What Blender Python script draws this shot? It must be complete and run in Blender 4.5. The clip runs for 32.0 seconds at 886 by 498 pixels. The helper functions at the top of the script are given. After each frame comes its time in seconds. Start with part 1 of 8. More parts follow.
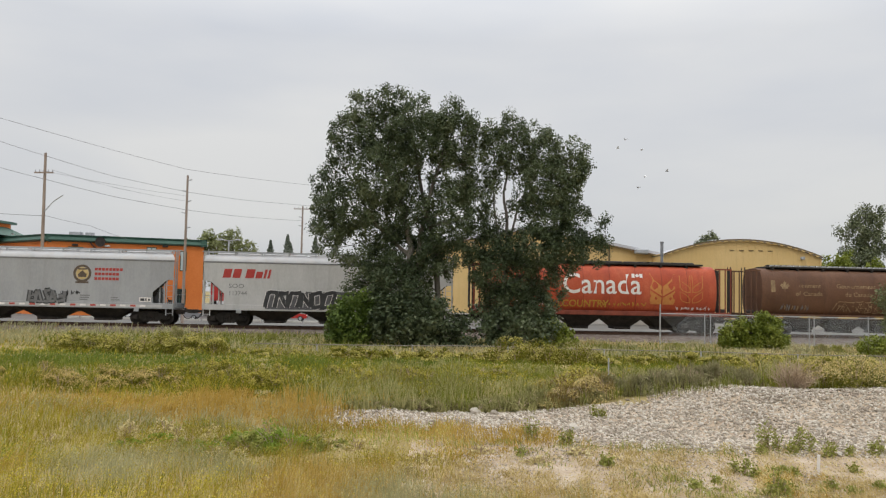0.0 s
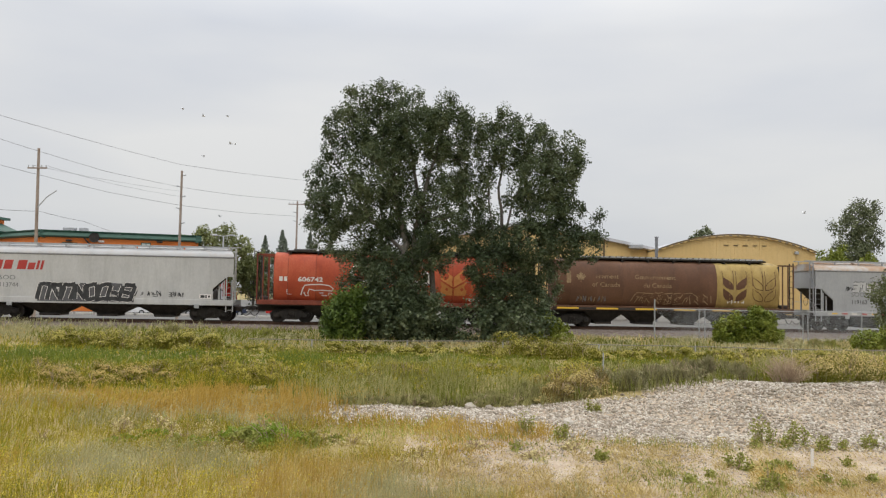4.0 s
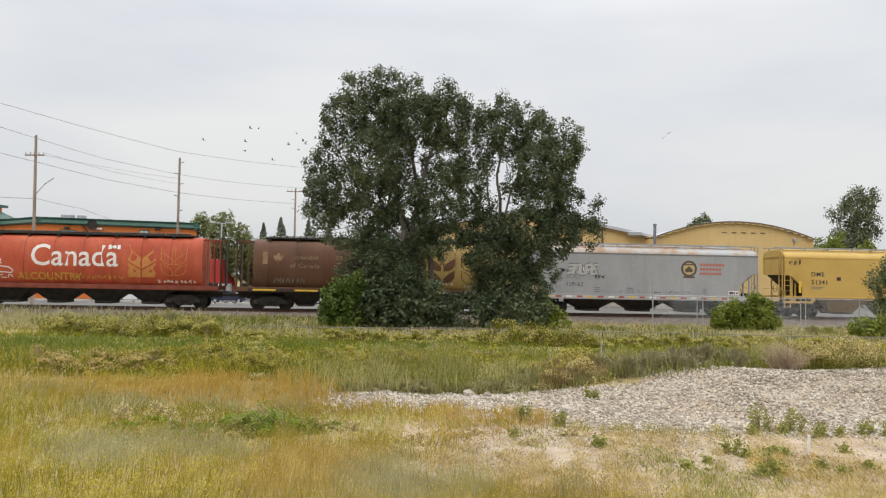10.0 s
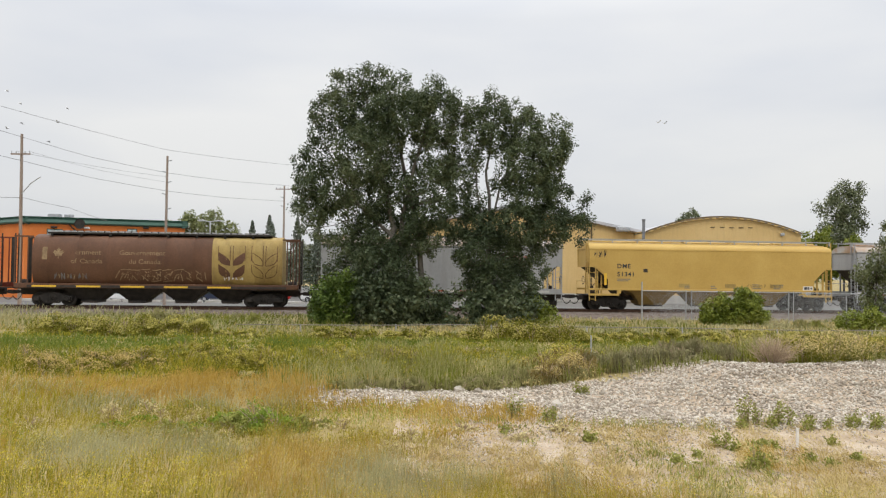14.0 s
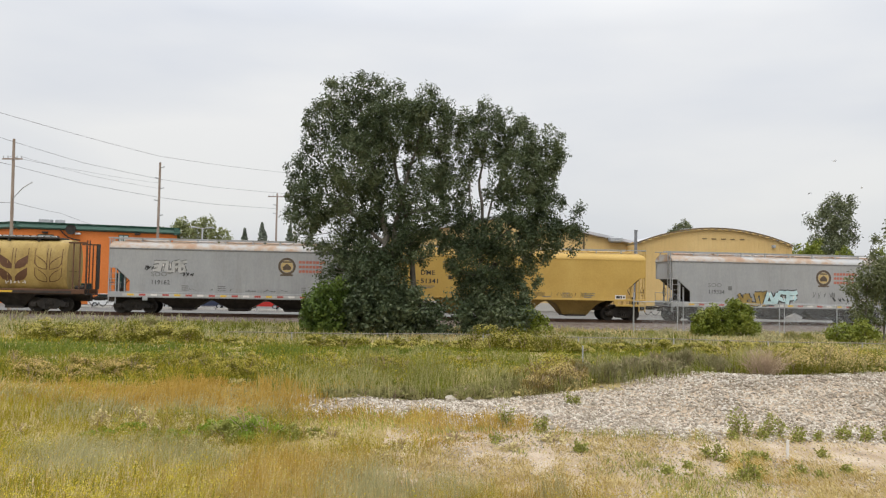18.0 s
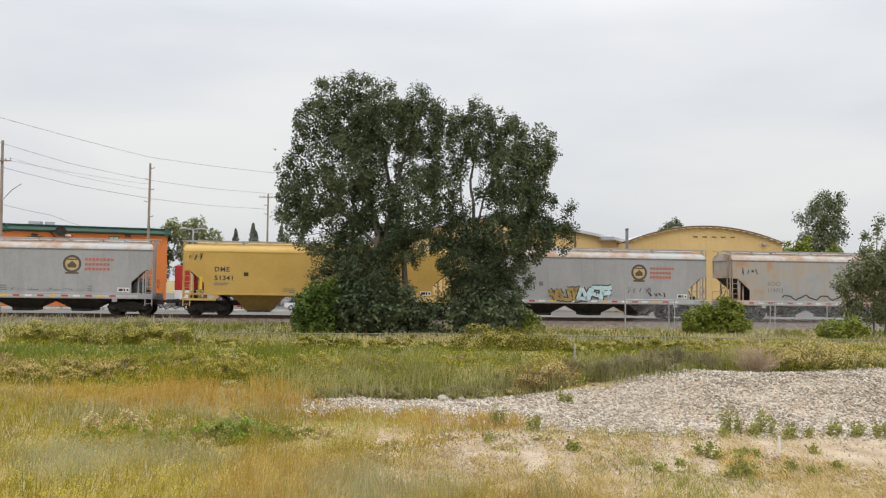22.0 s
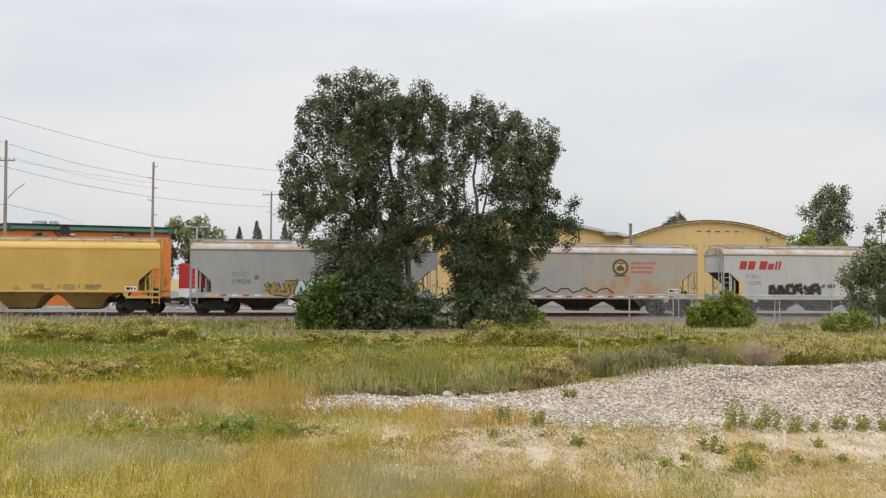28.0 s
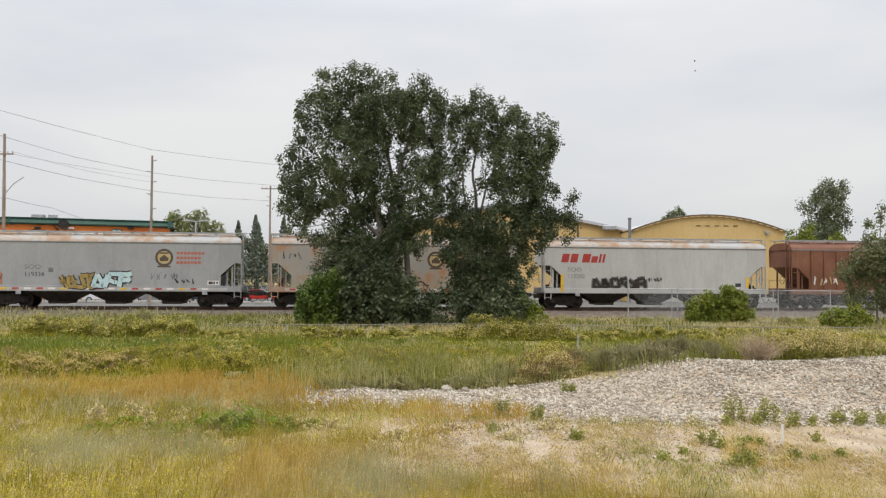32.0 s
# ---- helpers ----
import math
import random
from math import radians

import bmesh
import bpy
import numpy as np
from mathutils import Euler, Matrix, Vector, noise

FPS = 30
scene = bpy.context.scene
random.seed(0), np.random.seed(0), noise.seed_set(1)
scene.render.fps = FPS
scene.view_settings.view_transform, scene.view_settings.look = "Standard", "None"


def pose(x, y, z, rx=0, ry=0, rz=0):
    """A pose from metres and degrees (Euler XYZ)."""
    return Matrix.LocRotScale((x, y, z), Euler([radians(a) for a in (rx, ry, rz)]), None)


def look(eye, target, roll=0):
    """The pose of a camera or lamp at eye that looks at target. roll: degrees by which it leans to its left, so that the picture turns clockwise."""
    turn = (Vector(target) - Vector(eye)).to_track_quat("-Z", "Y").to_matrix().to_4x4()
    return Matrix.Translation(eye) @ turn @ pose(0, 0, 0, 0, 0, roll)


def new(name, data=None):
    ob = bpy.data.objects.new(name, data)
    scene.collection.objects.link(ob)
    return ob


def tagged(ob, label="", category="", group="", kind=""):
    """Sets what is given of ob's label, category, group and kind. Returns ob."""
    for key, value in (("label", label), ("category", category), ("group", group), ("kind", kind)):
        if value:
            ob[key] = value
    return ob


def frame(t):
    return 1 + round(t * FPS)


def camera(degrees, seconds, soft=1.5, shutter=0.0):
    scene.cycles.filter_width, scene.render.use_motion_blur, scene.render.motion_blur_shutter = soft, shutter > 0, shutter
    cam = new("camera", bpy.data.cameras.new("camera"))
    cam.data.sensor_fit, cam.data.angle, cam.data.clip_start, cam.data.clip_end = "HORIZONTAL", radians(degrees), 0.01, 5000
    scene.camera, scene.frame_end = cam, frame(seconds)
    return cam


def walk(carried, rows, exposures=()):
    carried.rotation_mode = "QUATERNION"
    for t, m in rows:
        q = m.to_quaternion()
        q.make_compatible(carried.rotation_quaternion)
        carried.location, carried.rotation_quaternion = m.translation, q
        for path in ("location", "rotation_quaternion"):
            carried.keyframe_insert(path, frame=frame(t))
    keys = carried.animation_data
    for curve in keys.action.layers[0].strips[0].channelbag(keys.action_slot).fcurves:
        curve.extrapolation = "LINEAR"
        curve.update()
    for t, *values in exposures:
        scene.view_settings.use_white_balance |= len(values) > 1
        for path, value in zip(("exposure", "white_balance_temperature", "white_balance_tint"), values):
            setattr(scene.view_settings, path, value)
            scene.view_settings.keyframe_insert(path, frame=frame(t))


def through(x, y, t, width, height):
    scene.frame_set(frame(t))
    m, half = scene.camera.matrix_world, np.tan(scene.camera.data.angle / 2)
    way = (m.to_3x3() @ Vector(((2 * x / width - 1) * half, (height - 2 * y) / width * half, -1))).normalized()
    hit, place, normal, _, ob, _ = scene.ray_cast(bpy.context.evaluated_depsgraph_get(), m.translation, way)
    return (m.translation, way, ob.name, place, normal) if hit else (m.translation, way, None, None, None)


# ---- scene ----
EYE_Z = 2.28          # height of the lens over the rail heads
SLOPE = 0.1           # the track draws away from the lens to the east
TRACK_Y = 55.66       # track centre line at x = 0
TRACK_TURN = math.degrees(math.atan(SLOPE))
cam = camera(57.0, 32.0, 1.25)

# seconds, yaw, pitch, roll of the hand-held camera, which stands in one spot
AIM = [
    (0, 0.903, 3.234, -1.172),
    (0.5, 0.851, 3.092, -1.272),
    (1, 0.905, 3.058, -1.434),
    (1.5, 0.765, 3.101, -1.509),
    (2, 0.730, 2.835, -1.194),
    (2.5, 0.880, 2.841, -0.877),
    (3, 0.805, 2.972, -1.117),
    (3.5, 0.624, 2.905, -1.173),
    (5.5, 0.498, 2.915, -0.916),
    (6, 0.545, 2.848, -0.905),
    (6.5, 0.466, 2.764, -0.916),
    (7, 0.383, 2.752, -0.721),
    (7.5, 0.217, 2.598, -0.493),
    (8, 0.460, 2.655, -1.489),
    (8.5, 0.233, 2.508, -1.451),
    (9, 1.080, 1.822, -1.298),
    (9.5, 0.498, 1.927, -1.054),
    (10, 0.441, 2.016, -1.072),
    (10.5, 0.066, 1.918, -1.120),
    (11, 0.066, 1.977, -1.040),
    (11.5, -0.002, 1.921, -0.846),
    (12, -0.063, 2.176, -0.821),
    (12.5, 0.043, 1.832, -0.584),
    (13, 0.000, 1.900, -0.650),
    (13.5, -0.166, 1.883, -0.718),
    (14, -0.278, 1.793, -0.648),
    (14.5, -0.279, 1.853, -0.757),
    (16.5, -0.464, 1.725, -0.698),
    (17, -0.473, 1.607, -0.710),
    (17.5, -0.540, 1.913, -0.617),
    (18, -0.824, 2.434, -1.139),
    (18.5, -0.801, 2.670, -1.023),
    (19, -0.957, 2.976, -1.025),
    (19.5, -0.988, 2.989, -0.892),
    (20, -1.022, 2.576, -0.799),
    (20.5, -1.041, 2.301, -0.839),
    (21, -1.211, 2.186, -0.744),
    (21.5, -1.299, 2.087, -0.759),
    (22, -1.393, 2.412, -0.766),
    (22.5, -1.293, 2.656, -1.036),
    (23, -1.213, 3.036, -1.056),
    (23.5, -0.566, 3.183, -0.994),
    (24, -0.575, 3.460, -1.425),
    (24.5, -0.764, 3.098, -1.189),
    (26.5, -1.152, 2.614, -0.553),
    (27, -1.250, 2.198, -0.223),
    (27.5, -1.247, 2.062, -0.272),
    (28, -1.127, 2.156, -0.348),
    (28.5, -1.119, 2.141, -0.464),
    (29, -1.111, 2.173, -0.465),
    (29.5, -1.204, 1.953, -0.445),
    (30, -1.223, 1.745, -0.371),
    (30.5, -1.212, 1.873, -0.476),
    (31, -1.277, 1.770, -0.443),
    (31.5, -1.295, 1.770, -0.448),
    (32, -1.198, 1.746, -0.403),
]
walk(cam, [(t, pose(0, 0, EYE_Z, 90 + p, r, y)) for t, y, p, r in AIM],
     [(0, -0.18), (4, -0.10), (9, 0.0), (13, 0.03), (19, 0.04), (25, 0.04), (32, 0.0)])

# ---------------------------------------------------------------- world and sun
world = bpy.data.worlds.new("overcast_sky")
scene.world = world
world.use_nodes = True
wn, wl = world.node_tree.nodes, world.node_tree.links
wn.clear()
w_out = wn.new("ShaderNodeOutputWorld")
w_bg = wn.new("ShaderNodeBackground")
w_sky = wn.new("ShaderNodeTexSky")
w_sky.sky_type, w_sky.sun_disc = "NISHITA", False
w_sky.sun_elevation, w_sky.sun_rotation = radians(48), radians(200)
w_tc = wn.new("ShaderNodeTexCoord")
w_sep = wn.new("ShaderNodeSeparateXYZ")
w_map = wn.new("ShaderNodeMapping")
w_map.inputs["Scale"].default_value = (1.0, 1.0, 3.6)
w_noise = wn.new("ShaderNodeTexNoise")
w_noise.inputs["Scale"].default_value, w_noise.inputs["Detail"].default_value = 1.9, 5.0
w_noise.inputs["Roughness"].default_value = 0.45
w_cloud = wn.new("ShaderNodeValToRGB")
w_cloud.color_ramp.elements[0].position, w_cloud.color_ramp.elements[0].color = 0.34, (7.05, 7.3, 7.8, 1)
w_cloud.color_ramp.elements[1].position, w_cloud.color_ramp.elements[1].color = 0.64, (8.75, 8.72, 8.62, 1)
w_up = wn.new("ShaderNodeMapRange")
w_up.inputs["From Min"].default_value, w_up.inputs["From Max"].default_value = 0.30, 0.95
w_up.inputs["To Min"].default_value, w_up.inputs["To Max"].default_value = 1.0, 2.7
w_mul = wn.new("ShaderNodeVectorMath")
w_mul.operation = "SCALE"
w_mix = wn.new("ShaderNodeMixRGB")
w_mix.inputs["Fac"].default_value = 0.93
wl.new(w_tc.outputs["Generated"], w_map.inputs["Vector"])
wl.new(w_map.outputs["Vector"], w_noise.inputs["Vector"])
wl.new(w_noise.outputs["Fac"], w_cloud.inputs["Fac"])
wl.new(w_tc.outputs["Generated"], w_sep.inputs["Vector"])
wl.new(w_sep.outputs["Z"], w_up.inputs["Value"])
wl.new(w_cloud.outputs["Color"], w_mul.inputs[0])
w_low = wn.new("ShaderNodeMapRange")
w_low.inputs["From Min"].default_value, w_low.inputs["From Max"].default_value = 0.02, 0.34
w_low.inputs["To Min"].default_value, w_low.inputs["To Max"].default_value = 0.86, 1.08
w_gain = wn.new("ShaderNodeMath")
w_gain.operation = "MULTIPLY"
wl.new(w_sep.outputs["Z"], w_low.inputs["Value"])
wl.new(w_low.outputs["Result"], w_gain.inputs[0])
wl.new(w_up.outputs["Result"], w_gain.inputs[1])
wl.new(w_gain.outputs[0], w_mul.inputs["Scale"])
wl.new(w_sky.outputs["Color"], w_mix.inputs["Color1"])
wl.new(w_mul.outputs["Vector"], w_mix.inputs["Color2"])
wl.new(w_mix.outputs["Color"], w_bg.inputs["Color"])
w_bg.inputs["Strength"].default_value = 0.1
wl.new(w_bg.outputs["Background"], w_out.inputs["Surface"])

sun_data = bpy.data.lights.new("sun", "SUN")
sun_data.energy, sun_data.angle, sun_data.color = 0.5, radians(20), (1.0, 0.95, 0.87)
sun = new("sun", sun_data)
sun.matrix_basis = look((-30, -70, 90), (0, 0, 0))

# ---------------------------------------------------------------- mesh tools
class MB:
    """Gathers vertices and faces of one mesh."""

    def __init__(self):
        self.v, self.f, self.m = [], [], []

    def add(self, verts, faces, mat=0):
        n = len(self.v)
        self.v.extend(tuple(p) for p in verts)
        self.f.extend(tuple(n + i for i in f) for f in faces)
        self.m.extend([mat] * len(faces))
        return self

    def box(self, x0, x1, y0, y1, z0, z1, mat=0, bevel=0.0, at=None):
        b = min(bevel, (x1 - x0) * 0.45, (y1 - y0) * 0.45, (z1 - z0) * 0.45)
        if b <= 0:
            vs = [(x, y, z) for z in (z0, z1) for y in (y0, y1) for x in (x0, x1)]
            fs = [(0, 2, 3, 1), (4, 5, 7, 6), (0, 1, 5, 4), (2, 6, 7, 3), (0, 4, 6, 2), (1, 3, 7, 5)]
        else:
            ring = [(x0 + b, y0), (x1 - b, y0), (x1, y0 + b), (x1, y1 - b), (x1 - b, y1), (x0 + b, y1), (x0, y1 - b), (x0, y0 + b)]
            cx, cy = (x0 + x1) / 2, (y0 + y1) / 2
            inner = [(x + (b if x < cx else -b), y + (b if y < cy else -b)) for x, y in ring]
            vs = [(*p, z0) for p in inner] + [(*p, z0 + b) for p in ring] + [(*p, z1 - b) for p in ring] + [(*p, z1) for p in inner]
            fs = [tuple(range(7, -1, -1)), tuple(range(24, 32))]
            for k in range(3):
                fs += [(k * 8 + i, k * 8 + (i + 1) % 8, k * 8 + 8 + (i + 1) % 8, k * 8 + 8 + i) for i in range(8)]
        if at is not None:
            vs = [at @ Vector(p) for p in vs]
        return self.add(vs, fs, mat)

    def prism(self, poly, y0, y1, mat=0):
        """poly: points (x, z), counter-clockwise seen from -y."""
        n = len(poly)
        vs = [(x, y0, z) for x, z in poly] + [(x, y1, z) for x, z in poly]
        fs = [tuple(range(n)), tuple(range(2 * n - 1, n - 1, -1))]
        fs += [((i + 1) % n, i, n + i, n + (i + 1) % n) for i in range(n)]
        return self.add(vs, fs, mat)

    def tube(self, path, r, n=6, mat=0, r_end=None, caps=True):
        path = [Vector(p) for p in path]
        vs, fs = [], []
        for i, p in enumerate(path):
            d = (path[min(i + 1, len(path) - 1)] - path[max(i - 1, 0)]).normalized()
            side = d.cross(Vector((0, 0, 1)) if abs(d.z) < 0.9 else Vector((1, 0, 0))).normalized()
            up = side.cross(d)
            k = r if r_end is None else r + (r_end - r) * i / (len(path) - 1)
            vs += [p + k * (math.cos(a) * side + math.sin(a) * up) for a in (2 * math.pi * j / n for j in range(n))]
        for i in range(len(path) - 1):
            fs += [(i * n + j, i * n + (j + 1) % n, (i + 1) * n + (j + 1) % n, (i + 1) * n + j) for j in range(n)]
        if caps:
            fs += [tuple(range(n - 1, -1, -1)), tuple(range(len(vs) - n, len(vs)))]
        return self.add(vs, fs, mat)

    def loft(self, sections, mat=0, closed=True, caps=True):
        """sections: rings of equally many points."""
        n = len(sections[0])
        vs = [p for s in sections for p in s]
        fs = []
        for i in range(len(sections) - 1):
            for j in range(n if closed else n - 1):
                fs.append((i * n + j, i * n + (j + 1) % n, (i + 1) * n + (j + 1) % n, (i + 1) * n + j))
        if caps and closed:
            fs += [tuple(range(n - 1, -1, -1)), tuple(range(len(vs) - n, len(vs)))]
        return self.add(vs, fs, mat)

    def disc(self, cx, y, cz, r, n=24, mat=0, depth=0.006, inner=0.0):
        """A flat round plate or ring facing -y."""
        out = [(cx + r * math.cos(2 * math.pi * i / n), cz + r * math.sin(2 * math.pi * i / n)) for i in range(n)]
        if inner <= 0:
            return self.prism(out, y - depth, y, mat)
        ins = [(cx + inner * math.cos(2 * math.pi * i / n), cz + inner * math.sin(2 * math.pi * i / n)) for i in range(n)]
        for i in range(n):
            j = (i + 1) % n
            self.prism([ins[i], out[i], out[j], ins[j]], y - depth, y, mat)
        return self

    def stroke(self, pts, y, width, mat=0, depth=0.004):
        """A painted ribbon through points (x, z), facing -y."""
        pts = [Vector(p) for p in pts]
        left, right = [], []
        for i, p in enumerate(pts):
            d = pts[min(i + 1, len(pts) - 1)] - pts[max(i - 1, 0)]
            d = d.normalized() if d.length > 1e-6 else Vector((1, 0))
            nrm = Vector((-d.y, d.x)) * width / 2
            left.append(p + nrm)
            right.append(p - nrm)
        vs = [(p.x, y - depth, p.y) for p in left] + [(p.x, y - depth, p.y) for p in right]
        n = len(pts)
        return self.add(vs, [(n + i, n + i + 1, i + 1, i) for i in range(n - 1)], mat)

    def mesh(self, name, smooth=False):
        me = bpy.data.meshes.new(name)
        me.from_pydata(self.v, [], self.f)
        if any(self.m):
            me.polygons.foreach_set("material_index", self.m)
        if smooth:
            me.polygons.foreach_set("use_smooth", [True] * len(me.polygons))
            me.set_sharp_from_angle(angle=radians(35))
        me.update()
        return me


def part(name, mb, material, parent=None, label="", smooth=False):
    """One mesh object, under a thing or a part."""
    me = mb if isinstance(mb, bpy.types.Mesh) else mb.mesh(name, smooth)
    mats = material if isinstance(material, (list, tuple)) else [material]
    if not me.materials:
        for m in mats:
            me.materials.append(m)
    ob = new(name, me)
    if parent is not None:
        ob.parent = parent
    if label:
        ob["label"] = label
    return ob


def empty(name, m, label, category, group="", kind=""):
    ob = new(name)
    ob.matrix_basis = m
    return tagged(ob, label, category, group, kind)


def quads(name, corners, material):
    """A mesh of loose quads from an array (n, 4, 3); the fourth corner may repeat the third's place for a blade tip."""
    n = len(corners)
    me = bpy.data.meshes.new(name)
    me.vertices.add(n * 4)
    me.vertices.foreach_set("co", np.ascontiguousarray(corners, dtype=np.float32).ravel())
    me.loops.add(n * 4)
    me.loops.foreach_set("vertex_index", np.arange(n * 4, dtype=np.int32))
    me.polygons.add(n)
    me.polygons.foreach_set("loop_start", np.arange(0, n * 4, 4, dtype=np.int32))
    me.update(calc_edges=True)
    me.materials.append(material)
    return me


def lettering(text, size, material, parent, x, y, z, name="lettering", bold=0.0, squeeze=1.0, label="", space=1.0):
    """Painted characters that face -y; x, z is their lower left corner."""
    cu = bpy.data.curves.new(name, "FONT")
    cu.body, cu.size, cu.extrude, cu.offset, cu.resolution_u = text, size, 0.002, bold, 3
    cu.space_character = space
    tmp = bpy.data.objects.new(name, cu)
    me = bpy.data.meshes.new_from_object(tmp)
    bpy.data.objects.remove(tmp)
    me.transform(pose(x, y, z, 90, 0, 0) @ Matrix.Diagonal((squeeze, 1, 1, 1)))
    return part(name, me, material, parent, label)


# ---------------------------------------------------------------- materials
def mat(name, colours, rough=0.8, metal=0.0, scale=2.0, fine=30.0, bump=0.15, stretch=(1, 1, 1), streak=None, island=False, spec=0.3, obj_random=False, through=0.0, rw=0.6):
    """Noise between colours at two scales, fine relief; streak: (colour, amount) of run-down dirt."""
    m = bpy.data.materials.new(name)
    m.use_nodes = True
    n, l = m.node_tree.nodes, m.node_tree.links
    bsdf = n["Principled BSDF"]
    bsdf.inputs["Roughness"].default_value = rough
    bsdf.inputs["Metallic"].default_value = metal
    bsdf.inputs["Specular IOR Level"].default_value = spec
    tc = n.new("ShaderNodeTexCoord")
    mp = n.new("ShaderNodeMapping")
    mp.inputs["Scale"].default_value = stretch
    l.new(tc.outputs["Object"], mp.inputs["Vector"])
    big = n.new("ShaderNodeTexNoise")
    big.inputs["Scale"].default_value, big.inputs["Detail"].default_value = scale, 6
    l.new(mp.outputs["Vector"], big.inputs["Vector"])
    small = n.new("ShaderNodeTexNoise")
    small.inputs["Scale"].default_value, small.inputs["Detail"].default_value = fine, 4
    l.new(mp.outputs["Vector"], small.inputs["Vector"])
    ramp = n.new("ShaderNodeValToRGB")
    els = ramp.color_ramp.elements
    for i, c in enumerate(colours):
        pos = 0.28 + 0.44 * i / max(1, len(colours) - 1)
        e = els[i] if i < 2 else els.new(pos)
        e.position, e.color = pos, (*c, 1)
    if len(colours) == 1:
        els[1].color = (*colours[0], 1)
    add = n.new("ShaderNodeMath")
    add.operation = "MULTIPLY_ADD"
    l.new(small.outputs["Fac"], add.inputs[0])
    add.inputs[1].default_value = 0.45
    mix0 = n.new("ShaderNodeMath")
    mix0.operation = "MULTIPLY_ADD"
    mix0.inputs[1].default_value, mix0.inputs[2].default_value = 0.9, -0.17
    l.new(big.outputs["Fac"], mix0.inputs[0])
    l.new(mix0.outputs[0], add.inputs[2])
    fac = add.outputs[0]
    if island or obj_random:
        src = n.new("ShaderNodeNewGeometry" if island else "ShaderNodeObjectInfo")
        rnd = src.outputs["Random Per Island" if island else "Random"]
        mm = n.new("ShaderNodeMath")
        mm.operation = "MULTIPLY_ADD"
        mm.inputs[1].default_value = rw
        l.new(rnd, mm.inputs[0])
        half = n.new("ShaderNodeMath")
        half.operation = "MULTIPLY_ADD"
        half.inputs[1].default_value, half.inputs[2].default_value = 1.2 - rw, -0.08 + 0.5 * (0.6 - rw) - 0.3 * (0.6 - rw)
        l.new(fac, half.inputs[0])
        l.new(half.outputs[0], mm.inputs[2])
        fac = mm.outputs[0]
    l.new(fac, ramp.inputs["Fac"])
    col = ramp.outputs["Color"]
    if streak:
        smp = n.new("ShaderNodeMapping")
        smp.inputs["Scale"].default_value = (1.1, 1.1, 0.12)
        l.new(tc.outputs["Object"], smp.inputs["Vector"])
        sn = n.new("ShaderNodeTexNoise")
        sn.inputs["Scale"].default_value, sn.inputs["Detail"].default_value = 2.0, 4
        sn.inputs["Roughness"].default_value = 0.65
        l.new(smp.outputs["Vector"], sn.inputs["Vector"])
        sr = n.new("ShaderNodeMapRange")
        sr.inputs["From Min"].default_value, sr.inputs["From Max"].default_value = 0.46, 0.72
        sr.inputs["To Max"].default_value = streak[1]
        l.new(sn.outputs["Fac"], sr.inputs["Value"])
        sm = n.new("ShaderNodeMixRGB")
        sm.inputs["Color2"].default_value = (*streak[0], 1)
        l.new(sr.outputs["Result"], sm.inputs["Fac"])
        l.new(col, sm.inputs["Color1"])
        col = sm.outputs["Color"]
    l.new(col, bsdf.inputs["Base Color"])
    if bump:
        b = n.new("ShaderNodeBump")
        b.inputs["Strength"].default_value, b.inputs["Distance"].default_value = bump, 0.02
        l.new(small.outputs["Fac"], b.inputs["Height"])
        l.new(b.outputs["Normal"], bsdf.inputs["Normal"])
    if through:
        tr = n.new("ShaderNodeBsdfTranslucent")
        l.new(col, tr.inputs["Color"])
        ms = n.new("ShaderNodeMixShader")
        ms.inputs["Fac"].default_value = through
        l.new(bsdf.outputs[0], ms.inputs[1])
        l.new(tr.outputs[0], ms.inputs[2])
        l.new(ms.outputs[0], n["Material Output"].inputs["Surface"])
    return m


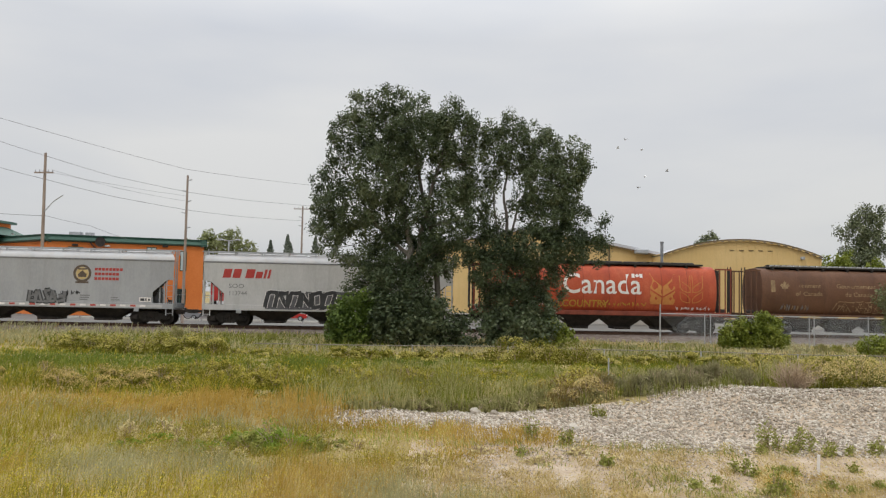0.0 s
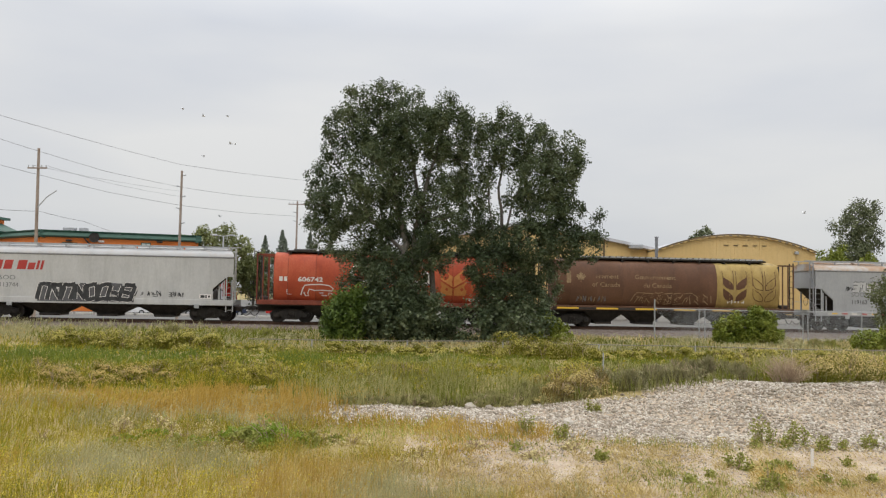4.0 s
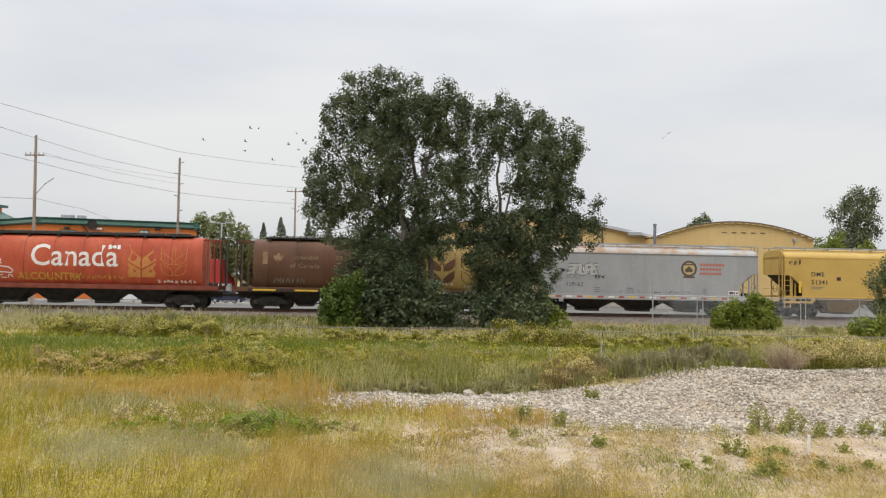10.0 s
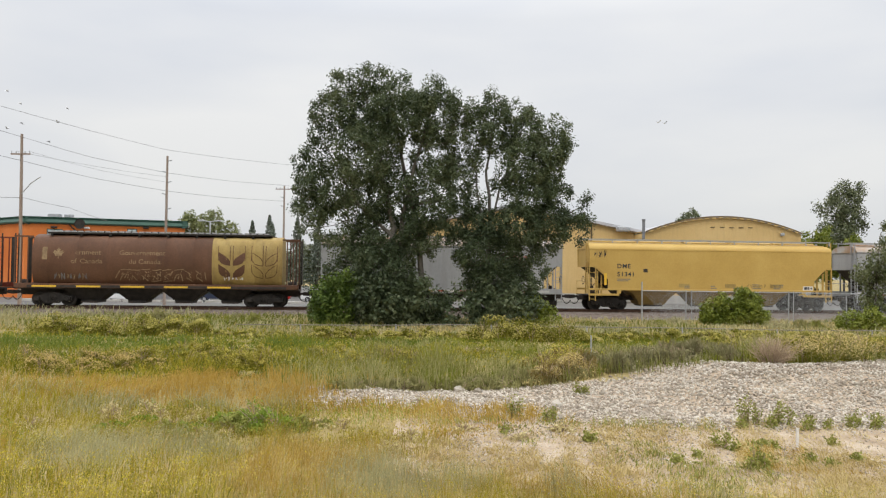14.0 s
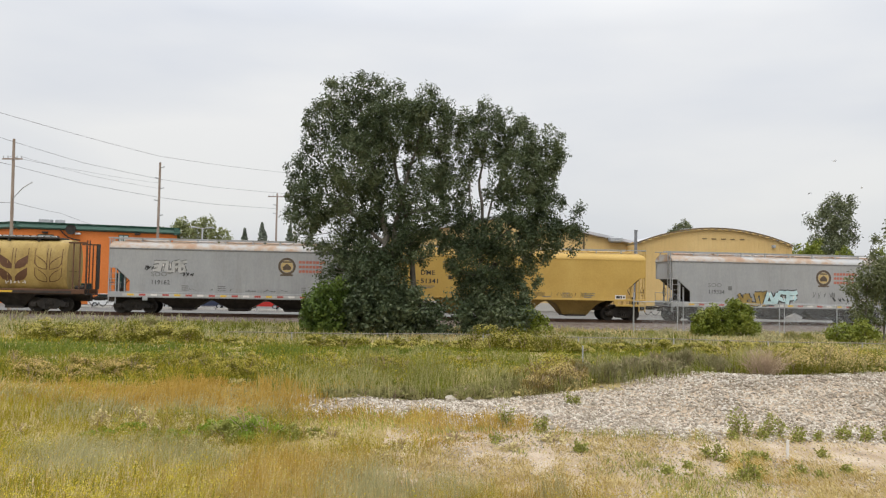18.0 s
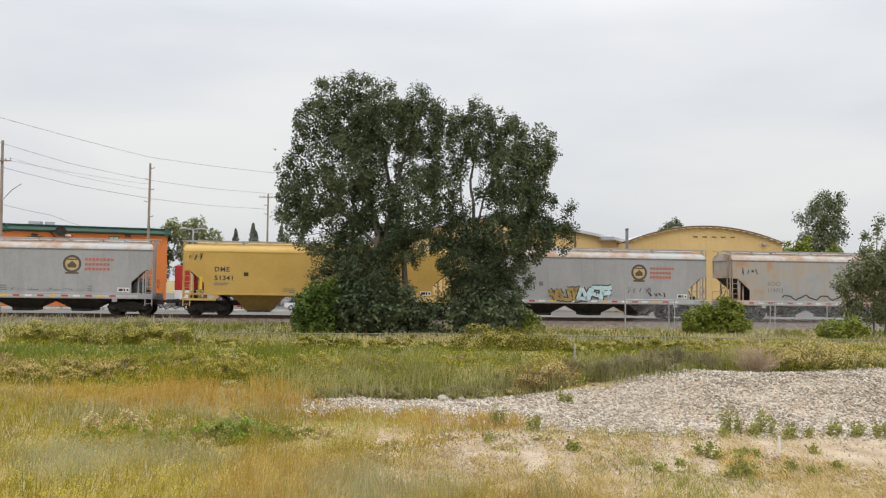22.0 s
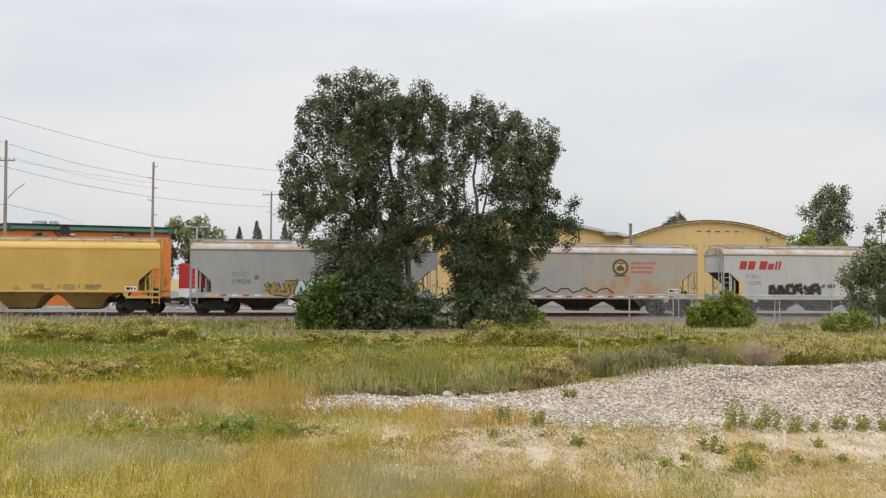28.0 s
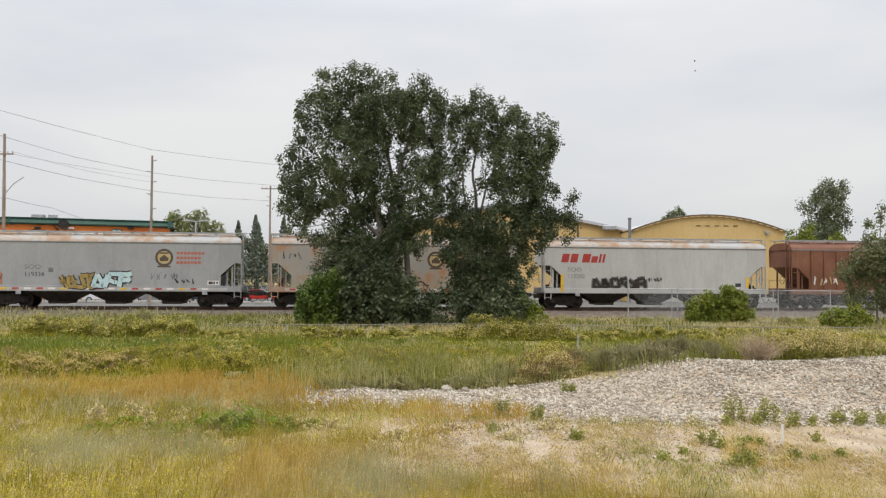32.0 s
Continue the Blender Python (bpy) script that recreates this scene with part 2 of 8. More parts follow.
def grass_mat(name, colours, through=0.25, tuft=4.5, wide=0.5, single=0.22, rough=0.75):
    """Plant colour that changes from tussock to tussock, and a little from blade to blade."""
    m = bpy.data.materials.new(name)
    m.use_nodes = True
    n, l = m.node_tree.nodes, m.node_tree.links
    bsdf = n["Principled BSDF"]
    bsdf.inputs["Roughness"].default_value = rough
    bsdf.inputs["Specular IOR Level"].default_value = 0.25
    tc = n.new("ShaderNodeTexCoord")
    geo = n.new("ShaderNodeNewGeometry")
    fac = None
    for scale, weight in ((wide, 1.1), (tuft, 1.0)):
        nz = n.new("ShaderNodeTexNoise")
        nz.inputs["Scale"].default_value, nz.inputs["Detail"].default_value = scale, 3
        l.new(tc.outputs["Object"], nz.inputs["Vector"])
        ma = n.new("ShaderNodeMath")
        ma.operation = "MULTIPLY_ADD"
        l.new(nz.outputs["Fac"], ma.inputs[0])
        ma.inputs[1].default_value = weight
        ma.inputs[2].default_value = 0.5 - 0.5 * weight - 0.5 * single
        if fac is not None:
            ma.inputs[2].default_value = -0.5 * weight
            plus = n.new("ShaderNodeMath")
            l.new(fac, plus.inputs[0])
            l.new(ma.outputs[0], plus.inputs[1])
            fac = plus.outputs[0]
        else:
            fac = ma.outputs[0]
    one = n.new("ShaderNodeMath")
    one.operation = "MULTIPLY_ADD"
    l.new(geo.outputs["Random Per Island"], one.inputs[0])
    one.inputs[1].default_value = single
    l.new(fac, one.inputs[2])
    ramp = n.new("ShaderNodeValToRGB")
    els = ramp.color_ramp.elements
    for i, c in enumerate(colours):
        pos = 0.24 + 0.52 * i / (len(colours) - 1)
        e = els[i] if i < 2 else els.new(pos)
        e.position, e.color = pos, (*c, 1)
    l.new(one.outputs[0], ramp.inputs["Fac"])
    l.new(ramp.outputs["Color"], bsdf.inputs["Base Color"])
    tr = n.new("ShaderNodeBsdfTranslucent")
    l.new(ramp.outputs["Color"], tr.inputs["Color"])
    ms = n.new("ShaderNodeMixShader")
    ms.inputs["Fac"].default_value = through
    l.new(bsdf.outputs[0], ms.inputs[1])
    l.new(tr.outputs[0], ms.inputs[2])
    l.new(ms.outputs[0], n["Material Output"].inputs["Surface"])
    return m


GREY_PAINT = mat("grey_car_paint", [(0.285, 0.292, 0.3), (0.33, 0.336, 0.345), (0.37, 0.376, 0.383)], 0.55, scale=0.5, fine=12, bump=0.05, stretch=(1, 1, 0.5), streak=((0.24, 0.235, 0.225), 0.38))
GREY_ROOF = mat("grey_roof_paint", [(0.33, 0.34, 0.345), (0.41, 0.41, 0.41), (0.45, 0.45, 0.45)], 0.5, scale=0.7, fine=14, bump=0.05, streak=((0.42, 0.32, 0.25), 0.35))
RUST_ROOF = mat("rust_stained_roof_paint", [(0.40, 0.405, 0.41), (0.43, 0.42, 0.41), (0.39, 0.29, 0.21), (0.35, 0.21, 0.13)], 0.6, scale=0.5, fine=2.4, bump=0.05)
PALE_PAINT = mat("pale_grey_car_paint", [(0.40, 0.395, 0.388), (0.46, 0.456, 0.448), (0.52, 0.515, 0.502)], 0.55, scale=0.5, fine=12, bump=0.05, stretch=(1, 1, 0.5), streak=((0.29, 0.28, 0.265), 0.38))
RED_PAINT = mat("faded_red_car_paint", [(0.36, 0.058, 0.026), (0.45, 0.085, 0.036), (0.51, 0.128, 0.062)], 0.6, scale=0.6, fine=12, bump=0.06, streak=((0.24, 0.045, 0.03), 0.5))
BROWN_PAINT = mat("brown_car_paint", [(0.088, 0.042, 0.023), (0.122, 0.058, 0.031), (0.155, 0.078, 0.045)], 0.62, scale=0.6, fine=12, bump=0.06, streak=((0.055, 0.031, 0.024), 0.4))
RIB_PAINT = mat("red_brown_car_paint", [(0.15, 0.062, 0.035), (0.20, 0.085, 0.05), (0.25, 0.12, 0.075)], 0.65, scale=0.6, fine=12, bump=0.06, streak=((0.09, 0.045, 0.035), 0.5))
OLD_YELLOW = mat("weathered_yellow_paint", [(0.28, 0.19, 0.06), (0.37, 0.26, 0.085), (0.44, 0.32, 0.12)], 0.65, scale=0.8, fine=12, bump=0.06, streak=((0.17, 0.11, 0.05), 0.6))
# bay yellow darkened for dirt and for the shade below the car
SHADED_DIRTY_YELLOW = mat("grimy_shaded_yellow_bay_paint", [(0.19, 0.125, 0.04), (0.28, 0.185, 0.06), (0.37, 0.25, 0.08)], 0.7, scale=0.8, fine=10, bump=0.1)
SEAM_RED = mat("dark_red_seam_grime", [(0.17, 0.035, 0.02), (0.25, 0.055, 0.03)], 0.7, scale=1, fine=10, bump=0)
POST_RED = mat("grimy_red_frame_paint", [(0.13, 0.035, 0.022), (0.20, 0.05, 0.03), (0.27, 0.07, 0.04)], 0.7, scale=1.5, fine=12, bump=0.05)
# dark brown paints in the deep shade under the yellow car's slope sheets
SLOPE_SHADE = mat("shaded_slope_brown", [(0.035, 0.022, 0.012), (0.06, 0.038, 0.02)], 0.8, scale=1, fine=14, bump=0.1)
YELLOW_PAINT = mat("yellow_car_paint", [(0.46, 0.295, 0.075), (0.52, 0.34, 0.092), (0.57, 0.385, 0.115)], 0.5, scale=0.5, fine=12, bump=0.05, streak=((0.46, 0.30, 0.09), 0.14))
BLACK_STEEL = mat("grimy_black_steel", [(0.018, 0.016, 0.014), (0.032, 0.028, 0.024), (0.052, 0.043, 0.036)], 0.75, scale=3, fine=40, bump=0.2)
DARK_FRAME = mat("dirty_underframe_steel", [(0.028, 0.024, 0.022), (0.045, 0.036, 0.031), (0.065, 0.05, 0.04)], 0.8, scale=2, fine=30, bump=0.2)
GALV = mat("galvanised_steel", [(0.33, 0.34, 0.35), (0.46, 0.47, 0.48)], 0.5, 0.5, scale=6, fine=60, bump=0.05)
RAIL_STEEL = mat("rusty_rail_steel", [(0.07, 0.04, 0.028), (0.12, 0.07, 0.045)], 0.7, 0.3, scale=6, fine=60, bump=0.1)
WHITE_MARK = mat("white_lettering_paint", [(0.66, 0.62, 0.58), (0.78, 0.75, 0.72)], 0.6, scale=4, fine=30, bump=0)
RED_MARK = mat("red_lettering_paint", [(0.34, 0.035, 0.03), (0.42, 0.06, 0.05)], 0.6, scale=4, fine=30, bump=0)
FADED_RED = mat("faded_red_lettering_paint", [(0.41, 0.12, 0.085), (0.46, 0.19, 0.14)], 0.6, scale=5, fine=30, bump=0)
BLACK_MARK = mat("dark_lettering_paint", [(0.03, 0.03, 0.032), (0.06, 0.06, 0.062)], 0.6, scale=4, fine=30, bump=0)
SPRAY_GREY = mat("charcoal_spray_paint", [(0.07, 0.07, 0.075), (0.12, 0.12, 0.125)], 0.6, scale=4, fine=30, bump=0)
GREY_MARK = mat("grey_lettering_and_lip_shade", [(0.13, 0.13, 0.13), (0.20, 0.20, 0.20)], 0.6, scale=4, fine=30, bump=0)
FAINT_MARK = mat("faint_worn_lettering_paint", [(0.15, 0.095, 0.05), (0.27, 0.185, 0.10), (0.40, 0.29, 0.16)], 0.7, scale=2.5, fine=14, bump=0)
EMBLEM_BROWN = mat("weathered_brown_emblem_paint", [(0.085, 0.062, 0.045), (0.13, 0.10, 0.075)], 0.7, scale=4, fine=30, bump=0)
GOLD_MARK = mat("gold_emblem_paint", [(0.45, 0.33, 0.14), (0.56, 0.43, 0.21)], 0.6, scale=4, fine=30, bump=0)
WHEAT_MARK = mat("orange_wheat_paint", [(0.47, 0.185, 0.05), (0.55, 0.24, 0.07)], 0.6, scale=4, fine=30, bump=0)
STRIPE_RED = mat("red_reflective_tape", [(0.40, 0.06, 0.05), (0.46, 0.10, 0.08)], 0.4, scale=4, fine=30, bump=0)
STRIPE_YELLOW = mat("yellow_reflective_tape", [(0.70, 0.42, 0.04), (0.76, 0.5, 0.06)], 0.4, scale=4, fine=30, bump=0)
STAINED_PAINT = mat("rust_stained_grey_paint", [(0.3, 0.305, 0.31), (0.34, 0.342, 0.345), (0.375, 0.335, 0.285), (0.45, 0.21, 0.10)], 0.6, scale=0.30, fine=1.7, bump=0.05, stretch=(1, 1, 0.8), streak=((0.37, 0.25, 0.14), 0.5))
TEAL_MARK = mat("pale_blue_spray_paint", [(0.42, 0.60, 0.64), (0.55, 0.70, 0.72)], 0.6, scale=4, fine=30, bump=0)
OCHRE_MARK = mat("ochre_spray_paint", [(0.40, 0.22, 0.035), (0.52, 0.31, 0.05)], 0.6, scale=4, fine=30, bump=0)

# ---------------------------------------------------------------- rail cars
HALF_W = 1.55
RUNNING = []          # wheelsets: they turn as the train rolls


def wheelset_mesh():
    mb = MB()
    n = 28
    for s in (-1, 1):
        rings = []
        for r, y in ((0.10, 0.66), (0.38, 0.665), (0.40, 0.68), (0.49, 0.682), (0.49, 0.705), (0.46, 0.715), (0.455, 0.80), (0.41, 0.81), (0.37, 0.785), (0.15, 0.77), (0.13, 0.80), (0.02, 0.80)):
            rings.append([(r * math.cos(2 * math.pi * i / n), s * y, r * math.sin(2 * math.pi * i / n)) for i in range(n)])
        mb.loft(rings if s < 0 else rings[::-1])
        for k in range(3):
            a = 2 * math.pi * k / 3
            mb.tube([(0.26 * math.cos(a), s * 0.778, 0.26 * math.sin(a)), (0.26 * math.cos(a), s * 0.79, 0.26 * math.sin(a))], 0.035, 8)
    mb.tube([(0, -0.95, 0), (0, 0.95, 0)], 0.08, 12)
    return mb.mesh("wheelset", True)


def sideframe(mb, y):
    outer = [(-1.16, 0.36), (-0.95, 0.33), (-0.72, 0.42), (-0.42, 0.19), (0.42, 0.19), (0.72, 0.42), (0.95, 0.33), (1.16, 0.36), (1.16, 0.60), (0.80, 0.68), (0.40, 0.86), (-0.40, 0.86), (-0.80, 0.68), (-1.16, 0.60)]
    mb.prism(outer, y - 0.08, y + 0.08)
    for s in (-1, 1):
        mb.box(s * 0.9 - 0.15, s * 0.9 + 0.15, y - 0.16, y + 0.12, 0.32, 0.62, bevel=0.03)
        mb.tube([(s * 0.9, y - 0.20, 0.456), (s * 0.9, y - 0.15, 0.456)], 0.10, 12)
    for k in (-0.22, -0.07, 0.08, 0.23):
        zs = [0.30 + 0.012 * i for i in range(25)]
        mb.tube([(k + 0.055 * math.cos(i * 1.6), y - 0.02 + 0.055 * math.sin(i * 1.6) - 0.07, z) for i, z in enumerate(zs)], 0.016, 5)


WHEELSET = wheelset_mesh()
TRUCK = MB()
for s in (-1, 1):
    sideframe(TRUCK, s * 0.99)
TRUCK.box(-0.20, 0.20, -1.1, 1.1, 0.42, 0.72, bevel=0.04)
TRUCK.tube([(0, 0, 0.7), (0, 0, 0.86)], 0.22, 16)
for s in (-1, 1):
    TRUCK.box(s * 0.42 - 0.04, s * 0.42 + 0.04, -0.9, 0.9, 0.38, 0.50, bevel=0.02)
TRUCK_MESH = TRUCK.mesh("truck")


def add_truck(car, x, label="grimy black cast steel truck with two axles"):
    tr = part("truck", TRUCK_MESH, BLACK_STEEL, car, label)
    tr.matrix_basis = pose(x, 0, 0)
    for s in (-1, 1):
        w = part("wheelset", WHEELSET, BLACK_STEEL, tr)
        w.matrix_basis = pose(s * 0.9, 0, 0.456)
        RUNNING.append((w, s * 0.9))
    return tr


def coupler(car, x, s):
    mb = MB()
    mb.box(min(x, x + s * 0.55), max(x, x + s * 0.55), -0.08, 0.08, 0.80, 0.96, bevel=0.02)
    mb.prism([(x + s * 0.48, 0.76), (x + s * 0.78, 0.74), (x + s * 0.86, 0.86), (x + s * 0.80, 1.0), (x + s * 0.48, 1.0)][::s], -0.16, 0.14)
    part("coupler", mb, BLACK_STEEL, car)
    hose = MB()
    hose.tube([(x + s * (0.15 + 0.66 * k / 10), -0.35 + 0.02 * k, 0.80 - 0.42 * math.sin(math.pi * k / 10 * 0.86)) for k in range(11)], 0.025, 6)
    part("air_hose", hose, BLACK_STEEL, car)


def ladder(car, x, y, z0, z1, material, s=1, across=0.42):
    """Two stiles and rungs in the plane of the side."""
    mb = MB()
    for k in (0, across):
        mb.box(x + s * k - 0.03, x + s * k + 0.03, y - 0.025, y + 0.025, z0, z1)
    n = int((z1 - z0) / 0.36)
    for i in range(n + 1):
        z = z0 + 0.12 + i * 0.36
        if z < z1:
            mb.tube([(x, y - 0.02, z), (x + s * across, y - 0.02, z)], 0.016, 5)
    return part("ladder", mb, material, car)


def end_ladder(car, x, material, z0=1.2, z1=4.2, s=1):
    """A ladder across the car's end."""
    mb = MB()
    for y in (-1.35, -0.9):
        mb.box(x - 0.03, x + 0.03, y - 0.03, y + 0.03, z0, z1)
    for i in range(int((z1 - z0) / 0.38)):
        z = z0 + 0.2 + 0.38 * i
        mb.tube([(x, -1.35, z), (x, -0.9, z)], 0.016, 5)
    return part("end_ladder", mb, material, car)


def running_board(car, x0, x1, z, material, step=1.75, w=0.62, lip=True):
    mb = MB()
    mb.box(x0, x1, -w - 0.32, -w + 0.06, z - 0.03, z + 0.02)
    mb.box(x0, x1 - 1.0, w - 0.06, w + 0.32, z - 0.03, z + 0.02)
    for x in np.arange(x0 + 0.35, x1, step):
        for y in (-w - 0.25, w + 0.2):
            mb.box(x - 0.04, x + 0.04, y - 0.03, y + 0.03, z - 0.26, z - 0.03)
        mb.box(x - 0.03, x + 0.03, -w, w, z - 0.05, z - 0.03)
    return part("running_board", mb, material, car, "thin galvanised walkway on short roof brackets")


def hatch_row(car, x0, x1, z, material, n=5):
    gap = (x1 - x0) / n
    for i in range(n):
        mb = MB()
        a, b = x0 + i * gap + 0.12, x0 + (i + 1) * gap - 0.12
        mb.loft([[(x, y, z + h) for y, h in ((-0.36, 0), (-0.36, 0.08), (-0.2, 0.13), (0.2, 0.13), (0.36, 0.08), (0.36, 0))] for x in (a, b)])
        part("hatch_cover", mb, material, car)


def hopper_bays(car, xs, half, z_top, material, z_low=0.30, deep=True, curved=False):
    """Discharge bays under the floor, each a funnel with an outlet gate."""
    for x in xs:
        mb = MB()
        rows = [(half, 1.30, z_top), (half * 0.98, 1.25, z_top - 0.12)]
        if curved:
            for k in range(1, 7):
                q = k / 6
                rows.append((half * (0.98 - 0.52 * q ** 0.5), 1.25 - 0.55 * q, z_top - 0.12 - (z_top - 0.12 - z_low - 0.08) * q))
        else:
            rows.append((half * 0.40, 0.66, z_low + 0.10))
        rows.append((half * 0.40, 0.66, z_low))
        mb.loft([[(x - a, -b, z), (x + a, -b, z), (x + a, b, z), (x - a, b, z)] for a, b, z in rows][::-1])
        bay = part("hopper_bay", mb, material, car)
        gate = MB()
        gate.box(x - half * 0.36, x + half * 0.36, -0.86, 0.86, z_low - 0.08, z_low + 0.02, bevel=0.02)
        gate.tube([(x - half * 0.3, -0.98, z_low), (x + half * 0.3, -0.98, z_low)], 0.035, 6)
        part("outlet_gate", gate, DARK_FRAME, bay)


def tape(car, x0, x1, z, h, colours, seg, y=-HALF_W - 0.034):
    """Reflective tape in short lengths along the sill."""
    k, x = 0, x0
    part("tape_ground", MB().box(x0 - 0.3, x1 + 0.3, y - 0.002, y + 0.001, z - 0.03, z + h + 0.02), PALE_PAINT if y < -1.5 else DARK_FRAME, car)
    strips = {}
    while x + seg <= x1:
        c = colours[k % len(colours)]
        if c.name not in strips:
            strips[c.name] = MB().box(0, seg * 0.55, y - 0.006, y - 0.002, z, z + h).mesh("reflective_tape")
        part("reflective_tape", strips[c.name], c, car).matrix_basis = pose(x, 0, 0)
        x += seg
        k += 1


def bars(car, rows, y, material, name="lettering", slant=0.0):
    """Unreadable or brand lettering as plain blocks, one part each: rows of x, z, width, height."""
    made = []
    for x, z, w, h in rows:
        mb = MB()
        n = max(1, round(h / 0.3))
        for i in range(n):
            a, b = h * i / n, h * (i + 1) / n
            mb.prism([(x + slant * a, z + a), (x + w + slant * a, z + a), (x + w + slant * b, z + b), (x + slant * b, z + b)], y - 0.005, y)
        made.append(part(name, mb, material, car))
    return made


def word_blocks(x, z, w, h, letters, gap=0.22):
    step = w / letters
    return [(x + i * step, z, step * (1 - gap), h) for i in range(letters)]


def graffiti(car, x0, x1, z0, z1, y, materials, seed, n=14, width=0.07, fill=None, edge=None, back=None):
    """Sprayed shapes of no meaning over a stretch of the side: bent blocks with an edge, or thin scrawl."""
    rng = random.Random(seed)
    mb = MB()
    step = (x1 - x0) / n
    zc, hh = (z0 + z1) / 2, (z1 - z0) / 2
    if back is not None:  # uneven cloud of paint behind the letters
        for i in range(2 * n):
            a, b = x0 + i * step / 2, x0 + (i + 1) * step / 2
            mb.stroke([((a + b) / 2, z0 + 0.02), ((a + b) / 2, zc), ((a + b) / 2, z1 - hh * rng.uniform(0.05, 0.4))], y + 0.0005 * (i % 2), step * 0.55, back)
    for i in range(n):
        cx = x0 + (i + 0.5) * step
        if fill is not None:
            w, hb_ = step * 0.44, hh * rng.uniform(0.72, 0.86)
            lean = rng.uniform(-0.12, 0.2) * step
            e = edge if edge is not None else (fill + 1) % len(materials)
            limbs = [((-1, -1), (-0.9, 1)), ((0.9, -1), (1, 0.9)), ((-1, 0.85), (1, 1)), ((-0.9, 0.0), (0.9, rng.uniform(-0.3, 0.3))), ((-1, -0.9), (1, -0.8)), ((-0.8, 0.9), (0.9, -0.9))]
            limbs = rng.sample(limbs, rng.randint(3, 4))
            bold = step * rng.uniform(0.30, 0.40)
            for layer, (m_i, wide) in enumerate(((e, bold + 2.2 * width), (fill, bold))):
                for (ax, az), (bx, bz) in limbs:
                    pts = [(cx + w * (ax + (bx - ax) * u) + lean * (az + (bz - az) * u), zc + hb_ * (az + (bz - az) * u) + 0.06 * hh * math.sin(5 * u + i)) for u in (0, 0.33, 0.66, 1)]
                    mb.stroke(pts, y - 0.001 - 0.0006 * i - 0.0012 * layer, wide, m_i)
            for q in range(2):
                a, b = rng.uniform(-0.5, 0.5) * w, rng.uniform(-0.5, 0.5) * hh
                mb.stroke([(cx + a, zc + b - hh * 0.2), (cx + a + rng.uniform(-0.2, 0.3) * w, zc + b), (cx + a + rng.uniform(-0.1, 0.4) * w, zc + b + hh * 0.25)], y - 0.0036 - 0.0006 * i, width * 0.8, rng.randrange(len(materials)))
        else:
            cx += rng.uniform(-0.1, 0.1) * step
            pts = []
            a, b = step * rng.uniform(0.35, 0.55), hh * rng.uniform(0.6, 1.0)
            for k in range(rng.randint(4, 6)):
                pts.append((cx + a * rng.uniform(-1, 1), zc + b * (1 if k % 2 else -1) * rng.uniform(0.35, 1)))
            fine = []
            for p, q in zip(pts, pts[1:]):
                fine += [(p[0] + (q[0] - p[0]) * u + 0.12 * a * math.sin(3.1 * u), p[1] + (q[1] - p[1]) * u) for u in (0, 0.25, 0.5, 0.75)]
            fine.append(pts[-1])
            mb.stroke(fine, y - 0.0008 * i, width * rng.uniform(0.6, 1.1), i % len(materials))
    return part("graffiti", mb, materials, car, "sprayed paint scrawl")


def emblem(car, x, z, r, y, ring=None):
    ring = ring or EMBLEM_BROWN
    em = part("emblem", MB().disc(x, y, z, r, 32, inner=r * 0.74), ring, car, "round dark ring emblem with gold centre")
    part("emblem_field", MB().disc(x, y, z, r * 0.70, 28, depth=0.004), GOLD_MARK, em)
    mb = MB()
    mb.prism([(x - r * 0.42, z - r * 0.42), (x + r * 0.42, z - r * 0.42), (x + r * 0.50, z - r * 0.1), (x, z + r * 0.34), (x - r * 0.50, z - r * 0.1)], y - 0.009, y - 0.004)
    mb.box(x - r * 0.5, x + r * 0.5, y - 0.009, y - 0.004, z + r * 0.42, z + r * 0.58)
    mb.box(x - r * 0.72, x + r * 0.72, y - 0.007, y, z - r * 1.12, z - r * 0.92)
    part("emblem_figure", mb, ring, em)


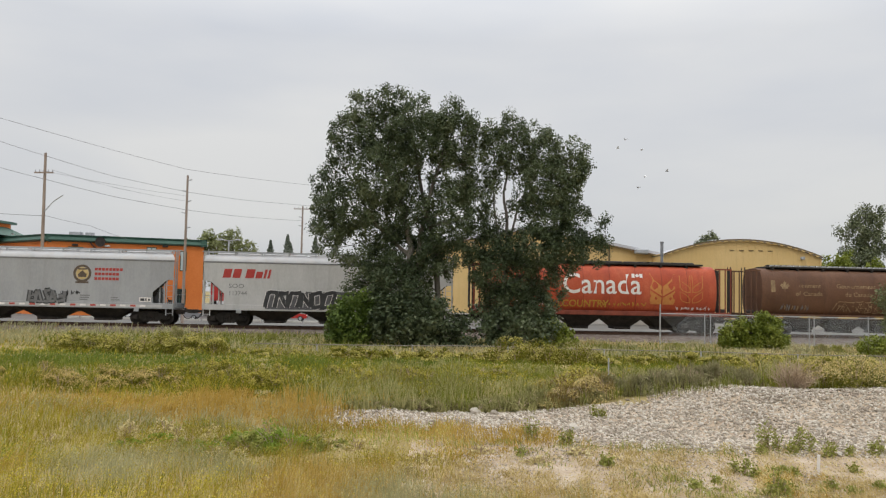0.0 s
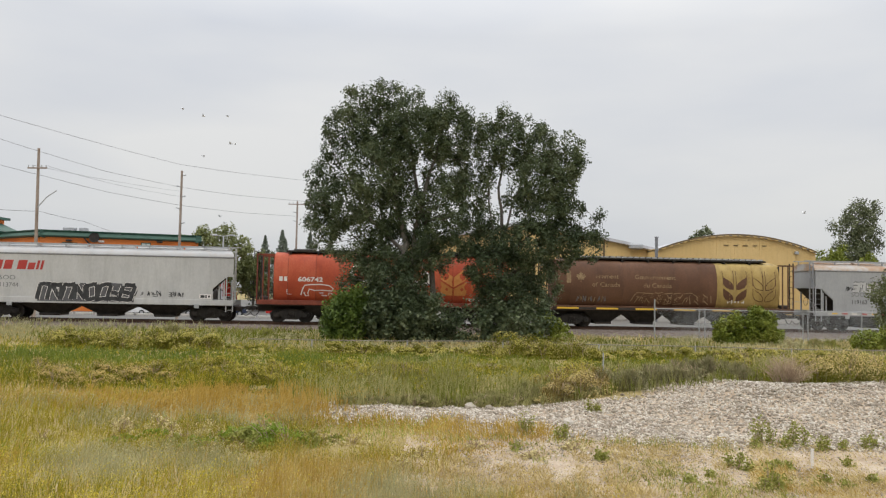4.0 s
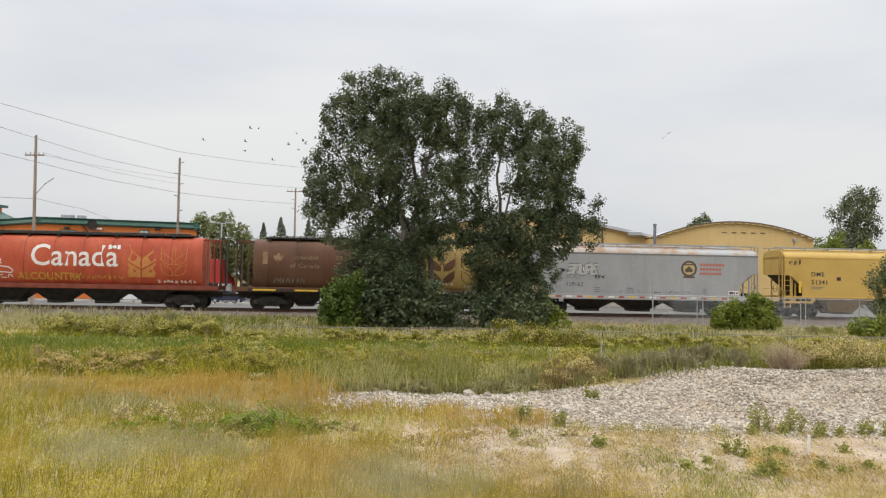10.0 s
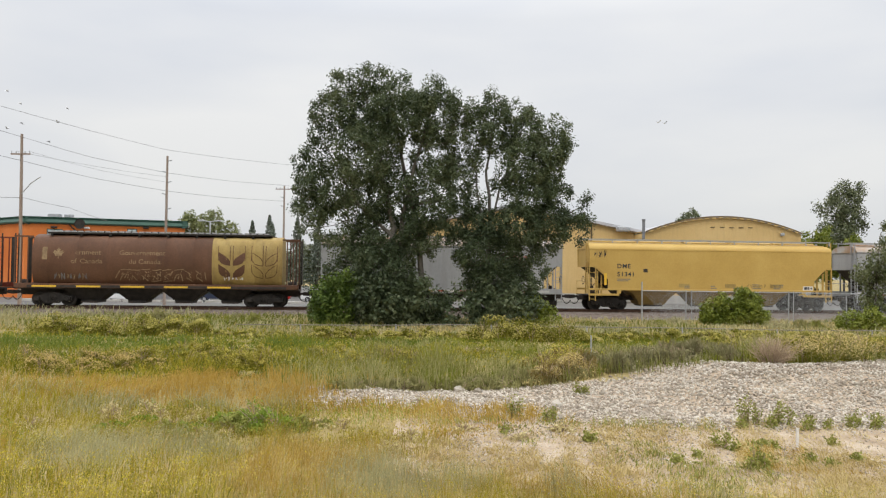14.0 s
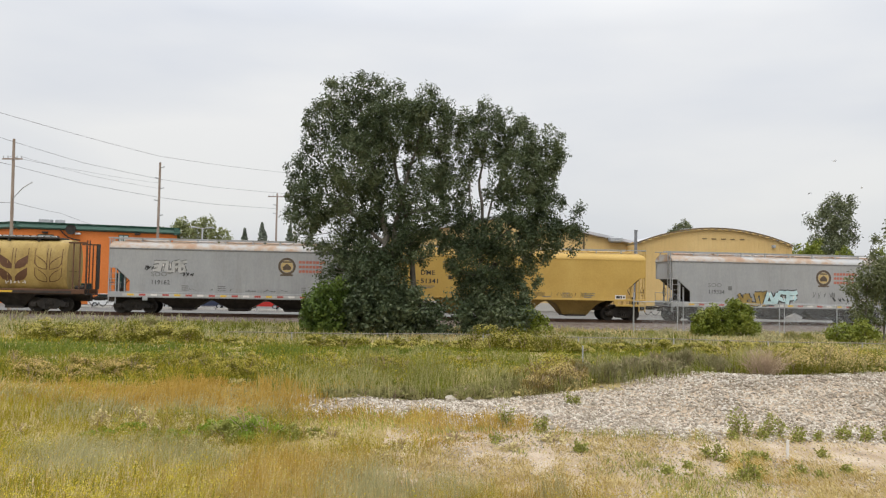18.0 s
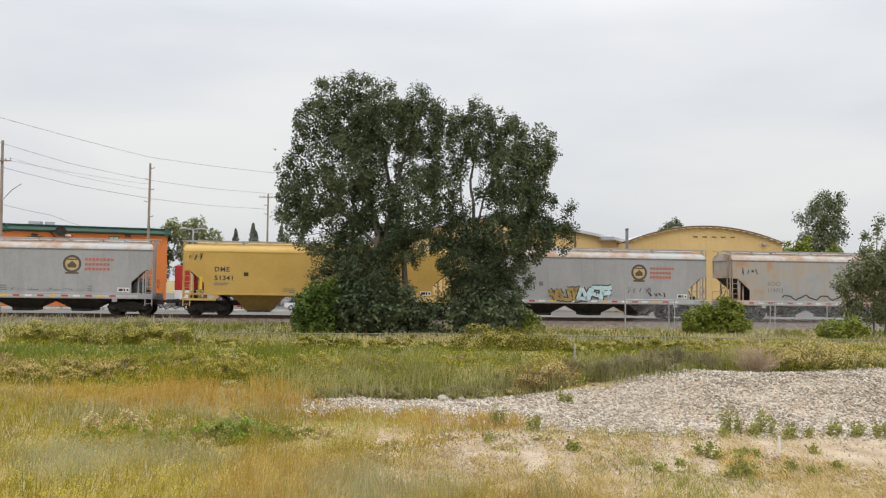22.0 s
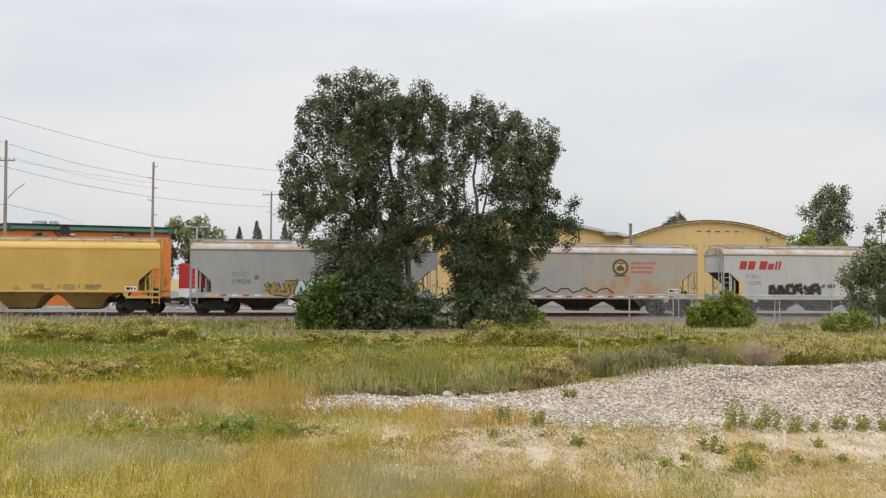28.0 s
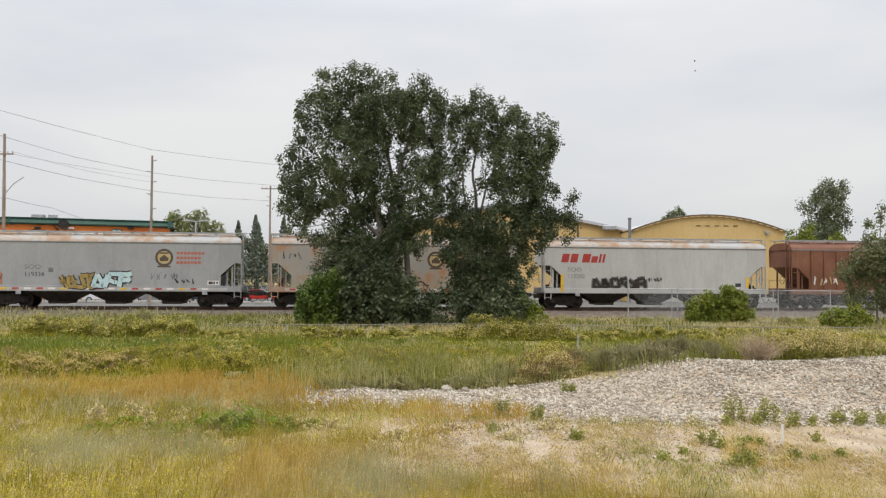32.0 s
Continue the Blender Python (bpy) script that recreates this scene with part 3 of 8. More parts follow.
def hopper_car(pitch, label, paint, roof, under=None, sill_mat=None, sill_z=(1.03, 1.38), rail_gap=1.75):
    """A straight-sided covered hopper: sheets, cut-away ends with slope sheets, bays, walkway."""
    under, sill_mat = under or BLACK_STEEL, sill_mat or paint
    car = empty("hopper_car", Matrix(), label, "rail car", "cars of the grain train")
    hb = pitch / 2 - 0.92
    z_sill, z_side, z_top = 1.38, 4.15, 4.64
    # side sheets with cut lower corners, bent over into the roof
    body = MB()
    cut = [(-hb + 1.32, z_sill), (hb - 1.32, z_sill), (hb - 1.32, 2.10), (hb - 0.42, 2.92), (hb - 0.06, 2.92), (hb - 0.03, z_side), (-hb + 0.03, z_side), (-hb + 0.06, 2.92), (-hb + 0.42, 2.92), (-hb + 1.32, 2.10)]
    back = 1.35  # the trailing end is set back on its far side
    body.prism(cut, -HALF_W, -HALF_W + 0.05)
    body.prism([(x - (back if x > hb - 1.3 else 0), z) if x > 0 else (x, z) for x, z in cut], HALF_W - 0.05, HALF_W)
    body.box(-hb + 0.10, -hb + 0.16, -HALF_W + 0.05, HALF_W - 0.05, 2.92, z_side)
    body.loft([[(hb - 0.16, -1.5, z), (hb - 0.10, -1.5, z), (hb - 0.10 - back, 1.5, z), (hb - 0.16 - back, 1.5, z)] for z in (2.92, z_side)])
    part("body", body, paint, car)
    # slope sheets closing the ends from below
    for s in (-1, 1):
        mb = MB()
        a, b = s * (hb - 0.30), s * (hb - 2.75)
        c = a - (back if s > 0 else 0)
        mb.add([(a, -1.5, 2.95), (c, 1.5, 2.95), (b, 1.5, 0.95), (b, -1.5, 0.95), (a, -1.5, 2.91), (c, 1.5, 2.91), (b, 1.5, 0.90), (b, -1.5, 0.90)], [(0, 1, 2, 3), (7, 6, 5, 4), (0, 4, 5, 1), (2, 6, 7, 3), (1, 5, 6, 2), (0, 3, 7, 4)])
        part("slope_sheet", mb, under, car)
    # roof
    half = [(1.545, z_side), (1.53, z_side + 0.07), (1.44, z_side + 0.20), (1.25, z_side + 0.32), (0.9, z_top - 0.06), (0.45, z_top)]
    prof = [(-y, z) for y, z in half] + [(y, z) for y, z in half[::-1]]
    rf = MB().loft([[(x - (back * (y + 1.55) / 3.1 if x > 0 else 0), y, z) for y, z in prof] for x in (-hb + 0.02, hb - 0.02)])
    part("roof", rf, roof, car, smooth=True)
    # except on the yellow car, dark grey paints the roof's shadow line onto the lip
    lip = MB()
    for y, e in ((-HALF_W - 0.02, hb - 0.02), (HALF_W - 0.04, hb - back)):
        lip.box(-hb + 0.02, e, y, y + 0.06, z_side - 0.07, z_side + 0.02, bevel=0.01)
    part("roof_lip", lip, GREY_MARK if paint is not YELLOW_PAINT else paint, car)
    running_board(car, -hb - 0.25, hb + 0.25, 4.84, GALV, rail_gap)
    hatch_row(car, -hb + 0.5, hb - 0.5, z_top - 0.01, roof)
    # side sill and end platforms
    sill = MB()
    for y0, y1 in ((-HALF_W - 0.03, -HALF_W + 0.10), (HALF_W - 0.10, HALF_W + 0.03)):
        sill.box(-hb, hb, y0, y1, *sill_z, bevel=0.015)
    part("side_sill", sill, sill_mat, car)
    for s in (-1, 1):
        plat = MB()
        a, b = sorted((s * (hb + 0.05), s * (hb - 1.9)))
        plat.box(a, b, -1.45, 1.45, 0.98, 1.04)
        a, b = sorted((s * (hb + 0.35), s * (hb - 4.2)))
        plat.box(a, b, -0.22, 0.22, 0.66, 0.98, bevel=0.02)
        part("end_platform", plat, DARK_FRAME, car)
    for s in (-1, 1):
        ladder(car, s * (hb - 0.04), -HALF_W + 0.02, 0.62, 3.05, sill_mat, -s)
        end_ladder(car, s * (hb + 0.02), sill_mat, 1.2, 4.75)
        for x, y, z in ((hb - 0.62, -1.42, 2.7), (hb - 0.62, 1.42, 2.7), (hb - 0.95, -1.26, 2.4)):
            part("end_post", MB().box(s * x - 0.045, s * x + 0.045, y - 0.045, y + 0.045, 1.04, z), sill_mat, car)
        part("air_tank", MB().tube([(s * (hb - 0.85), -0.9, 1.24), (s * (hb - 0.30), -0.9, 1.24)], 0.19, 14), DARK_FRAME, car)
        part("valve_box", MB().box(s * (hb - 0.5) - 0.12, s * (hb - 0.5) + 0.12, -0.55, -0.15, 1.04, 1.6, bevel=0.03), DARK_FRAME, car)
        part("hand_wheel", MB().tube([(s * (hb + 0.12), -0.55 + 0.28 * math.cos(a), 2.0 + 0.28 * math.sin(a)) for a in (2 * math.pi * k / 14 for k in range(15))], 0.018, 5), DARK_FRAME, car)
        part("end_rail", MB().tube([(s * (hb + 0.02), -1.42, 1.04), (s * (hb + 0.02), -1.42, 1.95), (s * (hb + 0.02), 1.42, 1.95), (s * (hb + 0.02), 1.42, 1.04)], 0.022, 6), sill_mat, car)
        part("brake_pipe", MB().tube([(s * (hb - 0.5), -0.35, 1.5), (s * (hb - 0.9), -0.5, 2.0), (s * (hb - 1.25), -1.2, 2.2)], 0.025, 6), DARK_FRAME, car)
        coupler(car, s * (hb + 0.12), s)
        add_truck(car, s * (pitch / 2 - 2.45))
    n = 3
    span = (2 * hb - 5.4) / n
    return car, hb, [-(n - 1) / 2 * span + i * span for i in range(n)], span / 2


def grey_hopper(pitch, label, paint=None, roof=None):
    paint, roof = paint or GREY_PAINT, roof or GREY_ROOF
    car, hb, xs, half = hopper_car(pitch, label, paint, roof)
    hopper_bays(car, xs, half * 0.99, 1.10, BLACK_STEEL)
    return car, hb


SIDE = -HALF_W - 0.004
SILL = -HALF_W - 0.034


def sill_plates(car, hb, colour=None):
    for s in (-1, 1):
        mb = MB()
        mb.box(s * (hb - 2.3) - 0.16, s * (hb - 2.3) + 0.16, SILL - 0.03, SILL, 0.84, 1.10, bevel=0.01)
        part("jacking_pad", mb, GALV, car)


def small_marks(car, hb, x_from, seed=3):
    """Stencilled data panels along the foot of the side."""
    rng = random.Random(seed)
    rows = []
    x = x_from
    while x < hb - 3.2:
        w = rng.uniform(0.25, 0.9)
        for k in range(rng.randint(1, 3)):
            rows.append((x, 1.52 + 0.13 * k, w * rng.uniform(0.6, 1.0), 0.055))
        x += w + rng.uniform(0.5, 1.7)
    bars(car, rows, SIDE, GREY_MARK)


def railway_marks(car, hb, x_em, z=3.20, text=FADED_RED):
    """Round emblem and three lines of red brand lettering."""
    emblem(car, x_em, z, 0.56, SIDE)
    rows = []
    for k, n in enumerate((8, 7, 7)):
        rows += word_blocks(x_em + 0.76, z + 0.20 - 0.30 * k, 0.222 * n, 0.17, n, 0.18)
    bars(car, rows, SIDE, text)


def end_plate(car, hb):
    mb = MB().box(hb - 2.15, hb - 1.42, SIDE - 0.004, SIDE, 1.46, 1.74)
    part("data_plate", mb, WHITE_MARK, car)
    bars(car, [(hb - 2.08, 1.51, 0.26, 0.17), (hb - 1.78, 1.51, 0.10, 0.17), (hb - 1.60, 1.53, 0.12, 0.13)], SIDE - 0.005, BLACK_MARK)


def brand_word(car, x, z, h=0.62):
    """Slanted red brand lettering as plain blocks."""
    rows = [(x, z, 0.50, h), (x + 0.62, z, 0.50, h), (x + 1.44, z, 0.54, h), (x + 2.08, z, 0.42, h * 0.74), (x + 2.60, z, 0.15, h), (x + 2.85, z, 0.15, h)]
    bars(car, rows, SIDE, RED_MARK, slant=0.22)


def wheat(car, x, z, w, h, y, field, leaf, stem):
    """A sheaf of three paired blades on a field."""
    em = None
    if field is not None:
        em = part("wheat_field", MB().box(x - w / 2, x + w / 2, y - 0.004, y, z, z + h, mat=0), field, car)
    mb = MB()
    low = [(0.03, 0.03), (0.30, 0.10), (0.46, 0.28), (0.46, 0.55), (0.25, 0.41), (0.03, 0.31)]
    high = [(0.03, 0.37), (0.25, 0.47), (0.46, 0.61), (0.46, 0.98), (0.38, 0.88), (0.20, 0.72), (0.03, 0.60)]
    for blade in (low, high):
        for s in (-1, 1):
            pts = [(x + s * u * w, z + v * h) for u, v in blade]
            mb.prism(pts if s > 0 else pts[::-1], y - 0.009, y - 0.005)
    part("wheat_blades", mb, leaf, em or car)
    st = MB()
    st.stroke([(x, z + 0.02), (x, z + h * 0.98)], y - 0.008, 0.05)
    for s in (-1, 1):
        st.stroke([(x, z + h * 0.08), (x + s * w * 0.2, z + h * 0.24), (x + s * w * 0.42, z + h * 0.42), (x + s * w * 0.43, z + h * 0.95)], y - 0.010, 0.045)
    part("wheat_stem", st, stem, em or car)


def barrel_section():
    """Half section of a cylindrical hopper, from the sill up round to the roof: (y, z)."""
    return [(0.90 + 0.66 * math.cos(q), 2.90 + 1.56 * math.sin(q)) for q in (radians(-82 + 164 * k / 24) for k in range(25))]


def barrel_y(z):
    """How far the barrel's side stands out at height z."""
    q = max(-1.0, min(1.0, (z - 2.90) / 1.56))
    return 0.90 + 0.66 * math.sqrt(1 - q * q)


def cylinder_car(pitch, label, paint, end_paint, far_paint=None, far_len=4.4, hatches=None, seam=None, sill_paint=None):
    """A round-bodied covered hopper with open ends behind upright posts."""
    car = empty("cylindrical_hopper_car", Matrix(), label, "rail car", "cars of the grain train")
    hb = pitch / 2 - 1.62
    half = barrel_section()
    top = [(0.75, 4.53), (0.45, 4.60)]
    ring = [(-y, z) for y, z in half] + [(-y, z) for y, z in top] + [(y, z) for y, z in top[::-1]] + [(y, z) for y, z in half[::-1]]
    split = hb - far_len if far_paint else hb

    def barrel(name, x0, x1, material, end0, end1):
        xs = [x0] + list(np.arange(x0 + 0.9, x1 - 0.3, 1.8)) + [x1]
        secs = []
        for x in xs:
            if x in (x0, x1):
                secs.append([(x, y, z) for y, z in ring])
            else:  # a weld seam stands out between two sheets
                for dx, g in ((-0.03, 1.0), (-0.012, 1.006), (0.012, 1.006), (0.03, 1.0)):
                    secs.append([(x + dx, y * g, 2.9 + (z - 2.9) * g) for y, z in ring])
        return part(name, MB().loft(secs), material, car, smooth=True)

    if seam:
        for x in np.arange(-hb + 0.9, split - 0.3, 1.8):
            part("weld_seam", MB().loft([[(x + dx, y * 1.009, 2.9 + (z - 2.9) * 1.009) for y, z in ring] for dx in (-0.014, 0.014)]), seam, car)
    barrel("body", -hb, split, paint, True, not far_paint)
    if far_paint:
        barrel("painted_end", split + 0.002, hb, far_paint, True, True)
    board = MB()
    board.box(-hb + 0.7, hb - 0.7, -0.95, 0.95, 4.62, 4.74, bevel=0.02)
    for x in np.arange(-hb + 1.0, hb - 0.7, 1.8):
        board.box(x - 0.05, x + 0.05, -1.12, 1.12, 4.46, 4.64)
    part("running_board", board, BLACK_STEEL, car, "black roof walkway with brackets")
    hatch_row(car, -hb + 1.0, hb - 1.0, 4.74, BLACK_STEEL, 8)
    if hatches:
        for k in range(int((2 * hb - 1.6) / 0.42)):
            x = -hb + 0.85 + 0.42 * k
            part("hatch_clamp", MB().prism([(x, 4.745), (x + 0.36, 4.745), (x + 0.28, 4.83), (x + 0.08, 4.83)], -0.93, -0.80), hatches, car)
    sill = MB()
    for s in (-1, 1):
        a, b = sorted((s * 1.20, s * 1.47))
        sill.box(-pitch / 2 + 0.55, pitch / 2 - 0.55, a, b, 1.16, 1.46, bevel=0.02)
    part("side_sill", sill, sill_paint or paint, car)
    for s in (-1, 1):
        for k in range(3):
            x = s * (hb + 0.32 + 0.39 * k)
            for y in (-1.32, 1.32):
                part("end_post", MB().box(x - 0.035, x + 0.035, y - 0.03, y + 0.03, 1.46, 4.42), end_paint, car)
        a, b = sorted((s * hb, s * (hb + 1.14)))
        for y in (-1.32, 1.32):
            part("top_bar", MB().box(a, b, y - 0.06, y + 0.06, 4.36, 4.46), end_paint, car)
        face = MB()
        x = s * (hb + 1.12)
        face.box(x - 0.04, x + 0.04, 0.75, 1.38, 1.46, 4.42)
        for z in np.arange(1.8, 4.4, 0.38):
            face.tube([(x, -1.25, z), (x, -0.75, z)], 0.018, 5)
        for y in (-1.25, -0.75):
            face.box(x - 0.03, x + 0.03, y - 0.03, y + 0.03, 1.2, 4.6)
        part("end_ladder", face, BLACK_STEEL, car)
        slope = MB()
        a, b = s * (hb + 0.02), s * (hb - 2.2)
        slope.add([(a, -1.1, 2.6), (a, 1.1, 2.6), (b, 1.1, 1.1), (b, -1.1, 1.1), (s * (hb - 1.7), -1.1, 1.1), (s * (hb - 1.7), 1.1, 1.1)], [(0, 1, 2, 3), (0, 4, 5, 1), (3, 2, 5, 4), (0, 3, 4), (1, 5, 2)])
        part("slope_sheet", slope, BLACK_STEEL, car)
        plat = MB()
        a, b = sorted((s * (pitch / 2 - 0.5), s * (hb - 2.0)))
        plat.box(a, b, -1.35, 1.35, 1.08, 1.15)
        plat.box(a, b, -0.22, 0.22, 0.70, 1.08, bevel=0.02)
        part("end_platform", plat, DARK_FRAME, car)
        gear = MB()
        gear.tube([(s * (hb + 0.35), -0.85, 1.52), (s * (hb + 0.9), -0.85, 1.52)], 0.18, 12)
        part("brake_gear", gear, DARK_FRAME, car)
        coupler(car, s * (pitch / 2 - 0.80), s)
        add_truck(car, s * (pitch / 2 - 2.75))
    span = (pitch - 7.0) / 4
    hopper_bays(car, [(-1.5 + i) * span for i in range(4)], span / 2 * 1.02, 1.24, BLACK_STEEL)
    return car, hb


def on_barrel(ob):
    """Lays a flat decal, modelled in the plane y = 0, onto the barrel's side."""
    for o in (ob, *ob.children):
        for v in o.data.vertices:
            v.co.y = -barrel_y(v.co.z) - 0.012 + v.co.y
    return ob


TRAIN = []            # thing, place of its middle along the train
def sheaf(car, x, z, w, h, leaf, label, solid=True, broad=False):
    """A wheat sheaf painted on a round car, as solid leaves or as thin lines."""
    if broad:
        shapes = [[(0.015, 0.0), (0.44, 0.0), (0.48, 0.10), (0.48, 0.45), (0.30, 0.35), (0.015, 0.21)], [(0.015, 0.26), (0.30, 0.41), (0.48, 0.51), (0.48, 1.0), (0.34, 0.80), (0.015, 0.58)]]
    else:
        shapes = [[(0.05, 0.42 - d), (0.20, 0.43 - d), (0.36, 0.48 - d), (0.45, 0.58 - d), (0.47, 0.81 - d), (0.30, 0.73 - d), (0.14, 0.64 - d), (0.05, 0.54 - d)] for d in (0.0, 0.35)]
    mb, lines = MB(), MB()
    for s in (-1, 1):
        for shape in shapes:
            pts = [(x + s * u * w, z + v * h) for u, v in shape]
            if solid:
                mb.prism(pts if s > 0 else pts[::-1], -0.004, 0)
            else:
                lines.stroke(pts + pts[:1], -0.003, 0.045)
        if not broad:
            for u in (0.47, 0.05):
                lines.stroke([(x + s * u * w, z + h * (0.55 + 0.15 * q)) for q in range(4)], -0.006, 0.035)
    if solid:
        on_barrel(part("wheat_emblem", mb, leaf, car, label))
    if not broad:
        on_barrel(part("wheat_outline", lines, leaf, car))


# ---------------------------------------------------------------- ground
def smooth(a, b, x):
    q = np.clip((x - a) / (b - a), 0, 1)
    return q * q * (3 - 2 * q)


def bumps(x, y, f, seed=0.0):
    """Cheap rolling unevenness, -1 to 1."""
    return (np.sin(x * f + 1.3 * np.sin(y * f * 0.7 + seed)) + np.sin(y * f * 1.13 + 1.7 * np.sin(x * f * 0.61 + 2 * seed))) / 2


def ground_z(x, y):
    x, y = np.asarray(x, float), np.asarray(y, float)
    z = 0.5 - smooth(10, 40, y) * 1.0 + 0.0 * x
    z = z + 0.035 * bumps(x, y, 1.1) + 0.02 * bumps(x, y, 3.1, 2.0) * (y < 60)
    amp = 0.46 * smooth(0.6, 4.6, x) * (1 + 0.10 * bumps(x, y, 2.0, 5.0))
    z = z + amp * smooth(10.6, 13.3, y) * (1 - smooth(13.9, 17.0, y))
    d = (y - TRACK_Y - SLOPE * x) / 1.005
    far = smooth(4.0, 22.0, d)
    z = z - 0.85 * far
    bed = (1 - smooth(1.75, 4.1, np.abs(d)))
    return z * (1 - bed) + (-0.17) * bed


SOIL = mat("dry_soil", [(0.20, 0.16, 0.05), (0.29, 0.225, 0.09), (0.41, 0.325, 0.17)], 0.95, scale=0.35, fine=9, bump=0.6)
GRAVEL = mat("pale_gravel", [(0.3001, 0.222, 0.145), (0.4243, 0.332, 0.235), (0.5382, 0.448, 0.345)], 0.95, scale=2.2, fine=22, bump=0.9)
BALLAST = mat("brown_ballast", [(0.10, 0.075, 0.06), (0.17, 0.135, 0.11), (0.25, 0.21, 0.18)], 0.95, scale=3, fine=14, bump=0.9)
ASPHALT = mat("pale_worn_asphalt", [(0.115, 0.112, 0.105), (0.175, 0.17, 0.16)], 0.9, scale=0.3, fine=8, bump=0.2)


def flats(x, y):
    """How bare and stony the ground is, 0 to 1."""
    edge = 1.6 * bumps(x, y, 0.9, 3.0) + 0.6 * bumps(x, y, 2.7, 1.0)
    low = smooth(-0.8, 0.5, x + 0.3 * edge) * (1 - smooth(10.9, 11.3, y)) * smooth(6.95, 7.5, y + 0.12 * edge + 0.27 * x)
    bank = smooth(-2.6, -1.6, x + 0.4 * edge) * smooth(10.5, 11.0, y + 0.1 * edge) * (1 - smooth(12.6, 13.2, y + 0.3 * edge - 0.15 * np.clip(x, 0, 5)))
    return np.maximum(low, bank)


gx = np.concatenate([-46 - np.geomspace(1, 2600, 26)[::-1], np.arange(-46, 46.1, 0.5), 46 + np.geomspace(1, 2600, 26)])
gy = np.concatenate([-6 - np.geomspace(1, 2600, 24)[::-1], np.arange(-6, 6, 1.0), np.arange(6, 20, 0.3), np.arange(20, 84, 0.7), 84 + np.geomspace(1, 2900, 30)])
GX, GY = np.meshgrid(gx, gy)
GZ = ground_z(GX, GY)
nx, ny = len(gx), len(gy)
gme = bpy.data.meshes.new("ground")
idx = np.arange(nx * ny).reshape(ny, nx)
gfaces = np.stack([idx[:-1, :-1], idx[:-1, 1:], idx[1:, 1:], idx[1:, :-1]], -1).reshape(-1, 4)
gme.vertices.add(nx * ny)
gme.vertices.foreach_set("co", np.stack([GX, GY, GZ], -1).astype(np.float32).ravel())
gme.loops.add(len(gfaces) * 4)
gme.loops.foreach_set("vertex_index", gfaces.astype(np.int32).ravel())
gme.polygons.add(len(gfaces))
gme.polygons.foreach_set("loop_start", np.arange(0, len(gfaces) * 4, 4, dtype=np.int32))
gme.update(calc_edges=True)
fx, fy = gx[:-1] + np.diff(gx) / 2, gy[:-1] + np.diff(gy) / 2
FX, FY = np.meshgrid(fx, fy)
bare = flats(FX, FY) > 0.45
trackd = np.abs((FY - TRACK_Y - SLOPE * FX) / 1.005)
lot = (FY - TRACK_Y - SLOPE * FX > 17) & (FY < 240) & (np.abs(FX) < 260)
gm = np.where(trackd < 3.9, 2, np.where(lot, 3, np.where(bare, 1, 0)))
for m in (SOIL, GRAVEL, BALLAST, ASPHALT):
    gme.materials.append(m)
gme.polygons.foreach_set("material_index", gm.astype(np.int32).ravel())
gme.polygons.foreach_set("use_smooth", np.ones(len(gfaces), dtype=bool))
ground = tagged(new("ground", gme), "dry weedy field with pale gravel and rail bed", "ground", kind="structure")

# ---------------------------------------------------------------- track
TRACK_M = pose(0, TRACK_Y, 0, 0, 0, TRACK_TURN)
track = empty("railway_track", TRACK_M, "rusty steel rails on timber ties in ballast", "railway track", kind="structure")
for s in (-1, 1):
    prof = [(-0.07, -0.17), (0.07, -0.17), (0.07, -0.155), (0.012, -0.135), (0.012, -0.045), (0.035, -0.035), (0.035, -0.004), (0.025, 0), (-0.025, 0), (-0.035, -0.004), (-0.035, -0.035), (-0.012, -0.045), (-0.012, -0.135), (-0.07, -0.155)]
    part("rail", MB().loft([[(x, s * 0.7525 + y, z) for y, z in prof] for x in (-240, 240)]), RAIL_STEEL, track)

# ---------------------------------------------------------------- low pipe barrier and chain-link fence
OLD_PIPE = mat("weathered_pipe_steel", [(0.20, 0.17, 0.14), (0.30, 0.28, 0.25)], 0.7, 0.2, scale=2, fine=20, bump=0.05)
barrier = empty("pipe_barrier", pose(0, 38.5, 0), "low weathered steel pipe barrier in weeds", "barrier")
pipe_pts = [(x, 0.02 * math.sin(x), EYE_Z - 38.5 * (0.0608 + 0.0038 * (x / 38.5 + 0.13)) - 0.12 * max(0.0, min(1.0, -x / 6)) + 0.015 * math.sin(x * 0.7)) for x in np.arange(-9.5, 30, 1.5)]
part("pipe", MB().tube(pipe_pts, 0.02, 8), OLD_PIPE, barrier)
for x, y, z in pipe_pts[2::3]:
    g = float(ground_z(x, 38.5))
    part("stub_post", MB().tube([(x, y + 0.04, g - 0.1), (x, y + 0.04, z + 0.03)], 0.035, 8), GALV, barrier)

FENCE_Y = 50.0
fence = empty("chain_link_fence", pose(0, FENCE_Y, 0), "grey galvanised chain-link fence with pipe posts", "fence")
f_top = 1.43
posts = [12.45, 15.15, 15.5, 18.5, 21.45, 21.75, 25.0, 28.0, 31.0, 34.0, 37.0, 40.0]
for k, x in enumerate(posts):
    g = float(ground_z(x, FENCE_Y))
    top = f_top + (0.55 if k == 0 else 0.06)
    part("post", MB().tube([(x, 0, g - 0.05), (x, 0, top)], 0.045 if k == 0 else 0.032, 8), GALV, fence)
part("top_rail", MB().tube([(12.45, 0, f_top), (40, 0, f_top - 0.08)], 0.026, 8), GALV, fence)
part("bottom_wire", MB().tube([(12.45, 0, -0.30), (15.4, 0, -0.30), (40, 0, -0.36)], 0.018, 6), GALV, fence)
meshw = MB()
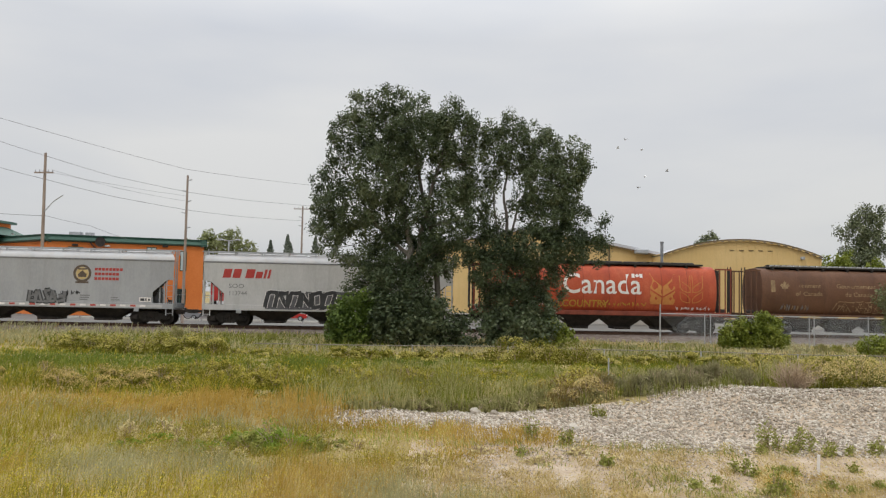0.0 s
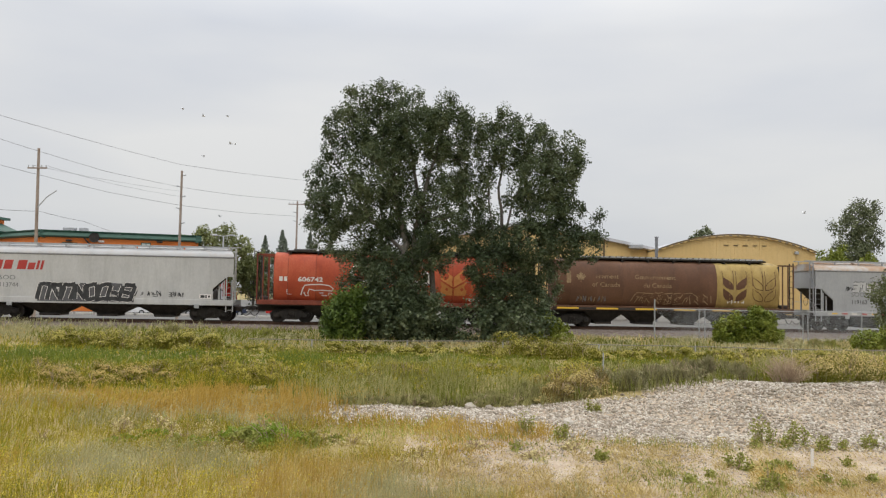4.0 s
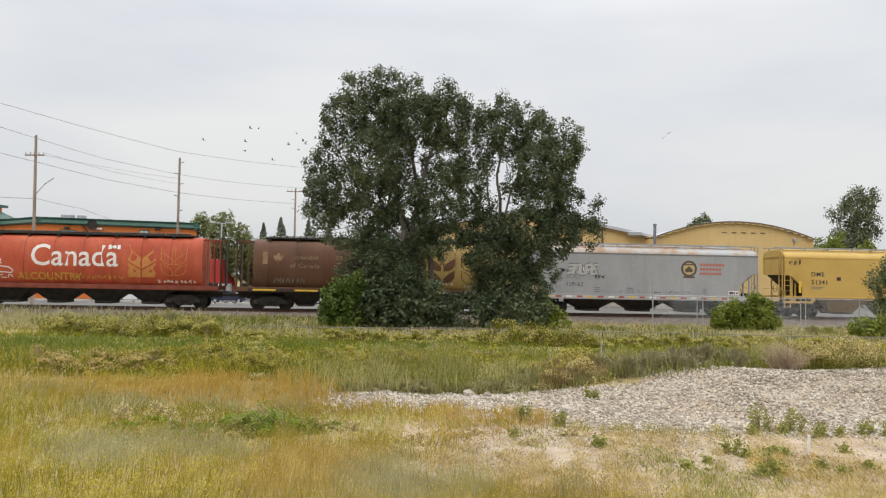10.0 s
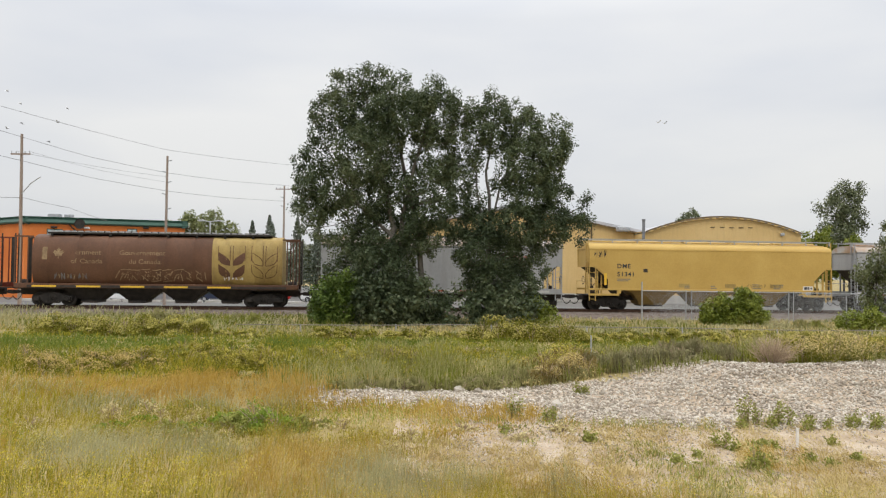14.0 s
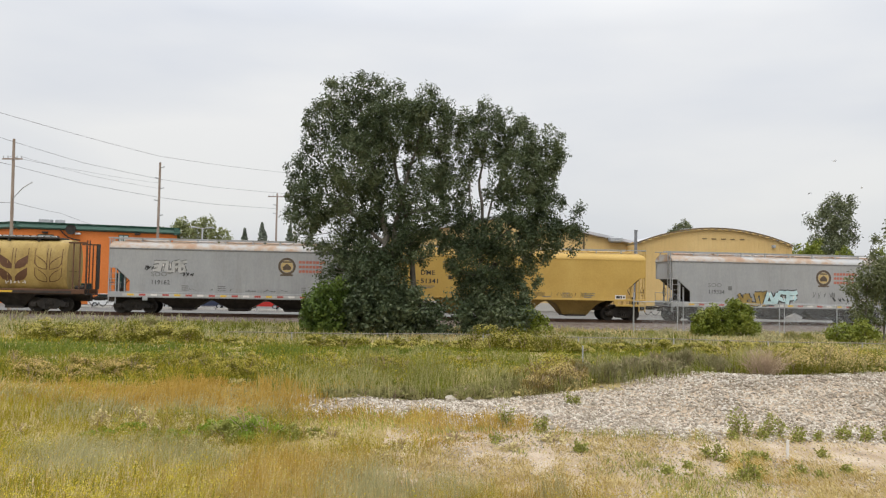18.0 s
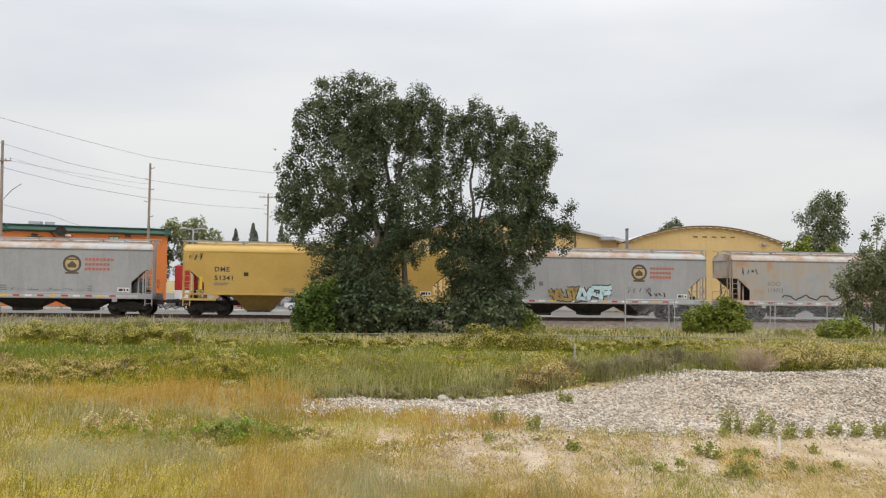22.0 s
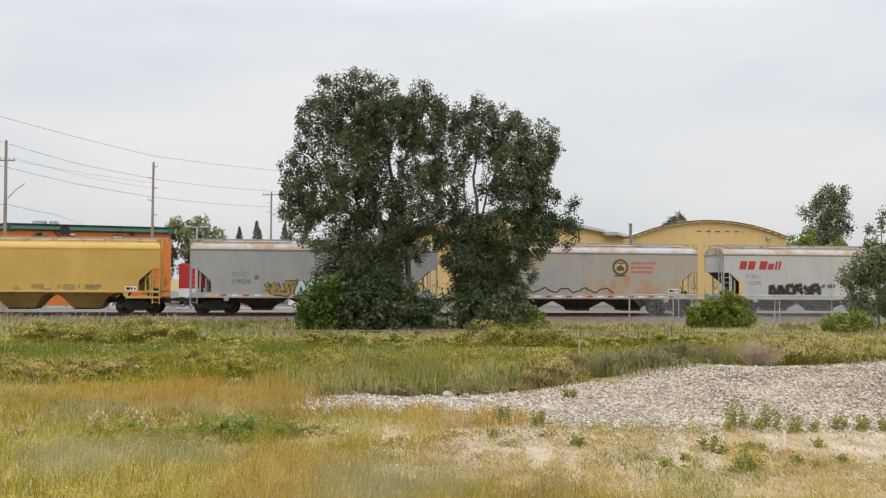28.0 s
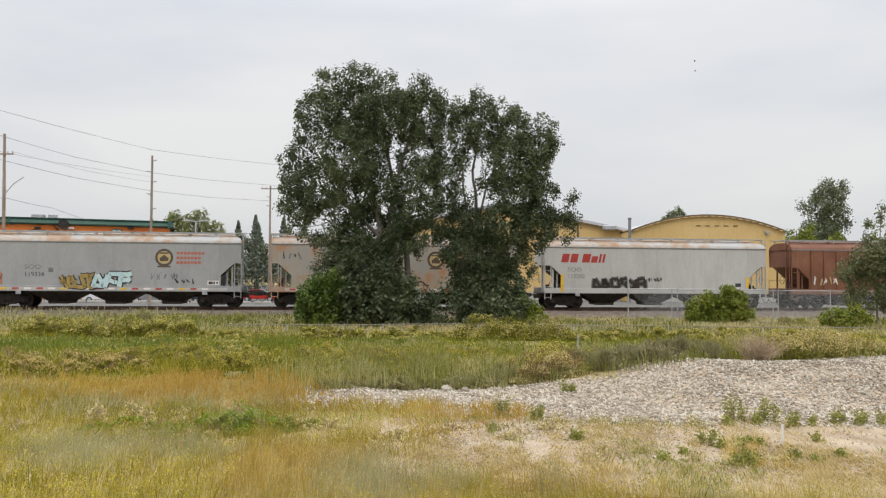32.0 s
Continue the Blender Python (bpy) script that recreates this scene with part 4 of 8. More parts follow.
for k in np.arange(0, 27.5, 0.09):
    for s in (-1, 1):
        a = 12.45 + k
        b = a + s * 1.72
        if 12.4 <= b <= 40.05:
            meshw.tube([(a, -0.01, -0.34), (b, -0.01, f_top - 0.02)], 0.0042, 3, caps=False)
part("wire_mesh", meshw, GALV, fence, "fine diamond wire mesh")

# ---------------------------------------------------------------- buildings behind the track
ORANGE_WALL = mat("orange_stucco", [(0.56, 0.15, 0.034), (0.63, 0.185, 0.043), (0.68, 0.215, 0.06)], 0.85, scale=0.25, fine=5, bump=0.1)
GREEN_METAL = mat("dark_green_roof_metal", [(0.035, 0.085, 0.065), (0.055, 0.12, 0.09)], 0.5, scale=0.4, fine=6, bump=0.05)
DEEP_GREEN = mat("deep_green_trim", [(0.012, 0.05, 0.032), (0.02, 0.07, 0.045)], 0.5, scale=0.4, fine=6, bump=0.05)
TAN_WALL = mat("yellow_metal_siding", [(0.58, 0.40, 0.16), (0.63, 0.44, 0.185), (0.67, 0.48, 0.215)], 0.65, scale=0.2, fine=4, bump=0.05, streak=((0.48, 0.34, 0.15), 0.35))
TAN_TRIM = mat("dark_tan_trim", [(0.12, 0.085, 0.045), (0.17, 0.12, 0.06)], 0.7, scale=1, fine=8, bump=0.05)
ROOF_METAL = mat("pale_roof_sheet", [(0.42, 0.42, 0.44), (0.52, 0.52, 0.54)], 0.45, 0.2, scale=0.5, fine=8, bump=0.05)
CONCRETE = mat("pale_concrete", [(0.38, 0.36, 0.33), (0.50, 0.48, 0.44)], 0.9, scale=0.8, fine=10, bump=0.2)


def glass_mat(name, tint, rough=0.08, spec=0.8):
    return mat(name, [tint, tint], rough, 0.0, bump=0, spec=spec)


DARK_GLASS = glass_mat("dark_window_glass", (0.022, 0.032, 0.034), 0.15, 0.25)
PALE_GLASS = glass_mat("sky_blue_window_glass", (0.50, 0.56, 0.56))
LOT_Z = -1.35


def wall_run(mb, a, b, z0, z1, thick=0.3, mat_i=0):
    """An upright wall between two plan points."""
    a, b = Vector((*a, 0)), Vector((*b, 0))
    d = (b - a).normalized()
    n = Vector((-d.y, d.x, 0)) * thick
    ps = [a, b, b + n, a + n]
    mb.add([(p.x, p.y, z0) for p in ps] + [(p.x, p.y, z1) for p in ps], [(3, 2, 1, 0), (4, 5, 6, 7), (0, 1, 5, 4), (1, 2, 6, 5), (2, 3, 7, 6), (3, 0, 4, 7)], mat_i)


def window(parent, a, b, u0, u1, z0, z1, glass, frame_m, name="window"):
    """A framed window set in the wall from a to b, between distances u0 and u1."""
    a, b = Vector((*a, 0)), Vector((*b, 0))
    d = (b - a).normalized()
    n = Vector((d.y, -d.x, 0))
    m = Matrix.Translation(a + d * u0) @ Matrix(((d.x, -n.x, 0, 0), (d.y, -n.y, 0, 0), (0, 0, 1, 0), (0, 0, 0, 1)))
    w, h = u1 - u0, z1 - z0
    fr = MB()
    t = 0.09
    for x0, x1, q0, q1 in ((0, w, 0, t), (0, w, h - t, h), (0, t, t, h - t), (w - t, w, t, h - t), (w / 2 - 0.04, w / 2 + 0.04, t, h - t)):
        fr.box(x0, x1, -0.08, 0.06, z0 + q0, z0 + q1)
    ob = part(name, fr, frame_m, parent)
    ob.matrix_basis = m
    pane = part("pane", MB().box(t, w - t, -0.03, 0.02, z0 + t, z0 + h - t), glass, ob)
    return ob


hall = empty("orange_hall", Matrix(), "orange stucco building with dark green metal roof edge", "building")
HC, HR, HL = (-53.3, 105.0), (-35.0, 112.2), (-80.0, 126.5)
BACK_R, BACK_L = (-47.0, 140.0), (-88.0, 150.0)
for wa, wb in ((HL, HC), (HC, HR), (HR, BACK_R), (BACK_R, BACK_L), (BACK_L, HL)):
    hw = MB()
    wall_run(hw, wa, wb, LOT_Z, 8.5)
    part("wall", hw, ORANGE_WALL, hall)


def green_edge(a, b, run):
    d = (Vector(b) - Vector(a)).normalized()
    n = Vector((d.y, -d.x))
    mb = MB()
    a0, b0 = Vector(a) - d * 0.4, Vector(b) + d * 0.4
    prof = [(0.40, 8.38), (0.45, 8.50), (0.12, 9.0), (0.22, 9.02), (0.22, 9.16), (-0.4, 9.16), (-0.4, 8.12)]
    mb.loft([[(p.x + n.x * o, p.y + n.y * o, z) for o, z in prof] for p in (a0, b0)])
    part("roof_edge", mb, GREEN_METAL, hall)
    cap = MB()
    prof = [(0.26, 9.02), (0.28, 9.19), (-0.42, 9.19), (-0.42, 9.165), (0.24, 9.165), (0.24, 9.02)]
    cap.loft([[(p.x + n.x * o, p.y + n.y * o, z) for o, z in prof] for p in (a0, b0)])
    part("roof_cap", cap, DEEP_GREEN, hall)


green_edge(HL, HC, 0)
green_edge(HC, HR, 0)
green_edge(HR, BACK_R, 0)
part("roof", MB().add([(*HL, 8.6), (*HC, 8.6), (*HR, 8.6), (*BACK_R, 8.6), (*BACK_L, 8.6), (*HL, 8.5), (*HC, 8.5), (*HR, 8.5), (*BACK_R, 8.5), (*BACK_L, 8.5)], [(0, 1, 2, 3, 4), (9, 8, 7, 6, 5)]), ROOF_METAL, hall)
run = (Vector(HR) - Vector(HC)).length
for u0, u1, z0, z1, g in ((2.55, 4.4, 4.81, 6.35, DARK_GLASS), (2.55, 4.4, 6.35, 7.64, PALE_GLASS), (2.5, 4.5, -0.8, 2.13, DARK_GLASS), (12.25, 13.5, 4.55, 7.95, PALE_GLASS), (12.0, 13.4, 0.44, 2.85, DARK_GLASS), (16.6, 17.45, 4.86, 7.54, PALE_GLASS), (7.0, 9.2, -0.9, 1.4, DARK_GLASS), (16.0, 17.5, 0.2, 2.4, DARK_GLASS), (4.77, 6.33, 3.7, 6.95, DARK_GLASS)):
    window(hall, HC, HR, u0, u1, z0, z1, g, DEEP_GREEN)
hd = (Vector(HR) - Vector(HC)).normalized()
hn = Vector((hd.y, -hd.x))
for u, z, r in ((6.45, 8.36, 0.55),):
    p = Vector(HC) + hd * u + hn * 0.6
    part("dish", MB().loft([[(p.x + q * hn.x + rr * math.cos(a) * hd.x, p.y + q * hn.y + rr * math.cos(a) * hd.y, z + rr * math.sin(a)) for a in (2 * math.pi * k / 16 for k in range(16))] for q, rr in ((-0.3, 0.12), (-0.05, 0.5), (0.15, 0.66), (0.1, 0.6))]), BLACK_STEEL, hall)
for u, w in ((3.3, 1.5), (5.0, 0.9)):
    p = Vector(HC) + hd * u - hn * 2.5
    part("roof_vent", MB().box(p.x - w / 2, p.x + w / 2, p.y - 0.5, p.y + 0.5, 8.6, 9.75, bevel=0.05), GALV, hall)
# two dark wall lamps; the white box at 7.3 is a pale sign
for u, z in ((3.4, 8.0), (7.3, 8.0), (14.6, 8.25)):
    p = Vector(HC) + hd * u + hn * 0.3
    part("wall_lamp", MB().box(p.x - 0.35, p.x + 0.35, p.y - 0.2, p.y + 0.2, z - 0.25, z, bevel=0.05), WHITE_MARK if u > 7 and u < 8 else BLACK_STEEL, hall)
cable = [Vector(HC) + hd * u + hn * 0.35 for u in (5.2, 5.5, 6.1, 6.9, 7.6)]
part("conduit", MB().tube([(p.x, p.y, z) for p, z in zip(cable, (8.3, 7.9, 7.35, 7.1, 7.0))], 0.09, 6), BLACK_STEEL, hall)
# raised orange lantern tower with a green hipped roof, behind the hall
tower = empty("roof_tower", Matrix(), "orange tower with green hipped metal roof", "building")
part("wall", MB().box(-73.0, -66.4, 112.0, 120.0, LOT_Z, 11.4), ORANGE_WALL, tower)
part("roof", MB().loft([[(-73.7, 111.4, 11.4), (-65.8, 111.4, 11.4), (-65.8, 120.6, 11.4), (-73.7, 120.6, 11.4)], [(-73.7, 111.4, 11.75), (-65.8, 111.4, 11.75), (-65.8, 120.6, 11.75), (-73.7, 120.6, 11.75)]]), GREEN_METAL, tower)
part("skirt_roof", MB().loft([[(-75.5, 109.6, 9.4), (-63.2, 109.6, 9.4), (-63.2, 120, 9.4), (-75.5, 120, 9.4)], [(-73.1, 111.9, 10.9), (-66.3, 111.9, 10.9), (-66.3, 119, 10.9), (-73.1, 119, 10.9)]]), GREEN_METAL, tower)
part("mast", MB().tube([(-66.6, 112.5, 11.7), (-66.6, 112.5, 13.0)], 0.08, 6), GALV, tower)

# arched yellow warehouse
ware = empty("arched_warehouse", Matrix(), "yellow metal warehouse with low arched roof", "building")
AX0, AX1, AY = 27.75, 48.9, 110.0


def arch_z(x):
    q = (x - (AX0 + AX1) / 2) / ((AX1 - AX0) / 2)
    return 8.35 + 2.15 * (1 - q * q)


xs = np.linspace(AX0, AX1, 33)
front = [(AX0, LOT_Z), (AX1, LOT_Z)] + [(x, arch_z(x) - 0.05) for x in xs[::-1]]
part("front_wall", MB().prism(front, AY, AY + 0.3), TAN_WALL, ware)
part("back_wall", MB().prism(front, AY + 40, AY + 40.3), TAN_WALL, ware)
for x in (AX0, AX1 - 0.3):
    part("side_wall", MB().box(x, x + 0.3, AY + 0.3, AY + 40, LOT_Z, 8.5), TAN_WALL, ware)
roof = MB()
roof.loft([[(x, y, arch_z(x) + 0.02) for x in xs] + [(x, y, arch_z(x) - 0.14) for x in xs[::-1]] for y in (AY - 0.35, AY + 40.5)])
part("roof", roof, ROOF_METAL, ware, smooth=True)
edge = MB()
edge.loft([[(x, y, arch_z(x) + 0.10) for x in xs] + [(x, y, arch_z(x) - 0.08) for x in xs[::-1]] for y in (AY - 0.42, AY - 0.352)])
part("roof_edge", edge, TAN_TRIM, ware)
for k in range(44):
    x = AX0 + 0.25 + k * (AX1 - AX0 - 0.5) / 43
    part("siding_rib", MB().box(x - 0.05, x + 0.05, AY - 0.025, AY - 0.002, LOT_Z, arch_z(x) - 0.2), TAN_WALL, ware)
for k in range(22):
    x = AX0 + 0.7 + k * (AX1 - AX0 - 1.4) / 21  # one added nub to each sheet, standing for its lit top
    part("roof_scallop", MB().prism([(x - 0.34, arch_z(x - 0.34) - 0.10), (x - 0.2, arch_z(x) - 0.24), (x + 0.2, arch_z(x) - 0.24), (x + 0.34, arch_z(x + 0.34) - 0.10)], AY - 0.48, AY - 0.422), TAN_WALL, ware)
for k in range(5):
    x = 36.6 + k * 1.28
    part("wall_vent", MB().box(x, x + 0.62, AY - 0.09, AY - 0.062, 9.0, 9.13), TAN_TRIM, ware)
# lamp on the warehouse front
part("wall_lamp", MB().box(46.0, 46.5, AY - 0.5, AY - 0.1, 8.0, 8.4, bevel=0.06), GALV, ware)

part("plinth", MB().box(AX0 - 0.05, AX1 + 0.05, AY - 0.16, AY - 0.03, LOT_Z, -0.2), CONCRETE, ware)
# gabled yellow shed beside it
shed = empty("gabled_shed", Matrix(), "yellow metal shed with pale sheet roof", "building")
SX0, SX1, SY = -7.0, 28.4, 116.0
SP, SE = 12.0, 8.55
mid = (SX0 + SX1) / 2
gable = [(SX0, LOT_Z), (SX1, LOT_Z), (SX1, SE), (mid, SP), (SX0, SE)]
part("front_wall", MB().prism(gable, SY, SY + 0.3), TAN_WALL, shed)
part("back_wall", MB().prism(gable, SY + 30, SY + 30.3), TAN_WALL, shed)
for x in (SX0, SX1 - 0.3):
    part("side_wall", MB().box(x, x + 0.3, SY + 0.3, SY + 30, LOT_Z, SE - 0.1), TAN_WALL, shed)
for s in (-1, 1):
    e = SX0 - 0.4 if s < 0 else SX1 + 0.4
    ez = SE - 0.08
    part("roof_slope", MB().loft([[(mid, y, SP + 0.02), (e, y, ez + 0.02), (e, y, ez + 0.40), (mid, y, SP + 0.42)] for y in (SY - 0.5, SY + 30.5)]), ROOF_METAL, shed)
    part("barge_board", MB().loft([[(mid, y, SP - 0.18), (e, y, ez - 0.18), (e, y, ez + 0.012), (mid, y, SP + 0.012)] for y in (SY - 0.56, SY - 0.5)]), TAN_TRIM, shed)
for k in range(40):
    x = SX0 + 0.4 + k * (SX1 - SX0 - 0.8) / 39
    part("siding_rib", MB().box(x - 0.05, x + 0.05, SY - 0.025, SY - 0.002, LOT_Z, SE + (SP - SE) * (1 - abs(x - mid) / (mid - SX0)) - 0.25), TAN_WALL, shed)
part("corner_trim", MB().box(21.5, 21.75, SY - 0.12, SY - 0.062, LOT_Z, 10.2), TAN_TRIM, shed)
part("plinth", MB().box(SX0 - 0.05, SX1 + 0.05, SY - 0.2, SY - 0.13, LOT_Z, -0.2), CONCRETE, shed)
STACK_GREY = mat("weathered_grey_steel", [(0.16, 0.165, 0.175), (0.24, 0.245, 0.255)], 0.6, 0.2, scale=1.5, fine=12, bump=0.05)
stack = empty("vent_stack", pose(27.2, 108.5, LOT_Z), "grey metal vent stack beside the warehouse", "chimney")
part("pipe", MB().tube([(0, 0, 0), (0, 0, 11.1)], 0.2, 14), STACK_GREY, stack)
part("cap", MB().tube([(0, 0, 11.12), (0, 0, 11.3)], 0.25, 14), STACK_GREY, stack)
hood = empty("rooftop_vent", pose(26.0, 115.0, 8.6), "grey sheet metal vent on the shed eave", "vent")
part("hood", MB().box(-1.0, 0.9, -0.6, 0.6, 0, 0.75, bevel=0.15), GALV, hood)
lot_lamp = empty("lot_lamp", pose(-29.8, 106, LOT_Z), "pale twin-armed lamp post in the parking lot", "street lamp")
part("shaft", MB().tube([(0, 0, 0), (0, 0, 5), (0, 0, 10.2)], 0.13, 10, r_end=0.09), ROOF_METAL, lot_lamp)
for s in (-1, 1):
    part("arm", MB().tube([(0, 0, 10.1), (s * 0.5, 0, 10.25), (s * 0.9, 0, 10.3)], 0.05, 6), ROOF_METAL, lot_lamp)
    part("lamp_head", MB().box(min(s * 0.8, s * 1.5), max(s * 0.8, s * 1.5), -0.2, 0.2, 10.2, 10.38, bevel=0.06), ROOF_METAL, lot_lamp)
# ---------------------------------------------------------------- utility poles and wires
POLE_WOOD = mat("weathered_pole_wood", [(0.2, 0.15, 0.12), (0.29, 0.23, 0.19), (0.37, 0.31, 0.26)], 0.9, scale=1.5, fine=20, bump=0.3, stretch=(4, 4, 0.3))


def utility_pole(x, y, top, arms, label, insulators=(), brace=False, tilt=0):
    g = LOT_Z if y > 74 else -1.2
    pl = empty("utility_pole", pose(x + 0.012 * tilt * (top - g), y, g, 0, -0.7 * tilt, 0), label, "utility pole", "poles along the line")
    h = top - g
    part("shaft", MB().tube([(0, 0, -0.2), (0, 0, h * 0.5), (0, 0, h)], 0.17, 10, r_end=0.11), POLE_WOOD, pl)
    for za, w in arms:
        z = za - g
        part("crossarm", MB().box(-w, w, -0.20, -0.13, z - 0.06, z + 0.06), POLE_WOOD, pl)
        for k in (-0.9, -0.45, 0.45, 0.9):
            part("insulator", MB().tube([(k * w, -0.165, z + 0.06), (k * w, -0.165, z + 0.16), (k * w, -0.165, z + 0.26)], 0.05, 8, r_end=0.035), GALV, pl)
    for za, s in insulators:
        z = za - g
        part("insulator", MB().tube([(s * 0.12, -0.05, z), (s * 0.5, -0.05, z + 0.1)], 0.06, 8), GALV, pl)
    if brace:
        part("lamp_arm", MB().tube([(0.1, -0.1, h * 0.66), (0.9, -0.1, h * 0.72), (1.7, -0.1, h * 0.755)], 0.04, 6), GALV, pl)
    return pl


utility_pole(-36.0, 70.0, 13.95, [(12.2, 0.85)], "weathered wooden utility pole with crossarm and lamp arm", brace=True, tilt=1)
utility_pole(-29.5, 88.0, 14.75, [], "tall weathered wooden utility pole with side insulators", [(14.2, 1), (13.0, -1), (11.9, 1), (10.6, -1), (9.0, 1)])
utility_pole(-21.4, 112.0, 14.2, [(13.75, 1.2)], "distant wooden utility pole with crossarm", [(12.6, -1), (11.4, -1)])
WIRE = mat("grey_wire", [(0.16, 0.16, 0.165), (0.22, 0.22, 0.225)], 0.6, 0.3, scale=3, fine=20, bump=0)


def wire(a, b, sag, r=0.018):
    a, b = Vector(a), Vector(b)
    pts = []
    for k in range(17):
        q = k / 16
        p = a.lerp(b, q)
        p.z -= sag * 4 * q * (1 - q)
        pts.append(p)
    return MB().tube(pts, r, 5)


def wire_thing(points, sag, label, r=0.018):
    w = empty("overhead_wire", Matrix(), label, "wire", "overhead wires")
    for a, b in zip(points, points[1:]):
        part("span", wire(a, b, sag, r), WIRE, w)


wire_thing([(-42.5, 52, 16.65), (-37.6, 65.5, 16.02), (-33.3, 77.4, 15.58), (-29.6, 87.8, 15.4), (-25.7, 99.2, 16.13), (-20.7, 113.9, 17.35), (-12, 142, 19.9)], 0.02, "slack overhead power wire high above the poles")
wire_thing([(-42.5, 52, 16.1), (-37.6, 65.6, 14.13), (-36.0, 70.1, 13.7), (-33.3, 77.6, 13.08), (-29.5, 88.0, 12.93), (-26.1, 98.2, 13.33), (-21.3, 112.2, 14.3), (-12, 142, 16)], 0.02, "slack overhead power wire between wooden poles")
wire_thing([(-42.5, 52, 13.0), (-37.5, 65.8, 11.96), (-35.9, 70.2, 11.64), (-33.2, 77.7, 11.12), (-29.5, 88.1, 10.97), (-26.0, 98.3, 11.27), (-21.3, 112.2, 12.13)], 0.02, "slack overhead power wire between wooden poles", 0.019)
wire_thing([(-41.0, 56, 7.9), (-37.5, 66.0, 8.22), (-35.9, 70.4, 8.49)], 0.03, "service wire to the wooden pole", 0.019)
wire_thing([(-35.9, 70.4, 8.49), (-39.5, 86.9, 8.95), (-44.2, 108.6, 8.9)], 0.05, "service wire from pole to orange hall", 0.019)
wire_thing([(-36.4, 69.8, 12.45), (-33.2, 78, 12.3), (-29.6, 87.9, 12.5)], 0.05, "thin overhead wire between wooden poles", 0.012)
wire_thing([(-35.3, 69.8, 12.45), (-32.6, 78, 11.9), (-29.4, 87.9, 11.9)], 0.05, "thin overhead wire between wooden poles", 0.012)

# ---------------------------------------------------------------- vegetation
def rand_dirs(rng, n):
    v = rng.normal(size=(n, 3))
    return v / np.linalg.norm(v, axis=1, keepdims=True)


def leaf_quads(rng, centres, size, spread=0.35, flat=0.0):
    """One kite-shaped leaf at each centre, turned at random."""
    n = len(centres)
    d = rand_dirs(rng, n)
    d[:, 2] = d[:, 2] * (1 - flat) - 0.25
    d /= np.linalg.norm(d, axis=1, keepdims=True)
    o = rand_dirs(rng, n)
    w = np.cross(d, o)
    w /= np.linalg.norm(w, axis=1, keepdims=True) + 1e-9
    s = size * (1 + spread * rng.uniform(-1, 1, size=(n, 1)))
    a, b = d * s * 0.5, w * s * 0.36
    return np.stack([centres - a, centres + b - a * 0.1, centres + a, centres - b - a * 0.1], 1)


def skin_quads(rng, c, nrm, size, loose=0.6):
    """Small leaves lying about a plant's skin: each faces roughly along its given direction."""
    n = len(c)
    nn = nrm + loose * rand_dirs(rng, n)
    nn /= np.linalg.norm(nn, axis=1, keepdims=True) + 1e-9
    a = np.cross(nn, rand_dirs(rng, n))
    a /= np.linalg.norm(a, axis=1, keepdims=True) + 1e-9
    b = np.cross(nn, a)
    s = size * rng.uniform(0.6, 1.35, (n, 1))
    a, b = a * s * 0.55, b * s * 0.32
    return np.stack([c - a, c + b, c + a, c - b], 1)


def clusters_in(rng, blobs, n, shell=0.55):
    """Points inside a union of ellipsoids (x, y, z, rx, ry, rz), thicker towards the skin."""
    blobs = np.array(blobs)
    vol = blobs[:, 3] * blobs[:, 4] * blobs[:, 5]
    pick = rng.choice(len(blobs), n, p=vol / vol.sum())
    r = rng.uniform(0, 1, (n, 1)) ** (1 / 3)
    r = np.where(rng.uniform(0, 1, (n, 1)) < shell, 0.72 + 0.28 * rng.uniform(0, 1, (n, 1)), r)
    return blobs[pick, :3] + rand_dirs(rng, n) * r * blobs[pick, 3:]


LEAF_POPLAR = grass_mat("poplar_leaf", [(0.05, 0.071, 0.035), (0.086, 0.112, 0.053), (0.155, 0.178, 0.092)], 0.2, 1.6, 0.25, 0.3, 0.42)
LEAF_BUSH = grass_mat("bright_bush_leaf", [(0.05, 0.084, 0.014), (0.088, 0.134, 0.022), (0.148, 0.2, 0.04)], 0.2, 3.0, 0.8, 0.2, 0.5)
LEAF_LIME = grass_mat("lime_bush_leaf", [(0.115, 0.15, 0.016), (0.185, 0.22, 0.030), (0.29, 0.31, 0.06)], 0.2, 3.0, 0.8, 0.2, 0.5)
LEAF_SAPLING = grass_mat("dusty_sapling_leaf", [(0.09, 0.105, 0.044), (0.135, 0.152, 0.066), (0.2, 0.215, 0.105)], 0.2, 2.0, 0.5, 0.25, 0.5)
LEAF_OLIVE = grass_mat("olive_tree_leaf", [(0.132, 0.15, 0.054), (0.198, 0.216, 0.0816), (0.276, 0.294, 0.12)], 0.15, 0.8, 0.25, 0.25, 0.6)
LEAF_FAR = mat("distant_leaf", [(0.08, 0.095, 0.045), (0.12, 0.138, 0.066), (0.17, 0.185, 0.095)], 0.6, scale=0.3, fine=3, bump=0, island=True)
NEEDLE = mat("spruce_needles", [(0.115, 0.14, 0.1), (0.18, 0.205, 0.155)], 0.6, scale=0.5, fine=4, bump=0, island=True)
BARK = mat("grey_poplar_bark", [(0.075, 0.065, 0.052), (0.13, 0.115, 0.095), (0.20, 0.18, 0.15)], 0.9, scale=1.2, fine=16, bump=0.4, stretch=(3, 3, 0.5))


